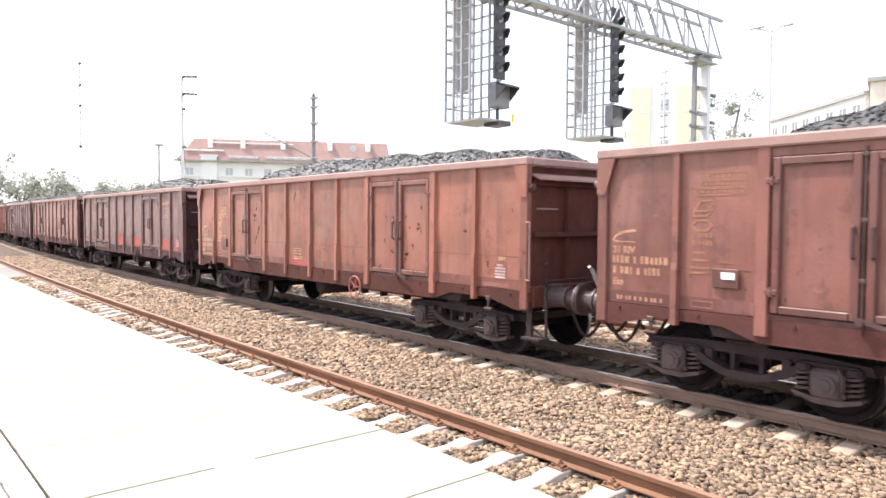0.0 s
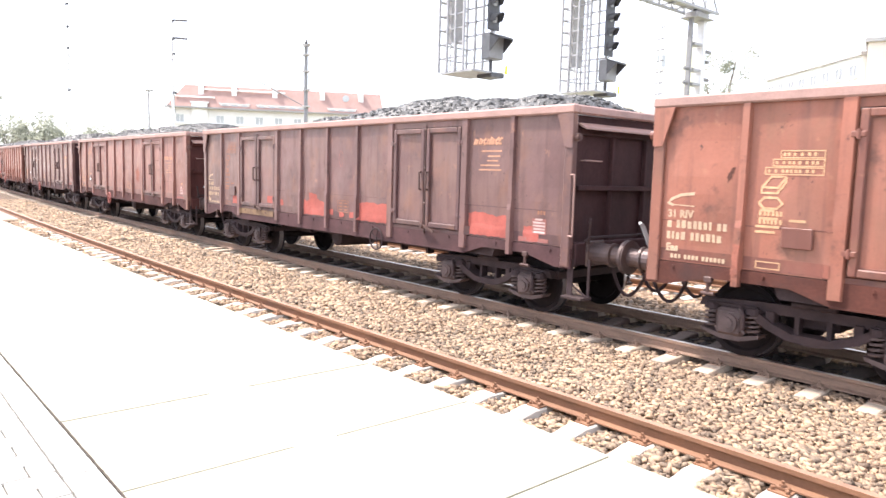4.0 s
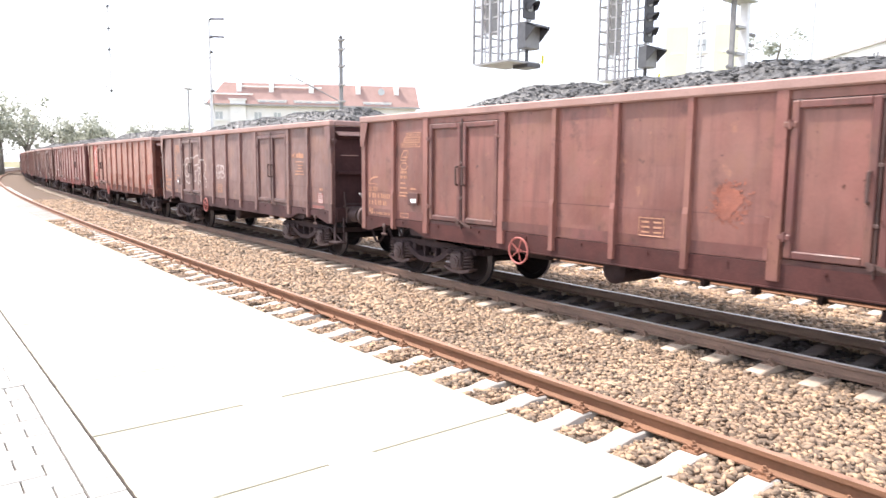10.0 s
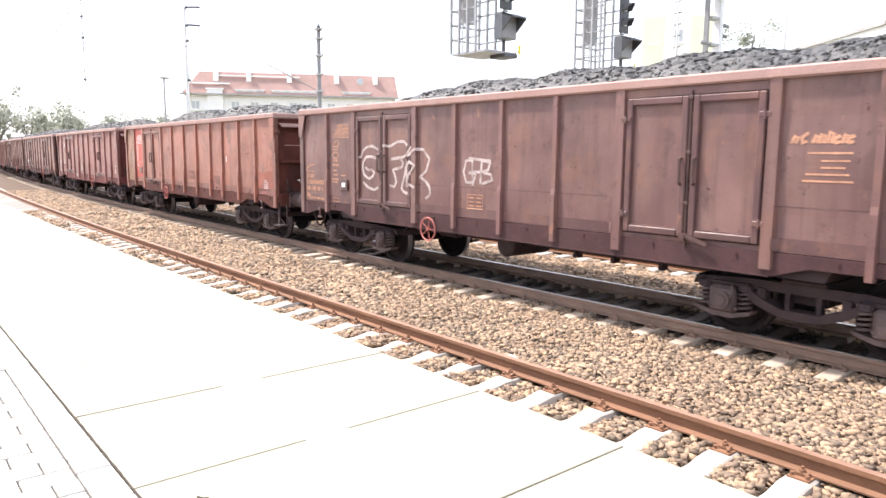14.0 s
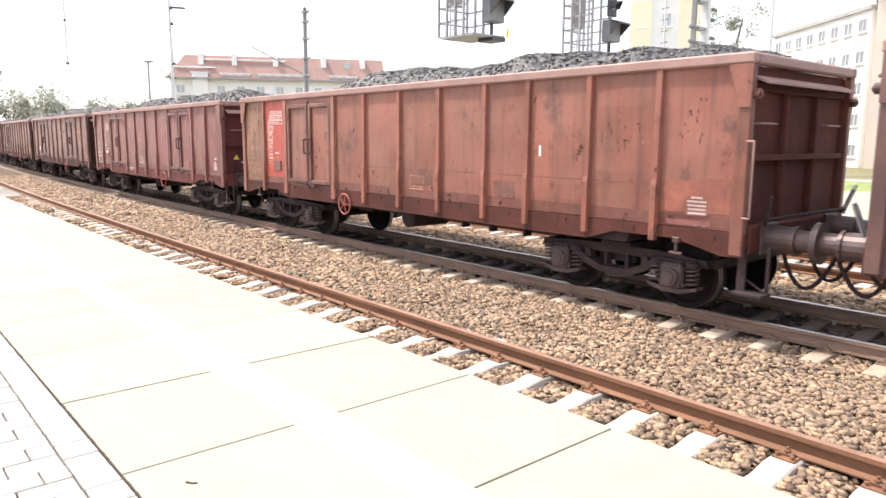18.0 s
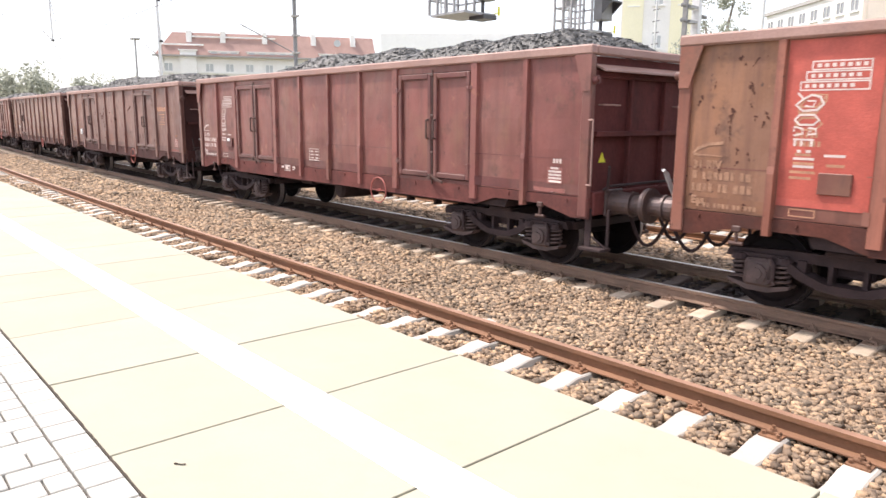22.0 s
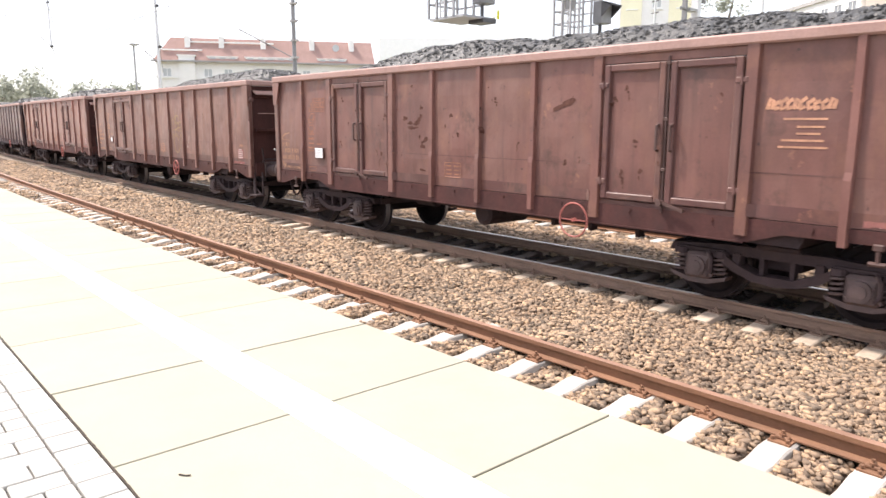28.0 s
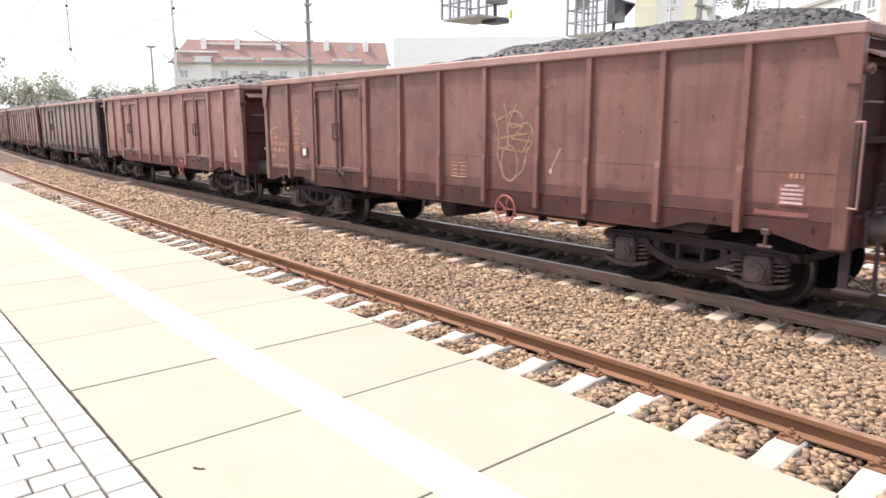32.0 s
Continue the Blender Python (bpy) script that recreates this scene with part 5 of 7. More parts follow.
            if rng.random() < 0.5:
                stroke(bm, variant, [(x + lean + 0.03, logo_z + hgt), (x, logo_z + hgt * 0.6), (x + 0.01, logo_z), (x + 0.05, logo_z + 0.005 + hgt * 0.2)], 0.040)
            else:
                stroke(bm, variant, [(x, logo_z), (x + lean, logo_z + hgt), (x + lean + 0.04, logo_z + hgt * 0.8), (x + 0.045, logo_z)], 0.040)
            mark("faded_logo", bm, M_ORANGEMARK, w)
            x += rng.choice((0.065, 0.075, 0.11))
        for d, x0, x1 in ((0.11, 4.56, 5.0), (0.19, 4.70, 4.98), (0.26, 4.70, 4.94), (0.33, 4.55, 4.98), (0.40, 4.52, 5.02)):
            bm = bmesh.new()
            bar(bm, variant, x0, x1, logo_z - d, logo_z - d + 0.022)
            mark("figure", bm, M_ORANGEMARK, w)


M_PALEMARK = mat("pinkish_white_stencil", (0.47, 0.34, 0.31), 0.7, vary=0.25, scale=9, fine=60)
M_PINKMARK = mat("pale_red_paint", (0.26, 0.10, 0.085), 0.7, vary=0.2, scale=6, fine=50)
M_FADEDORANGE = mat("rubbed_orange_paint", (0.27, 0.093, 0.06), 0.7, vary=0.3, scale=4, fine=40, stain=(0.18, 0.075, 0.058), stain_amount=0.8, stain_scale=5)
M_CHALK = mat("white_graffiti_paint", (0.44, 0.37, 0.34), 0.8, vary=0.3, scale=7, fine=50, stain=(0.17, 0.085, 0.07), stain_amount=0.85, stain_scale=5)
M_YELLOWCHALK = mat("pale_yellow_graffiti_paint", (0.29, 0.20, 0.115), 0.8, vary=0.3, scale=7, fine=50, stain=(0.16, 0.07, 0.055), stain_amount=0.8, stain_scale=5)
M_GREYWASH = mat("grey_overpaint", (0.185, 0.083, 0.062), 0.75, vary=0.3, scale=6, fine=50)
M_OCHRE = mat("ochre_stain", (0.19, 0.115, 0.06), 0.75, vary=0.3, scale=5, fine=40, stain=(0.12, 0.065, 0.055), stain_amount=0.8, stain_scale=4)
M_YELLOWMARK = mat("chalky_yellow_stencil", (0.50, 0.30, 0.165), 0.7, vary=0.25, scale=9, fine=60)
M_PLATE = mat("white_plate", (0.82, 0.82, 0.82), 0.5, vary=0.03)


def arc(cx, cz, rx, rz, a0, a1, n=14):
    return [(cx + rx * math.cos(radians(a0 + (a1 - a0) * i / n)), cz + rz * math.sin(radians(a0 + (a1 - a0) * i / n))) for i in range(n + 1)]


def scars(w, variant, rng, n, xs, zs, big=0.06):
    """Rust spots: mostly small, some in a short chain where the paint has flaked, with a run below."""
    for k in range(n):
        bm = bmesh.new()
        r = big * rng.uniform(0.25, 1.0) ** 1.6
        x, z, slant = rng.uniform(*xs), rng.uniform(*zs), rng.uniform(-0.9, 0.9)
        for q in range(rng.choice((1, 1, 2, 3))):
            blob(bm, variant, x, z, r * rng.uniform(0.5, 1.0), r * rng.uniform(0.5, 1.0), rng, slant, 0.004 + 0.0006 * q)
            x, z, r = x - 1.1 * r * math.sin(slant), z - 1.3 * r, r * rng.uniform(0.6, 0.9)
        if rng.random() < 0.2:
            blob(bm, variant, x, z - 0.03, 0.009, rng.uniform(0.02, 0.05), rng, 0.0, 0.0036)
        mark("rust_scar", bm, M_SCAR, w)


KICK = {}


def kick_strips(w, variant):
    """The lower strip of each side panel, lapped over the sheet above, and the weld seam higher up."""
    posts = POSTS if variant == "two" else sorted(POSTS + [3.1])
    cuts = [-HB + 0.12] + posts + [HB - 0.12]
    for a, b in zip(cuts, cuts[1:]):
        if (a, b) == (-4.2, -2.2) or (a, b) == (2.2, 4.2):
            continue
        for name, z0, z1, lift in (("kick_strip", 1.145, 1.285, -0.002), ("seam", 1.62, 1.632, 0.002)):
            if (name, variant, a) in KICK:
                new(name, KICK[name, variant, a]).parent = w
            else:
                bm = bmesh.new()
                bar(bm, variant, a + 0.055, b - 0.055, z0, z1, lift)
                KICK[name, variant, a] = part(name, bm, M_PAINT, w).data


def tag_plate(w, variant, x0, x1, z0, z1):
    bm = bmesh.new()
    box(bm, x0, x1, -1.412, -1.398, z0, z1, 0.003)
    plate = part("label_plate", bm, M_PLATE, w, "small white label plate")
    if x1 - x0 > 0.2:
        for k in range(4):
            z = z0 + (z1 - z0) * (0.16 + 0.2 * k)
            bm = bmesh.new()
            box(bm, x0 + 0.03, x1 - 0.03 - 0.03 * (k % 2), -1.4145, -1.4125, z, z + 0.014)
            part("line_of_print", bm, M_GALV_DARK, plate)


def special_marks(i, w, variant):
    rng = random.Random(100 + i)
    kick_strips(w, variant)
    if i in (0, 1):
        usual_marks(w, variant, M_YELLOWMARK if i else M_FADEDSTENCIL, rng, logo=False, figures=M_CREAMMARK if i else M_ORANGEMARK, drop=0.28 if i else 0.0, low=0.1 if i else 0.0, bold=1.9)
    elif i in (2, 3, 4):
        usual_marks(w, variant, M_FADEDSTENCIL if i == 2 else M_ORANGEMARK, rng, box_x=-0.80 if i == 4 else 0.4, figures=M_CREAMMARK if i == 2 else None, low=0.14, logo_z=2.58 if i == 2 else 2.30)
    elif i == 7:
        usual_marks(w, variant, M_FADEDSTENCIL, rng, figures=M_OLDYELLOW, drop=0.12, low=0.14)
    elif i == 5:
        usual_marks(w, variant, M_ORANGEMARK, rng, logo=False, table=False, box_x=0.3, figures=M_OLDYELLOW, low=0.15)
    elif i == 6:
        usual_marks(w, variant, M_WHITEMARK, rng, logo=False, drop=0.1, low=0.12)
    elif i in (8, 9):
        usual_marks(w, variant, M_ORANGEMARK, rng, logo=False, table=False, box_x=0.28)
    if i == 0:
        tag_plate(w, variant, -4.66, -4.5, 1.52, 1.6)
    if i == 1:
        for px, pz, rx, rz in ((-2.68, 2.41, 0.035, 0.06), (-2.70, 2.52, 0.015, 0.05), (-2.77, 2.25, 0.055, 0.055), (-2.80, 2.14, 0.025, 0.06), (-2.93, 2.29, 0.025, 0.02), (-2.55, 1.94, 0.05, 0.065), (-2.61, 1.83, 0.035, 0.06),
                               (-2.69, 1.71, 0.05, 0.055), (-2.76, 1.61, 0.03, 0.045), (-3.45, 2.24, 0.015, 0.05), (-3.62, 2.48, 0.05, 0.012), (-3.52, 1.80, 0.03, 0.03), (-3.68, 1.86, 0.05, 0.018), (-5.4, 2.2, 0.04, 0.08)):
            bm = bmesh.new()
            blob(bm, variant, px, pz, rx, rz, rng, rng.uniform(-0.6, -0.1))
            mark("rust_scar", bm, M_SCAR, w)
        bm = bmesh.new()
        ragged(bm, variant, -5.285, -5.215, 1.05, 1.42, rng, 0.02)
        mark("paint_patch", bm, M_FADEDORANGE, w, "bright orange paint strip on a post")
        bm = bmesh.new()
        ragged(bm, variant, -1.02, -0.12, 1.14, 1.30, rng, 0.03)
        mark("paint_patch", bm, M_OLDRED, w, "dull red paint patch")
        scars(w, variant, rng, 9, (-4.0, -2.4), (1.6, 2.7), 0.03)
        scars(w, variant, rng, 16, (2.4, 4.0), (1.5, 2.7), 0.065)
        scars(w, variant, rng, 12, (-2.0, 6.1), (1.2, 2.8), 0.05)
    if i == 2:
        for x0, x1, z0, z1 in ((-1.0, -0.15, 1.15, 1.48), (-0.75, -0.45, 1.48, 1.60), (1.16, 2.1, 1.15, 1.5), (4.3, 5.15, 1.15, 1.52), (5.5, 5.8, 1.15, 1.4), (-2.72, -2.42, 1.3, 1.46), (0.07, 0.22, 1.2, 1.3), (0.45, 0.62, 1.18, 1.27), (0.82, 1.0, 1.18, 1.3), (-2.05, -1.92, 1.28, 1.4), (-4.65, -4.35, 1.2, 1.38)):
            bm = bmesh.new()
            ragged(bm, variant, x0, x1, z0, z1, rng, 0.025)
            mark("paint_patch", bm, M_OLDRED, w, "fresh red paint patch")
        bm = bmesh.new()
        bar(bm, variant, -4.12, -2.28, 0.99, 1.12, 0.006)
        mark("paint_patch", bm, M_OCHRE, w, "olive ochre stained door sill")
        bm = bmesh.new()
        stroke(bm, variant, arc(0.5, 2.35, 0.08, 0.15, 0, 330), 0.01)
        mark("chalk_mark", bm, M_PINKMARK, w)
    if i == 3:
        bm = bmesh.new()                                                       # a sprayed spot: solid middle, specks round it
        blob(bm, variant, 1.62, 1.76, 0.19, 0.19, rng, 0.0, 0.0045)
        for k in range(130):
            d, a = 0.15 + abs(rng.gauss(0, 0.075)), rng.uniform(0, 2 * math.pi)
            r = rng.uniform(0.008, 0.030) * (0.45 / (0.3 + d))
            blob(bm, variant, 1.62 + d * math.cos(a), 1.76 + d * math.sin(a), r, r, rng, 0.0, 0.005)
        mark("paint_patch", bm, M_FADEDORANGE, w, "rubbed orange paint patch")
        tag_plate(w, variant, -4.66, -4.5, 1.46, 1.53)
        scars(w, variant, rng, 14, (2.5, 4.0), (1.6, 2.3), 0.035)
    if i == 4:
        shapes = [[(-3.99, 2.08), (-3.9, 2.22), (-3.77, 2.29), (-3.57, 2.31), (-3.36, 2.24), (-3.3, 2.15), (-3.38, 2.07), (-3.61, 2.11), (-3.79, 2.1), (-3.9, 2.0), (-3.92, 1.87), (-3.86, 1.75), (-3.71, 1.68), (-3.57, 1.72), (-3.5, 1.8), (-3.58, 1.85), (-3.72, 1.85), (-3.82, 1.9)],
                  [(-3.9, 1.61), (-3.75, 1.52), (-3.52, 1.47), (-3.32, 1.54)],
                  [(-3.17, 2.32), (-2.98, 2.3), (-2.76, 2.38), (-2.55, 2.39), (-2.41, 2.29), (-2.44, 2.16), (-2.59, 2.1), (-2.76, 2.09), (-2.96, 2.06)],
                  [(-2.96, 2.06), (-2.68, 2.09), (-2.57, 2.01), (-2.61, 1.92), (-2.89, 1.87), (-2.82, 1.76), (-2.78, 1.65), (-2.85, 1.55), (-3.0, 1.58)],
                  [(-2.26, 2.29), (-2.41, 2.14), (-2.52, 1.8), (-2.62, 1.54), (-2.57, 1.48), (-2.36, 1.43)],
                  [(-2.46, 1.57), (-2.48, 1.9), (-2.4, 2.12), (-2.15, 2.25), (-1.96, 2.24), (-1.78, 2.08), (-1.88, 1.86), (-2.08, 1.76), (-1.90, 1.70), (-1.78, 1.60), (-1.76, 1.47), (-1.9, 1.38)],
                  [(-2.43, 1.93), (-2.32, 2.03), (-2.15, 1.96), (-2.35, 1.79), (-2.4, 1.64), (-2.15, 1.57)]]
        for pts in shapes:
            bm = bmesh.new()
            stroke(bm, variant, pts, 0.052)
            mark("graffiti", bm, M_CHALK, w, "sprayed white scrawl")
        for pts in ([(-0.64, 2.08), (-0.83, 2.06), (-0.89, 1.88), (-0.82, 1.71), (-0.64, 1.71), (-0.58, 1.85), (-0.76, 1.87)],
                    [(-0.67, 2.11), (-0.66, 1.66)],
                    [(-0.76, 2.1), (-0.24, 2.06)],
                    [(-0.66, 1.88), (-0.37, 1.89)],
                    [(-0.44, 2.08), (-0.25, 2.03), (-0.3, 1.92), (-0.43, 1.88), (-0.23, 1.85), (-0.21, 1.76), (-0.43, 1.7)],
                    [(-0.44, 2.08), (-0.47, 1.69)]):
            bm = bmesh.new()
            stroke(bm, variant, pts, 0.045)
            mark("graffiti", bm, M_CHALK, w, "sprayed white scrawl")
        tag_plate(w, variant, -4.64, -4.52, 1.48, 1.57)
        scars(w, variant, rng, 10, (-1.0, 6.0), (1.3, 2.8), 0.03)
    if i == 5:
        bm = bmesh.new()
        bar(bm, variant, -5.19, -4.29, 1.27, 2.97, 0.0036)
        mark("red_panel", bm, M_REDPATCH, w, "bright red painted panel")
        for k, (x0, z) in enumerate(((-4.95, 2.66), (-5.0, 2.56), (-5.05, 2.46))):
            bm = bmesh.new()
            frame_of_bars(bm, variant, x0, -4.40, z, z + 0.095, 0.014)
            row = mark("load_table", bm, M_WHITEMARK, w)
            for q in range(7):
                bm = bmesh.new()
                bar(bm, variant, x0 + 0.05 + 0.07 * q, x0 + 0.09 + 0.07 * q, z + 0.03, z + 0.066, 0.006)
                mark("figure", bm, M_WHITEMARK, row)
        for pts, t in (([(-5.06, 2.44), (-5.0, 2.38), (-4.92, 2.42), (-4.84, 2.40), (-4.80, 2.33), (-4.86, 2.27), (-5.0, 2.26), (-5.07, 2.32), (-5.0, 2.38)], 0.024),
                       ([(-4.96, 2.36), (-4.88, 2.36), (-4.90, 2.30), (-4.98, 2.31)], 0.018),
                       ([(-5.07, 2.17), (-5.02, 2.22), (-4.88, 2.22), (-4.83, 2.17), (-4.88, 2.12), (-5.02, 2.12), (-5.07, 2.17)], 0.022),
                       ([(-5.07, 2.05), (-5.07, 2.10), (-4.98, 2.08), (-4.98, 2.03), (-5.07, 2.01)], 0.02),
                       ([(-4.93, 2.09), (-4.85, 2.08), (-4.85, 2.03), (-4.93, 2.02), (-4.90, 2.06)], 0.02),
                       ([(-5.07, 1.97), (-4.86, 1.97)], 0.02), ([(-5.05, 1.97), (-5.05, 1.90)], 0.022), ([(-4.98, 1.97), (-4.98, 1.90)], 0.022), ([(-4.88, 1.97), (-4.88, 1.90)], 0.022),
                       ([(-5.02, 1.85), (-4.98, 1.85)], 0.03), ([(-4.93, 1.85), (-4.88, 1.85)], 0.03)):
            bm = bmesh.new()
            stroke(bm, variant, pts, t, 0.008)
            mark("symbol", bm, M_WHITEMARK, w)
        for x0, x1, z in ((-5.05, -4.84, 1.76), (-5.05, -4.84, 1.68), (-4.75, -4.55, 1.8)):
            bm = bmesh.new()
            bar(bm, variant, x0, x1, z, z + 0.026, 0.006)
            mark("figure", bm, M_WHITEMARK, w)
        scars(w, variant, rng, 22, (-6.25, -5.35), (2.0, 2.9), 0.05)
        scars(w, variant, rng, 10, (-6.25, -5.35), (1.2, 2.0), 0.035)
        bm = bmesh.new()
        bar(bm, variant, 3.315, 3.355, 1.92, 2.07)
        mark("chalk_mark", bm, M_PLATE, w)
        scars(w, variant, rng, 14, (4.4, 4.8), (2.0, 2.45), 0.026)
        scars(w, variant, rng, 13, (5.5, 5.85), (2.1, 2.8), 0.026)
        bm = bmesh.new()
        ragged(bm, variant, 5.34, 6.22, 1.30, 1.70, rng, 0.02)
        mark("paint_patch", bm, M_FADEDORANGE, w, "rubbed red paint patch")
        for x0, x1, z0, z1 in ((0.25, 0.9, 1.36, 1.62), (2.4, 2.85, 1.28, 1.52)):
            bm = bmesh.new()
            ragged(bm, variant, x0, x1, z0, z1, rng, 0.012)
            mark("paint_patch", bm, M_GREYWASH, w, "dull grey overpainted rectangle")
        scars(w, variant, rng, 24, (-4.0, -2.4), (1.4, 2.6), 0.045)
        scars(w, variant, rng, 14, (-4.15, -2.25), (1.14, 1.32), 0.06)
        scars(w, variant, rng, 12, (-2.0, 6.0), (1.1, 1.25), 0.06)
        scars(w, variant, rng, 16, (-2.0, 6.0), (1.3, 2.8), 0.045)
    if i == 6:
        bm = bmesh.new()
        vs = [[bm.verts.new((x, y, z)) for y, z in ((-1.06, 1.58), (-0.90, 1.58), (-0.98, 1.72))] for x in (HB - 0.1175, HB - 0.1145)]
        for ring in vs:
            bm.faces.new(ring)
        for k in range(3):
            bm.faces.new((vs[0][k], vs[0][(k + 1) % 3], vs[1][(k + 1) % 3], vs[1][k]))
        mark("warning_triangle", bm, M_CREAMSIGN, w, "small yellow warning triangle")
        for x0, x1, z0, z1 in ((-1.96, -1.86, 1.06, 1.10), (-1.78, -1.62, 1.03, 1.12), (-1.48, -1.36, 1.07, 1.11), (-1.48, -1.4, 1.03, 1.05)):
            bm = bmesh.new()
            bar(bm, variant, x0, x1, z0, z1, 0.006)
            mark("figure", bm, M_WHITEMARK, w)
        bm = bmesh.new()
        frame_of_bars(bm, variant, -1.82, -1.58, 1.0, 1.13, 0.014)
        mark("data_box", bm, M_WHITEMARK, w)
        tag_plate(w, variant, -4.7, -4.56, 1.56, 1.63)
    if i == 7:
        tag_plate(w, variant, -4.74, -4.47, 1.44, 1.63)
        scars(w, variant, rng, 18, (-2.1, 2.1), (1.4, 2.8), 0.065)
        scars(w, variant, rng, 14, (-4.0, -2.3), (1.4, 2.7), 0.05)
        scars(w, variant, rng, 14, (2.3, 6.0), (1.4, 2.7), 0.06)
        bm = bmesh.new()
        blob(bm, variant, 1.65, 2.4, 0.2, 0.06, rng, 0.35)
        mark("rust_scar", bm, M_SCAR, w)
        for px, pz, rx, rz, tilt in ((-1.82, 2.22, 0.06, 0.05, 0.3), (-1.68, 2.14, 0.09, 0.03, 0.2), (-1.62, 2.06, 0.13, 0.035, 0.1), (-1.48, 2.17, 0.10, 0.06, 0.7), (-1.40, 2.26, 0.05, 0.03, 0.2), (-1.30, 1.86, 0.10, 0.045, 0.3), (-1.36, 1.76, 0.06, 0.05, 0.0), (-1.36, 1.36, 0.10, 0.02, 0.0)):
            bm = bmesh.new()
            blob(bm, variant, px, pz, rx, rz, rng, tilt)
            mark("rust_scar", bm, M_SCAR, w)
    if i == 8:
        for pts in (arc(1.62, 1.55, 0.17, 0.27, 40, 400), [(1.27, 2.3), (1.4, 2.0), (1.36, 1.65), (1.5, 1.32)], [(1.75, 2.42), (1.6, 2.15), (1.9, 2.1), (1.66, 1.92), (2.05, 1.88)], arc(1.72, 2.2, 0.16, 0.12, 0, 300), [(1.3, 1.9), (2.0, 2.0)], [(1.36, 1.78), (1.9, 1.72), (2.08, 2.05)], [(1.33, 2.18), (1.56, 2.26), (1.5, 2.44)], [(1.58, 2.12), (1.6, 1.78)], [(2.0, 1.8), (1.9, 1.45), (1.66, 1.28)], arc(1.95, 1.95, 0.14, 0.2, -90, 170)):
            bm = bmesh.new()
            stroke(bm, variant, pts, 0.03)
            mark("graffiti", bm, M_YELLOWCHALK, w, "pale yellow scrawl")
        bm = bmesh.new()
        stroke(bm, variant, [(2.62, 1.80), (2.46, 1.52)], 0.016)
        mark("chalk_mark", bm, M_CHALK, w)
        bm = bmesh.new()
        blob(bm, variant, 2.44, 1.47, 0.035, 0.04, rng)
        mark("chalk_mark", bm, M_CHALK, w)
        tag_plate(w, variant, -4.62, -4.5, 1.46, 1.6)
        scars(w, variant, rng, 8, (-2.0, 6.0), (1.3, 2.8), 0.03)


train = []
for i, (variant, colour, wheel, label) in enumerate(WAGONS):
    src = W_TWO if variant == "two" else W_ONE
    w = copy_thing(src, pose(0, 0, 0))
    tagged(w, label, "freight wagon", "wagons of the coal train")
    coal = new("coal_load", COAL[min(i, 9)])
    coal.parent = w
    coal["label"] = "heap of black coal lumps"
    handwheel(w, wheel, i)
    special_marks(i, w, variant)
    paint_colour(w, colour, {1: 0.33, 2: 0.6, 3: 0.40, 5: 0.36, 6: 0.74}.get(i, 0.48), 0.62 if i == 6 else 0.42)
    if i == 2:
        for o in w.children:                                                 # its last panel is darker than the rest
            if o.name.startswith(("side_panel", "kick_strip")) and sum(v[0] for v in o.bound_box) / 8 < -5.3:
                o.color = (0.098, 0.052, 0.049, 1)
    if i == 5:
        for o in w.children:                                                 # its last panel is bare ochre-brown
            if o.name.startswith(("side_panel", "kick_strip")) and sum(v[0] for v in o.bound_box) / 8 < -5.3:
                o.color = (0.205, 0.096, 0.052, 1)
    train.append(w)
for src in (W_TWO, W_ONE):
    for o in list(src.children_recursive) + [src]:
        bpy.data.objects.remove(o)

# ---- surroundings ----
# bark and leaf colours are paled; distance haze is painted into them
M_TRUNK = mat("bark", (0.24, 0.21, 0.18), 0.95, vary=0.3, scale=4, fine=30, bump=0.8)
M_LEAF = mat("foliage", (0.19, 0.20, 0.165), 0.8, vary=0.3, scale=1.2, fine=9, island=0.35, bump=0)
lt = M_LEAF.node_tree
glow = lt.nodes.new("ShaderNodeBsdfTranslucent")                  # leaves let light through, strongly, to pale the crowns like haze
glow.inputs["Color"].default_value = (0.52, 0.54, 0.45, 1)
both = lt.nodes.new("ShaderNodeMixShader")
both.inputs[0].default_value = 0.5
lt.links.new(lt.nodes["Principled BSDF"].outputs[0], both.inputs[1])
lt.links.new(glow.outputs[0], both.inputs[2])
lt.links.new(both.outputs[0], lt.nodes["Material Output"].inputs[0])
M_WALL_WHITE = mat("pale_render", (0.80, 0.79, 0.77), 0.9, vary=0.06, scale=0.4, fine=8, stain=(0.6, 0.58, 0.54), stain_amount=0.3, stain_scale=0.3)
M_WALL_CREAM = mat("cream_render", (0.74, 0.65, 0.56), 0.9, vary=0.07, scale=0.4, fine=8, stain=(0.6, 0.52, 0.42), stain_amount=0.3, stain_scale=0.3)
M_WALL_YELLOW = mat("yellow_render", (0.82, 0.78, 0.58), 0.9, vary=0.06, scale=0.4, fine=8)
M_ROOF = mat("red_tile_roof", (0.33, 0.212, 0.183), 0.85, vary=0.16, scale=0.6, fine=6, bump=0.4, stain=(0.29, 0.18, 0.152), stain_amount=0.4, stain_scale=0.4)
M_FLATROOF = mat("grey_roofing", (0.35, 0.34, 0.33), 0.9, vary=0.15, scale=0.5, fine=6)
# pale base colour paints the sky's reflection into the glass
M_PANE = mat("window_glass", (0.46, 0.48, 0.49), 0.12, vary=0.1, bump=0)
M_PANE_DARK = mat("shaded_window_glass", (0.22, 0.23, 0.24), 0.15, vary=0.15, bump=0)
M_TRIM = mat("white_window_trim", (0.78, 0.78, 0.76), 0.7, vary=0.05)
M_ASPHALT = mat("asphalt", (0.30, 0.29, 0.28), 0.9, vary=0.15, scale=1, fine=40)
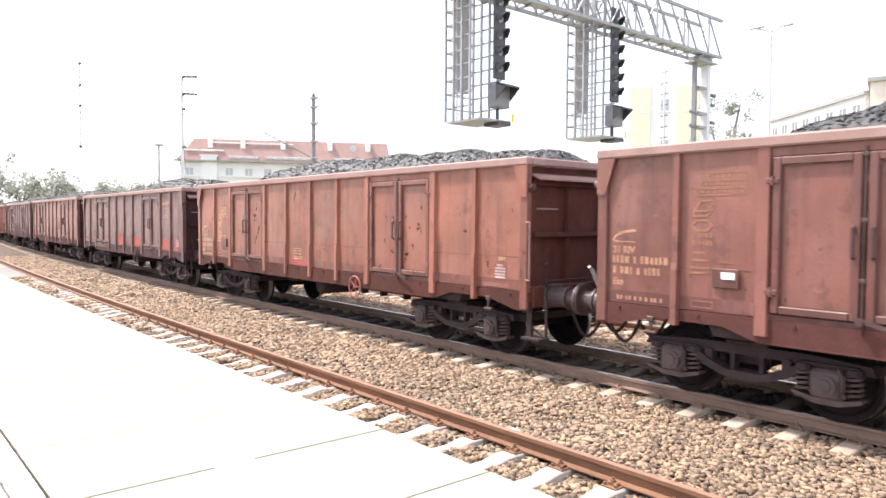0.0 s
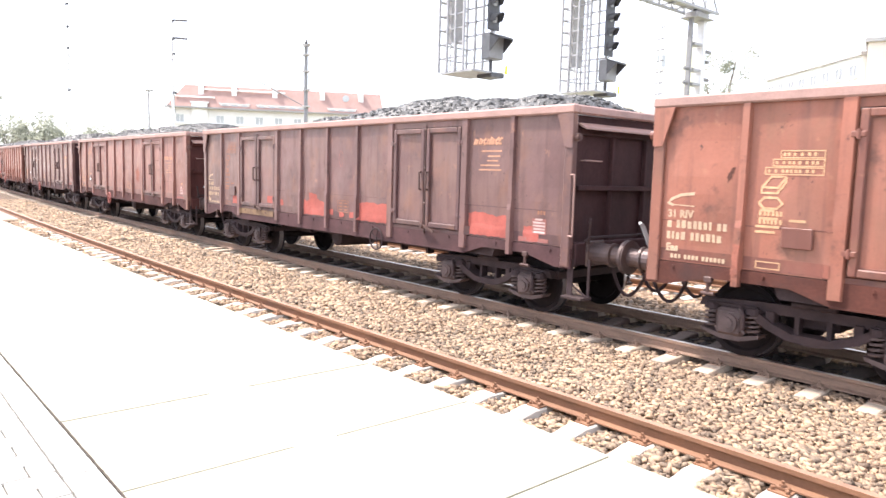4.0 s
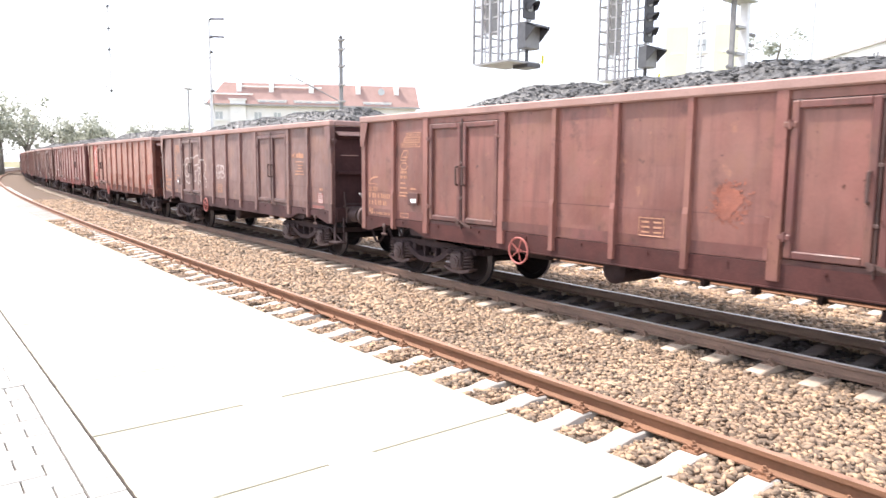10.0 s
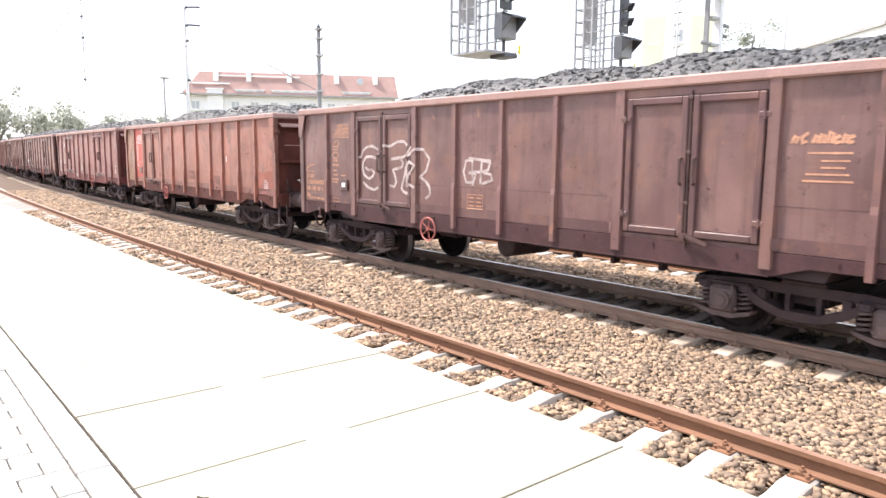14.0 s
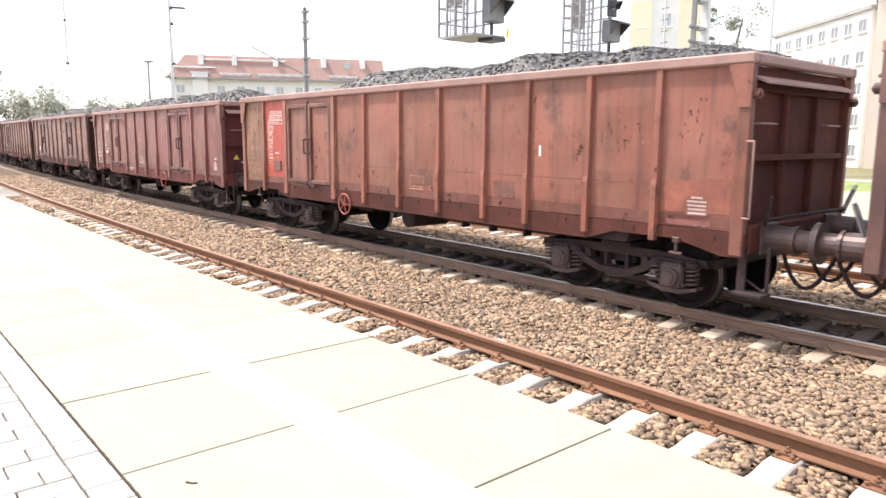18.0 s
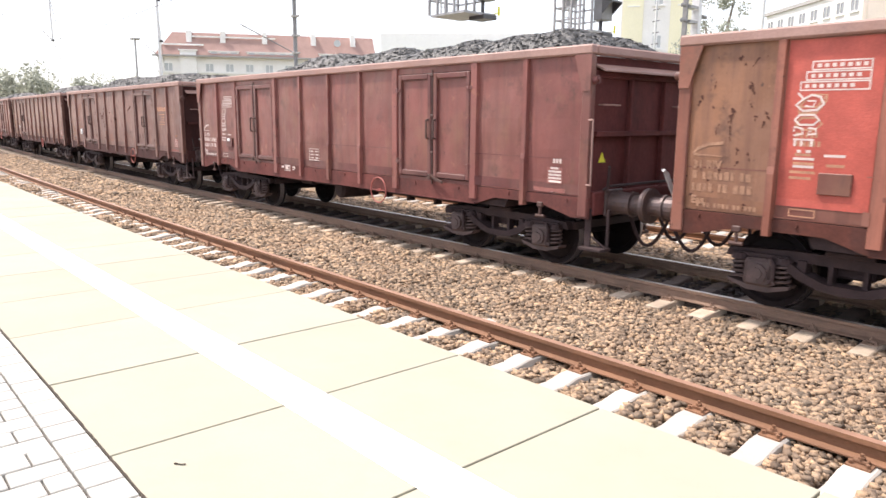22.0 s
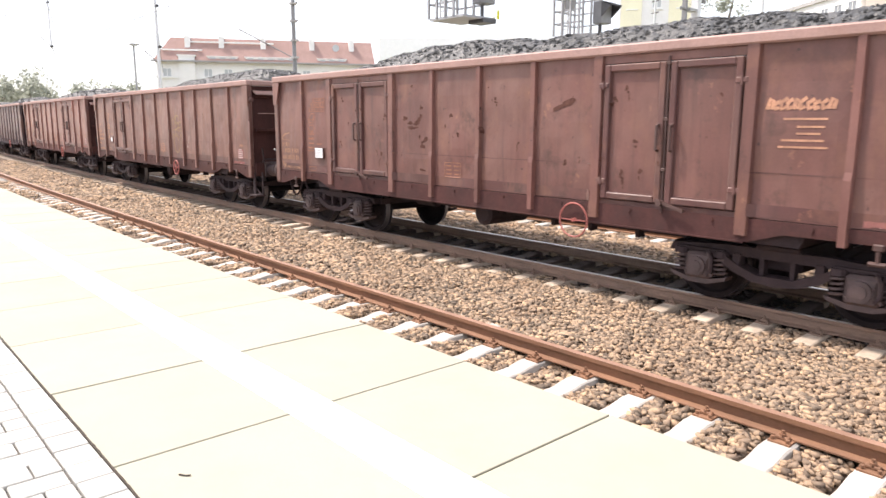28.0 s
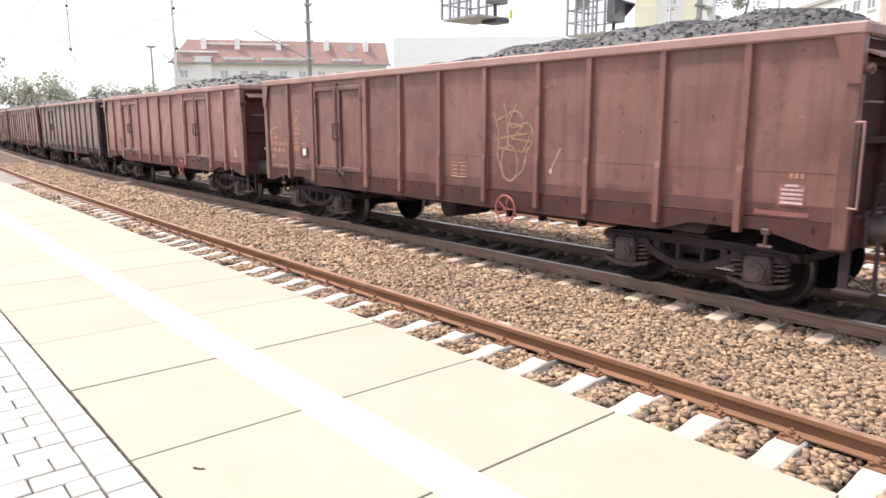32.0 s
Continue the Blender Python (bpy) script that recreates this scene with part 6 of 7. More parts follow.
M_GRASS = mat("grass_bank", (0.20, 0.24, 0.08), 0.95, vary=0.3, scale=1.5, fine=12, bump=0.8)
M_CONC_POLE = mat("concrete_mast", (0.37, 0.36, 0.35), 0.85, vary=0.15, scale=2, fine=30)
M_INDICATOR = mat("dusty_grey_housing", (0.22, 0.22, 0.225), 0.6, vary=0.15)
M_GREENLAMP = bpy.data.materials.new("green_lamp_lens")
M_GREENLAMP.use_nodes = True
M_GREENLAMP.node_tree.nodes["Principled BSDF"].inputs["Base Color"].default_value = (0.02, 0.35, 0.12, 1)
M_GREENLAMP.node_tree.nodes["Principled BSDF"].inputs["Roughness"].default_value = 0.15


def bearing(deg, d):
    return (d * math.cos(radians(deg)), d * math.sin(radians(deg)))


# second platform, road and bank beyond the tracks
slab_sheet("far_platform", M_SLAB, 15.3, 25.5, -1.3, -0.05, 60, -60, 5.0, "pale concrete island platform beyond the train", "platform", bent=False)
slab_sheet("far_road", M_ASPHALT, 42.0, 56.0, -1.3, -1.15, 80, -60, 8.0, "grey road beyond the station", "road", bent=False)
bm = bmesh.new()
xs = np.linspace(-70, 60, 30)
rows = []
for x in xs:
    rows.append([bm.verts.new((x, y, z + 0.08 * noise.noise((x * 0.4, y, 0)))) for y, z in ((33.0, -1.3), (36.0, -0.9), (40.0, -0.5), (42.0, -1.3))])
for a, b in zip(rows, rows[1:]):
    for k in range(3):
        bm.faces.new((a[k], a[k + 1], b[k + 1], b[k]))
tagged(link("grass_bank", bm, M_GRASS), "low green grass bank beyond the tracks", "grass bank", kind="structure")


def building(name, p, q, depth, z0, z1, wall, floors, columns, label, roof=None, roof_h=0.0, win=(1.3, 1.5), band=None, gable=1.0, glass=None):
    """A block whose front runs from p to q on the ground; windows are frames, panes and sills in the front."""
    p, q = Vector((*p, 0)), Vector((*q, 0))
    length = (q - p).length
    u = (q - p).normalized()
    b = empty(name, Matrix.Translation((p.x, p.y, z0)) @ Matrix.Rotation(math.atan2(u.y, u.x), 4, "Z"))
    tagged(b, label, "building")
    glass = glass or M_PANE
    h = z1 - z0
    bm = bmesh.new()
    box(bm, 0, length, 0, depth, 0, h)
    part("wall", bm, wall, b)
    bm = bmesh.new()
    if roof_h:
        ins = roof_h * 0.55
        a = [bm.verts.new(v) for v in ((-0.5, -0.5, h), (length + 0.5, -0.5, h), (length + 0.5, depth + 0.5, h), (-0.5, depth + 0.5, h))]
        c = [bm.verts.new(v) for v in ((ins, ins, h + roof_h), (length - ins * gable, ins, h + roof_h), (length - ins * gable, depth - ins, h + roof_h), (ins, depth - ins, h + roof_h))]
        for k in range(4):
            bm.faces.new((a[k], a[(k + 1) % 4], c[(k + 1) % 4], c[k]))
        bm.faces.new(c)
        bm.faces.new(a)
    else:
        over = 0.0 if roof else 0.3
        box(bm, -over, length + over, -over, depth + over, h, h + 0.4)
    part("roof", bm, roof or M_FLATROOF, b)
    frame_ob = pane_ob = sill_ob = None
    fh = h / floors
    for f in range(floors):
        for c in range(columns):
            x = (c + 0.5) * length / columns
            z = f * fh + fh * 0.55
            m = Matrix.Translation((x, 0, z))
            if frame_ob is None:
                bm = bmesh.new()
                w, hh = win
                for x0, x1, za, zb in ((-w / 2, -w / 2 + 0.1, -hh / 2, hh / 2), (w / 2 - 0.1, w / 2, -hh / 2, hh / 2), (-w / 2 + 0.1, w / 2 - 0.1, -hh / 2, -hh / 2 + 0.1), (-w / 2 + 0.1, w / 2 - 0.1, hh / 2 - 0.1, hh / 2), (-0.04, 0.04, -hh / 2 + 0.1, hh / 2 - 0.1)):
                    box(bm, x0, x1, -0.08, 0.02, za, zb)
                frame_ob = part("window", bm, M_TRIM, b)
                frame_ob.matrix_basis = m
                bm = bmesh.new()
                box(bm, -w / 2 + 0.1, w / 2 - 0.1, -0.03, 0.01, -hh / 2 + 0.1, hh / 2 - 0.1)
                pane_ob = part("pane", bm, glass, frame_ob)
                bm = bmesh.new()
                box(bm, -w / 2 - 0.1, w / 2 + 0.1, -0.2, 0.0, -hh / 2 - 0.1, -hh / 2)
                sill_ob = part("sill", bm, M_TRIM, frame_ob)
            else:
                fr = again(frame_ob, m)
                again(pane_ob, Matrix.Identity(4), fr)
                again(sill_ob, Matrix.Identity(4), fr)
    if band:
        for x0, x1 in band:
            bm = bmesh.new()
            box(bm, x0 * length, x1 * length, -0.12, 0.0, 0, h)
            part("facade_band", bm, M_WALL_YELLOW, b)
    return b


# the long house with the red mansard roof
EAVE = 12.05
house = building("mansard_house", bearing(160.2, 120), bearing(144.2, 120), 14, -1.25, -1.25 + EAVE, M_WALL_WHITE, 3, 11, "long white house with a steep brown-red tiled roof and dormers", M_ROOF, 3.75, gable=-0.1)
L = (Vector(bearing(144.2, 120)) - Vector(bearing(160.2, 120))).length
for x in (4.6, 9.7, 16.1, 23.8, 30.2):
    bm = bmesh.new()
    box(bm, x - 0.4, x + 0.4, 1.0, 3.0, EAVE + 2.1, EAVE + 3.95)
    part("chimney", bm, M_WALL_WHITE, house, "white chimney stack")
for x0, x1, k in ((7.6, 12.1, 3), (13.3, 21.2, 5), (24.6, 29.2, 3)):
    bm = bmesh.new()
    box(bm, x0, x1, -0.15, 2.0, EAVE + 0.12, EAVE + 0.75)
    box(bm, x0 - 0.15, x1 + 0.15, -0.3, 2.1, EAVE + 0.75, EAVE + 0.86)
    d = part("dormer", bm, M_WALL_WHITE, house, "long white dormer")
    for q in range(k):
        xc = x0 + (q + 0.5) * (x1 - x0) / k
        bm = bmesh.new()
        box(bm, xc - 0.45, xc + 0.45, -0.2, -0.1, EAVE + 0.22, EAVE + 0.65)
        part("pane", bm, M_PANE, d)
bm = bmesh.new()
box(bm, 3.3, 5.7, -0.5, 1.5, 0.0, EAVE + 0.75)
box(bm, 3.1, 5.9, -0.65, 1.6, EAVE + 0.75, EAVE + 0.95)
part("bay", bm, M_WALL_WHITE, house, "white projecting bay")
for z, x0, x1, y in ((EAVE + 3.1, 4.2, 17.8, 1.35), (EAVE + 1.75, 0.9, 6.8, 0.45)):
    bm = bmesh.new()
    beam(bm, (x0, y, z), (x1, y, z), 0.22, 0.22)
    part("snow_guard", bm, M_TRIM, house)
bm = bmesh.new()
rod(bm, (27.6, 0.6, EAVE + 2.6), (27.6, 0.3, EAVE + 2.6), 0.55, 18)
part("round_window", bm, M_PANE, house)
bm = bmesh.new()
box(bm, -0.7, L + 0.7, -0.9, -0.4, EAVE - 0.15, EAVE + 0.1)
part("gutter", bm, M_FLATROOF, house)
bm = bmesh.new()
box(bm, -0.2, L + 0.2, -0.25, 0.0, EAVE - 2.6, EAVE - 2.3)
part("cornice", bm, M_TRIM, house)

building("white_hall", bearing(143.6, 92), bearing(128.5, 92), 12, -1.25, 11.6, M_STRIPE, 1, 5, "large plain pale hall behind the signals", M_STRIPE, win=(1.2, 1.2))
building("yellow_house", bearing(125.0, 72), bearing(119.6, 72), 9, -1.25, 14.6, M_WALL_WHITE, 4, 3, "pale house with yellow vertical facade bands", roof=M_WALL_WHITE, win=(0.9, 1.3), band=[(0.02, 0.3), (0.66, 0.98)])
building("apartment_block", bearing(114.8, 107), bearing(108.9, 88), 14, -1.25, 15.2, M_WALL_WHITE, 5, 8, "long white apartment block with rows of windows", win=(1.6, 1.4), glass=M_PANE_DARK)
building("apartment_tower", bearing(108.6, 86), bearing(105.6, 86), 10, -1.25, 16.2, M_WALL_CREAM, 5, 1, "plain beige gable end of an apartment block", win=(0.8, 1.0))
building("apartment_block", bearing(105.4, 101), bearing(97.5, 101), 14, -1.25, 15.2, M_WALL_CREAM, 5, 7, "beige apartment block with five rows of windows", win=(1.6, 1.4), glass=M_PANE_DARK)
building("low_house", bearing(104.0, 66), bearing(100.0, 66), 6, -1.25, 1.2, M_WALL_WHITE, 1, 4, "low white house with a red roof", M_ROOF, 1.9, win=(0.9, 0.9))


def parked_car(x, y, rz, material, label):
    c = tagged(empty("parked_car", pose(x, y, -1.15, 0, 0, rz)), label, "car")
    bm = bmesh.new()
    prism(bm, [(-2.1, 0.3), (2.1, 0.3), (2.15, 0.75), (1.5, 0.9), (0.9, 1.42), (-1.6, 1.45), (-2.1, 0.95)], -0.85, 0.85)
    body = part("body", bm, material, c)
    bm = bmesh.new()
    prism(bm, [(1.35, 0.93), (0.88, 1.34), (-1.5, 1.36), (-1.8, 0.95)], -0.86, 0.86)
    part("side_window", bm, M_PANE, body)
    for sx in (-1.3, 1.35):
        for sy in (-0.78, 0.78):
            bm = bmesh.new()
            rod(bm, (sx, sy - 0.1, 0.32), (sx, sy + 0.1, 0.32), 0.32, 14)
            part("wheel", bm, M_BLACK, c)
    return c


M_CARWHITE = mat("white_car_paint", (0.75, 0.75, 0.75), 0.25, vary=0.03, bump=0)
M_CARGREY = mat("dark_car_paint", (0.08, 0.08, 0.09), 0.25, vary=0.05, bump=0)
parked_car(-10.5, 47, 5, M_CARWHITE, "white parked estate car by the road")
parked_car(-4.8, 47.5, 3, M_CARGREY, "dark parked car by the road")


def pole(name, x, y, z0, z1, r0, r1, material, label, category="mast"):
    p = tagged(empty(name, pose(x, y, z0)), label, category)
    bm = bmesh.new()
    rod(bm, (0, 0, 0), (0, 0, z1 - z0), r0, 12, r1)
    part("shaft", bm, material, p)
    return p


def insulator(parent, x, z, length=0.5, along=1):
    bm = bmesh.new()
    rod(bm, (x, 0, z), (x + along * length, 0, z), 0.03, 8)
    for k in range(4):
        a = x + along * length * (0.25 + 0.17 * k)
        rod(bm, (a, 0, z), (a + along * 0.03, 0, z), 0.075, 10)
    part("insulator", bm, M_BLACK, parent)


# catenary masts
x, y = bearing(150.15, 40)
m1 = pole("catenary_mast", x, y, -1.3, 8.5, 0.125, 0.10, M_INDICATOR, "grey concrete catenary mast with clamps and brackets")
for z in (5.2, 6.3, 7.2, 8.2, 9.1, 9.6):
    bm = bmesh.new()
    rod(bm, (0, 0, z - 0.05), (0, 0, z + 0.05), 0.2, 12)
    box(bm, 0.15, 0.42, -0.05, 0.05, z - 0.04, z + 0.04)
    part("clamp", bm, M_CONC_POLE, m1)
bm = bmesh.new()
beam(bm, (-0.55, 0.3, 9.75), (0.55, -0.3, 9.75), 0.06, 0.1)
part("crossarm", bm, M_WIRE, m1)
bm = bmesh.new()
rod(bm, (-0.1, 0, 6.3), (-5.2, -0.6, 8.2), 0.035, 8)
part("strut", bm, M_WIRE, m1)
x, y = bearing(160.0, 50)
m2 = pole("catenary_mast", x, y, -1.3, 10.9, 0.13, 0.07, M_GALV, "slim steel catenary mast with short cross arms")
for z, a, b in ((12.3, -0.45, 1.1), (11.15, -0.1, 1.1), (10.2, -0.2, 0.2), (7.7, -0.3, 0.25)):
    bm = bmesh.new()
    beam(bm, (a * 0.6, -a * 0.4, z), (b * 0.8, b * 0.6, z - 0.12), 0.08, 0.12)
    part("crossarm", bm, M_WIRE, m2)
for z in (12.3, 11.15, 10.2, 7.7):
    insulator(m2, 0.1, z - 0.12, 0.35)
bm = bmesh.new()
rod(bm, (0, 0, 6.6), (-1.1, -0.5, 7.4), 0.03, 6)
part("strut", bm, M_WIRE, m2)
x, y = bearing(161.65, 90)
m3 = pole("catenary_mast", x, y, -1.3, 10.2, 0.13, 0.1, M_GALV_DARK, "distant concrete catenary mast with a flat cap")
bm = bmesh.new()
box(bm, -0.45, 0.45, -0.45, 0.45, 11.42, 11.58)
part("cap", bm, M_CONC_POLE, m3)
# registration tube that hangs on the span wires over the bend
x, y = bearing(166.9, 55)
drop = tagged(empty("drop_tube", pose(x, y, 6.4)), "steel drop tube hanging from span wires with insulators", "catenary part")
bm = bmesh.new()
rod(bm, (0, 0, 0), (0, 0, 5.9), 0.055, 8)
part("tube", bm, M_GALV, drop)
for z in (0.1, 2.9, 4.3, 5.8):
    insulator(drop, -0.3, z, 0.6)
bm = bmesh.new()
rod(bm, (0, 0, 0.1), (-1.3, -0.4, 0.9), 0.03, 6)
part("steady_arm", bm, M_WIRE, drop)


def wire(a, b, sag, r, n=10):
    bm = bmesh.new()
    a, b = Vector(a), Vector(b)
    pipe(bm, [a.lerp(b, q) - Vector((0, 0, sag * 4 * q * (1 - q))) for q in np.linspace(0, 1, n + 1)], r, 5)
    return tagged(link("overhead_wire", bm, M_WIRE), "thin dark overhead wire strung between masts", "wire", "overhead wires")


bx, by = bearing(166.9, 55)
cx2, cy2 = bearing(160.0, 50)
wire((bx, by, 6.5), (-120, 30, 7.2), 0.4, 0.02)
wire((bx, by, 6.5), (-30, 11.6, 6.3), 0.1, 0.012)
wire((bx, by, 9.3), (-120, 30, 8.4), 0.5, 0.02)
wire((bx, by, 12.2), (-125, 20, 13.5), 0.7, 0.018)
wire((bx, by, 12.2), (cx2, cy2, 10.8), 0.15, 0.018)
wire((cx2, cy2, 10.8), bearing(150.15, 40) + (8.3,), 0.2, 0.018)
wire((cx2, cy2, 8.9), (-130, 48, 9.5), 0.6, 0.02)

# more masts by the gantry, a street lamp
x, y = bearing(122.4, 48)
m4 = pole("signal_mast", x, y, -1.3, 11.5, 0.09, 0.06, M_GALV, "slim grey mast with short rungs")
for z in np.arange(5.5, 12.6, 0.7):
    bm = bmesh.new()
    beam(bm, (-0.3, 0.1, z), (0.3, -0.1, z), 0.05, 0.05)
    part("rung", bm, M_WIRE, m4)
x, y = bearing(115.0, 40)
lamp = pole("street_lamp", x, y, -1.2, 11.4, 0.09, 0.06, M_GALV, "tall grey street lamp with two arms", "street lamp")
for s in (-1, 1):
    bm = bmesh.new()
    rod(bm, (0, 0, 12.5), (s * 0.7, s * 0.3, 12.75), 0.035, 8)
    box(bm, s * 0.6 - 0.35, s * 0.6 + 0.35, s * 0.3 - 0.12, s * 0.3 + 0.12, 12.72, 12.84, 0.03)
    part("lamp_head", bm, M_GALV, lamp)
x, y = bearing(100.1, 46)
pole("lamp_post", x, y, -1.2, 6.0, 0.16, 0.12, M_TRIM, "white post beside the road", "post")

# ---- signal gantry ----
GX = -15.0
gantry = tagged(empty("signal_gantry"), "galvanised lattice signal gantry on a twin-leg post", "gantry")
for dx in (-0.45, 0.45):
    for z in (8.15, 9.6):
        bm = bmesh.new()
        beam(bm, (GX + dx, 11.4, z), (GX + dx, 26.9, z), 0.1, 0.1)
        part("chord", bm, M_GALV_DARK, gantry)
for k in range(17):
    y = 11.5 + 0.9 * k
    for dx in (-0.45, 0.45):
        bm = bmesh.new()
        beam(bm, (GX + dx, y, 8.2), (GX + dx, y + 0.9, 9.55) if k % 2 else (GX + dx, y, 9.55), 0.05, 0.05)
        part("lacing", bm, M_GALV_DARK, gantry)
        bm = bmesh.new()
        beam(bm, (GX + dx, y, 9.55), (GX + dx, y + 0.9, 8.2), 0.05, 0.05)
        part("lacing", bm, M_GALV_DARK, gantry)
    bm = bmesh.new()
    beam(bm, (GX - 0.45, y, 8.15), (GX + 0.45, y, 8.15), 0.06, 0.06)
    part("cross_bar", bm, M_GALV_DARK, gantry)
for k in range(8):
    y = 12.0 + 1.85 * k
    bm = bmesh.new()
    pipe(bm, [(GX + 0.5, y, 9.6), (GX + 0.5, y, 10.7), (GX + 0.5, y + 1.85, 10.7)], 0.025)
    part("railing", bm, M_GALV_DARK, gantry)
bm = bmesh.new()
box(bm, GX - 0.10, GX + 0.18, 11.4, 26.9, 8.19, 8.22)
part("walkway", bm, M_GALV_DARK, gantry)
for dy, width, half, metal in ((-0.42, 0.10, 0.1, M_INDICATOR), (0.42, 0.24, 0.16, M_GALV)):
    bm = bmesh.new()
    box(bm, GX - half, GX + half, 26.1 + dy - width / 2, 26.1 + dy + width / 2, -0.1, 7.9, 0.02)
    part("post_leg", bm, metal, gantry)
for k, z in enumerate((0.6, 1.9, 3.2, 4.5, 5.35, 5.9, 6.9)):
    bm = bmesh.new()
    box(bm, GX - 0.16, GX + 0.16, 25.78, 26.36, z - 0.05, z + 0.05)
    part("batten", bm, M_GALV_DARK, gantry)
for z, y0, y1 in ((5.35, 25.2, 25.58), (5.9, 25.2, 25.58), (5.6, 26.7, 27.1), (6.3, 26.7, 27.0), (6.7, 26.7, 27.15)):
    bm = bmesh.new()
    rod(bm, (GX + 0.1, y0, z), (GX + 0.1, y1, z), 0.035, 8)
    for q in (0.25, 0.5, 0.75):
        rod(bm, (GX + 0.1, y0 + (y1 - y0) * q - 0.02, z), (GX + 0.1, y0 + (y1 - y0) * q + 0.02, z), 0.08, 10)
    part("post_insulator", bm, M_INDICATOR, gantry, "grey ribbed insulator")
bm = bmesh.new()
box(bm, GX - 0.38, GX + 0.38, 25.5, 26.75, 7.86, 7.92, 0.01)
box(bm, GX - 0.24, GX + 0.24, 25.6, 26.6, 7.92, 8.1, 0.01)
part("post_head", bm, M_GALV_DARK, gantry)


def hanging_signal(y, z0):
    """A colour-light signal in a caged work platform that hangs from the gantry."""
    s = tagged(empty("hanging_signal", pose(GX, y, z0)), "black multi-lamp railway signal in a white service cage", "railway signal", "hanging signals")
    top = 8.1 - z0 + 1.5
    for dx in (-0.9, -0.55, -0.2, 0.15):
        for dy in (-0.6, 0.5):
            bm = bmesh.new()
            beam(bm, (dx, dy, 0.05), (dx, dy, top), 0.06, 0.06)
            part("cage_upright", bm, M_GALV_DARK, s)
    for k in range(14):
        z = 0.45 + 0.4 * k
        if z > top:
            break
        bm = bmesh.new()
        for dy in (-0.55, 0.55):
            beam(bm, (-0.9, dy, z), (0.25, dy, z), 0.045, 0.045)
        beam(bm, (-0.9, -0.55, z), (-0.9, 0.55, z), 0.045, 0.045)
        part("cage_hoop", bm, M_GALV_DARK, s)
    bm = bmesh.new()
    for dy in (-0.12, 0.12):
        beam(bm, (-0.72, dy - 0.2, 0.1), (-0.72, dy - 0.2, top), 0.04, 0.04)
    z = 0.3
    while z < top:
        beam(bm, (-0.72, -0.32, z), (-0.72, -0.08, z), 0.025, 0.025)
        z += 0.28
    part("ladder", bm, M_GALV, s)
    bm = bmesh.new()
    box(bm, -0.85, 0.55, -0.6, 0.62, 0.0, 0.06)
    part("work_platform", bm, M_GALV_DARK, s)
    bm = bmesh.new()
    box(bm, 0.0, 0.6, 0.1, 0.62, -0.1, 0.02, 0.01)
    part("toe_plate", bm, M_BLACK, s)
    bm = bmesh.new()
    box(bm, -0.62, -0.5, -0.5, 0.0, 0.9, top)
    part("back_board", bm, M_CONC_POLE, s)
    bm = bmesh.new()
    box(bm, 0.32, 0.40, 0.12, 0.58, 1.25, 4.4, 0.02)
    head = part("signal_head", bm, M_BLACK, s, "black signal back board")
    for k in range(6):
        z = 1.55 + 0.47 * k
        bm = bmesh.new()
        n = 12
        vs = []
        for i in range(n + 1):
            a = math.pi * (-0.15 + 1.3 * i / n)
            vs.append((0.35 + 0.35 * math.cos(a) * 0 + 0.35, 0.15 * math.cos(a), 0.15 * math.sin(a)))
        ring0 = [bm.verts.new((0.40, 0.35 + b * 1.15, z + c * 1.15)) for a, b, c in vs]
        ring1 = [bm.verts.new((0.40 + 0.34 * (0.55 + 0.45 * max(0, c / 0.15)), 0.35 + b, z + c)) for a, b, c in vs]
        ring2 = [bm.verts.new((v.co.x, 0.35 + (v.co.y - 0.35) * 0.92, z + (v.co.z - z) * 0.92)) for v in ring1]
        ring3 = [bm.verts.new((v.co.x, 0.35 + (v.co.y - 0.35) * 0.92, z + (v.co.z - z) * 0.92)) for v in ring0]
        for r0, r1 in ((ring0, ring1), (ring1, ring2), (ring2, ring3)):
            for i in range(n):
                bm.faces.new((r0[i], r0[i + 1], r1[i + 1], r1[i]))
        part("hood", bm, M_BLACK, head)
        bm = bmesh.new()
        rod(bm, (0.39, 0.35, z), (0.42, 0.35, z), 0.105, 14)
        part("lens", bm, M_GREENLAMP if k == 5 else M_PANE, head)
    bm = bmesh.new()
    box(bm, 0.2, 0.55, 0.05, 0.62, 0.42, 1.12, 0.02)
    disp = part("route_indicator", bm, M_INDICATOR, s, "dark grey route indicator box")
    bm = bmesh.new()
    prism(bm, [(0.54, 1.12), (0.9, 0.98), (0.9, 0.93), (0.54, 0.62)], 0.04, 0.08)
    prism(bm, [(0.54, 1.12), (0.9, 0.98), (0.9, 0.93), (0.54, 0.62)], 0.60, 0.64)
    prism(bm, [(0.54, 1.12), (0.9, 0.99), (0.9, 0.95), (0.54, 1.08)], 0.04, 0.64)
    part("visor", bm, M_BLACK, disp)
    bm = bmesh.new()
    rod(bm, (0.3, 0.35, 0.0), (0.3, 0.35, 0.42), 0.05, 8)
    part("bracket", bm, M_BLACK, s)
    bm = bmesh.new()
    box(bm, 0.62, 0.64, 0.62, 0.70, 0.02, 0.26)
    beam(bm, (0.3, 0.5, 0.02), (0.63, 0.66, 0.1), 0.02, 0.02)
    part("marker_plate", bm, M_CREAMSIGN, s, "small yellow and green marker plate")
    return s


hanging_signal(14.1, 4.42)
hanging_signal(19.6, 4.38)

# ---- trees ----


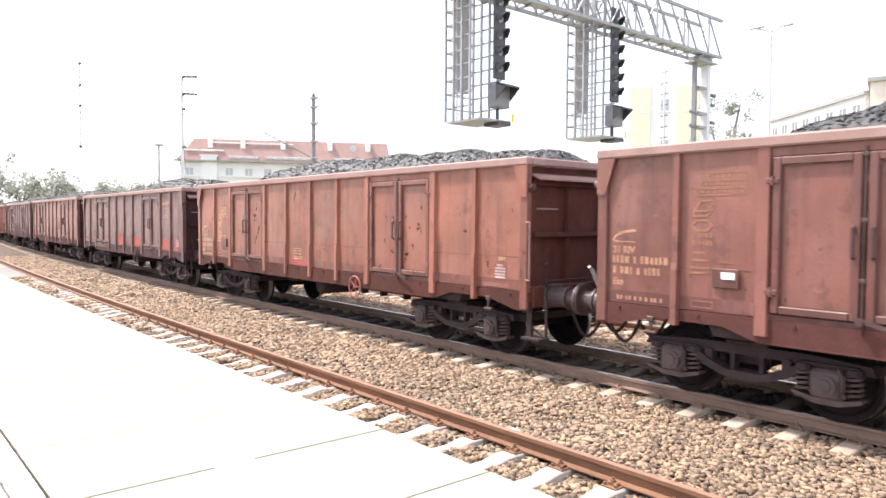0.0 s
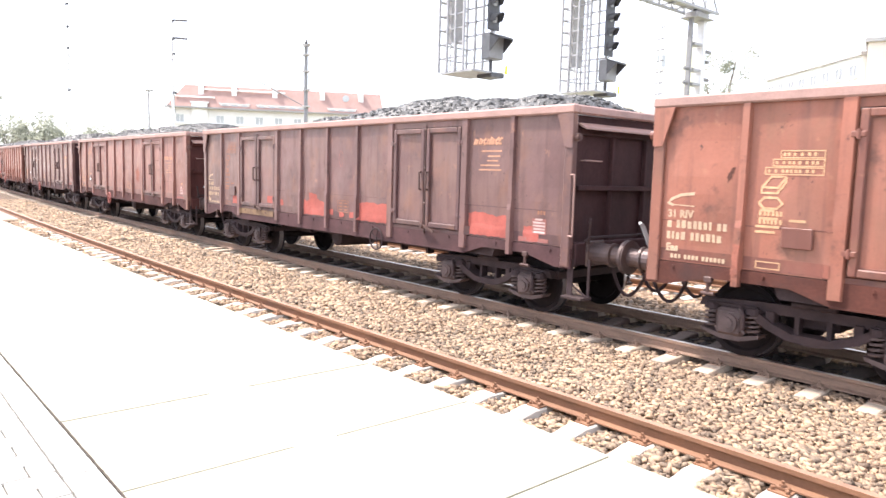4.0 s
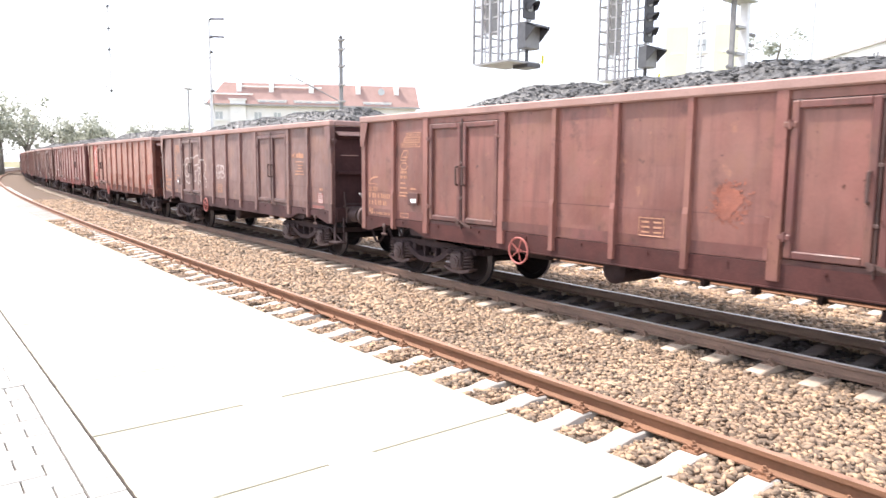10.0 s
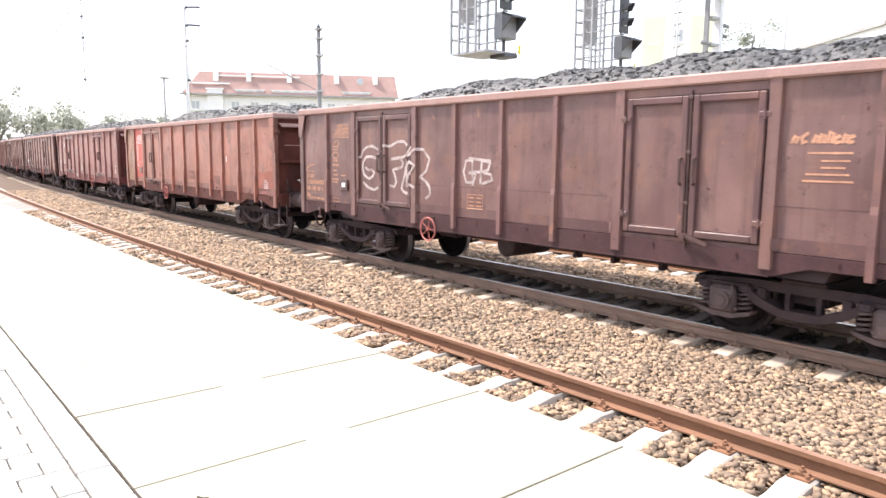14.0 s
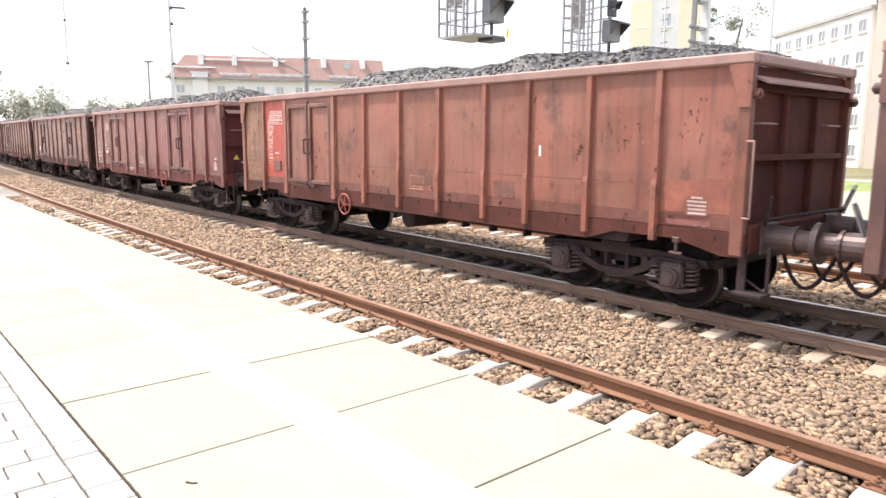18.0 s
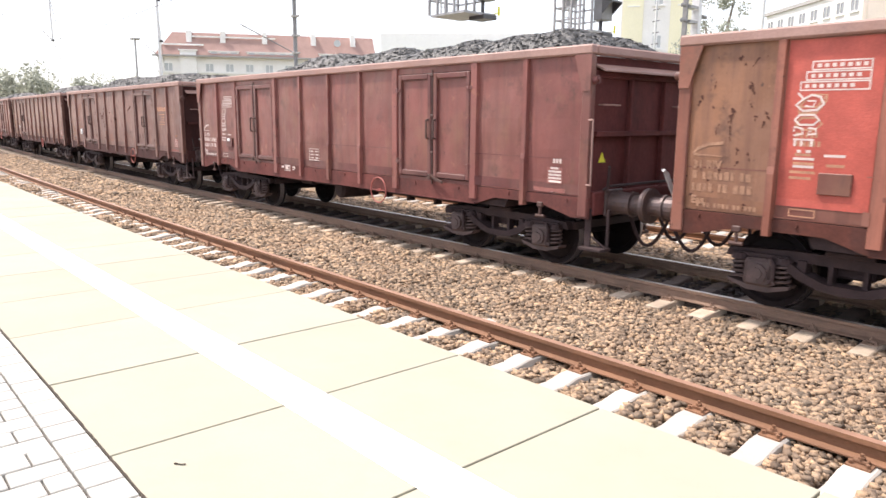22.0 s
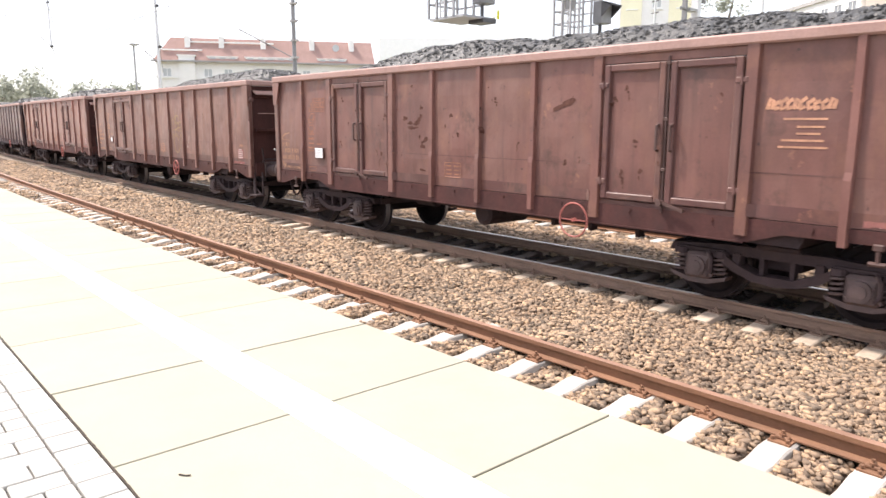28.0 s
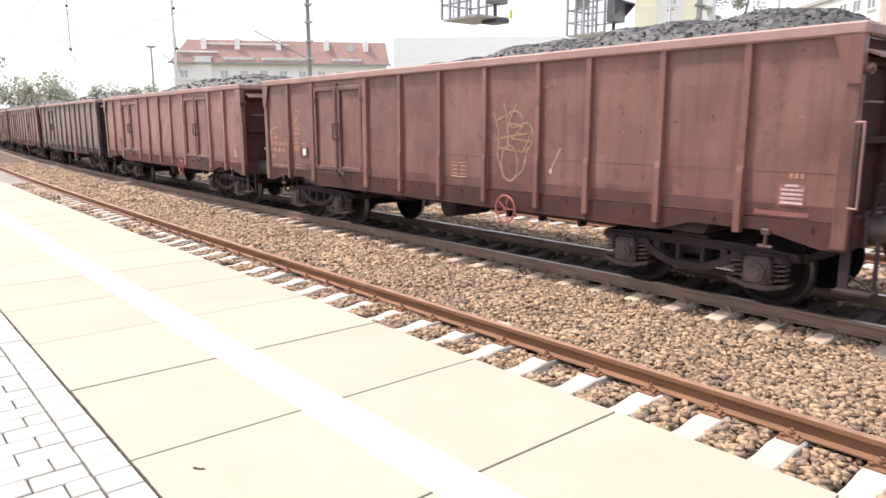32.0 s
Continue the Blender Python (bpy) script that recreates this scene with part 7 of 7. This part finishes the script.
def tree(x, y, z0, h, spread, seed, leaves=2600, leaf=0.35, label="broad leafy tree with a grey-green crown"):
    rng = np.random.default_rng(seed)
    t = tagged(empty("tree", pose(x, y, z0)), label, "tree")
    bm = bmesh.new()
    rod(bm, (0, 0, 0), (0, 0, h * 0.45), h * 0.03, 8, h * 0.02)
    ends = []
    for k in range(9):
        a, e = rng.uniform(0, 6.28), rng.uniform(0.35, 1.25)
        l = spread * rng.uniform(0.45, 0.95)
        p0 = Vector((0, 0, h * rng.uniform(0.28, 0.5)))
        p1 = p0 + Vector((l * math.cos(a) * math.cos(e), l * math.sin(a) * math.cos(e), h * 0.45 * math.sin(e)))
        rod(bm, p0, p1, h * 0.014, 6, h * 0.005)
        ends.append(p1)
    part("trunk", bm, M_TRUNK, t)
    cl = []
    for p in ends:
        for k in range(4):
            cl.append((np.array(p) + rng.normal(0, spread * 0.22, 3), spread * rng.uniform(0.16, 0.34)))
    c = rng.integers(0, len(cl), leaves)
    d = rng.normal(0, 1, (leaves, 3))
    d /= np.linalg.norm(d, axis=1)[:, None]
    pos = np.array([cl[i][0] for i in c]) + d * np.array([cl[i][1] for i in c])[:, None] * rng.uniform(0.5, 1.05, (leaves, 1))
    u = rng.normal(0, 1, (leaves, 3))
    u /= np.linalg.norm(u, axis=1)[:, None]
    v = np.cross(u, d)
    v /= np.linalg.norm(v, axis=1)[:, None] + 1e-6
    s = leaf * rng.uniform(0.5, 1.2, (leaves, 1))
    vv = np.stack([pos + u * s, pos + v * s * 0.6, pos - u * s, pos - v * s * 0.6], 1).reshape(-1, 3)
    me = bpy.data.meshes.new("crown")
    me.from_pydata(vv.tolist(), [], (np.arange(leaves * 4).reshape(-1, 4)).tolist())
    me.materials.append(M_LEAF)
    o = new("crown", me)
    o.parent = t
    return t


for i, (b, d, h) in enumerate(((180.5, 150, 15), (178.0, 146, 13), (175.6, 150, 14.5), (174.0, 152, 15.5), (172.4, 150, 13), (170.6, 155, 11.5), (168.8, 160, 10.5), (167.2, 165, 10.5), (165.6, 170, 9.5), (163.8, 175, 11), (162.5, 172, 10.5))):
    x, y = bearing(b, d)
    tree(x, y, -1.25, h, h * 0.5, 20 + i, 1700, 0.36)
x, y = bearing(117.9, 47)
tree(x, y, -1.25, 11.4, 2.5, 51, 3600, 0.105, "slim pale tree behind the gantry post")
x, y = bearing(102.0, 74)
tree(x, y, -1.25, 6.5, 3.6, 52, 2000, 0.25)
x, y = bearing(99.0, 74)
tree(x, y, -1.25, 6.5, 3.6, 53, 2000, 0.25)


def way(t):
    i = min(int(t), 31)
    return WAY[i] + (WAY[i + 1] - WAY[i]) * (t - i)


def wagon_pose(k, t):
    x = way(t) - PITCH_W * (k - 1) + HB
    a, b = x - 4.5, x + 4.5
    ya, yb = bend(a), bend(b)
    return Matrix.Translation((x, Y_TRACK_B + (ya + yb) / 2, Z_RAIL)) @ Matrix.Rotation(math.atan2(yb - ya, 9.0), 4, "Z")


def motions():
    for k, w in enumerate(train):
        walk(w, [(float(t), wagon_pose(k, t)) for t in range(33)])
        if k < 11:
            for b in w.children:
                for s in b.children:
                    if s.name.startswith("wheelset"):
                        p = Matrix.Translation(s.location)
                        walk(s, [(q / 6, p @ Matrix.Rotation((way(q / 6) - WAY[0]) / 0.46, 4, "Y")) for q in range(193)])


motions()
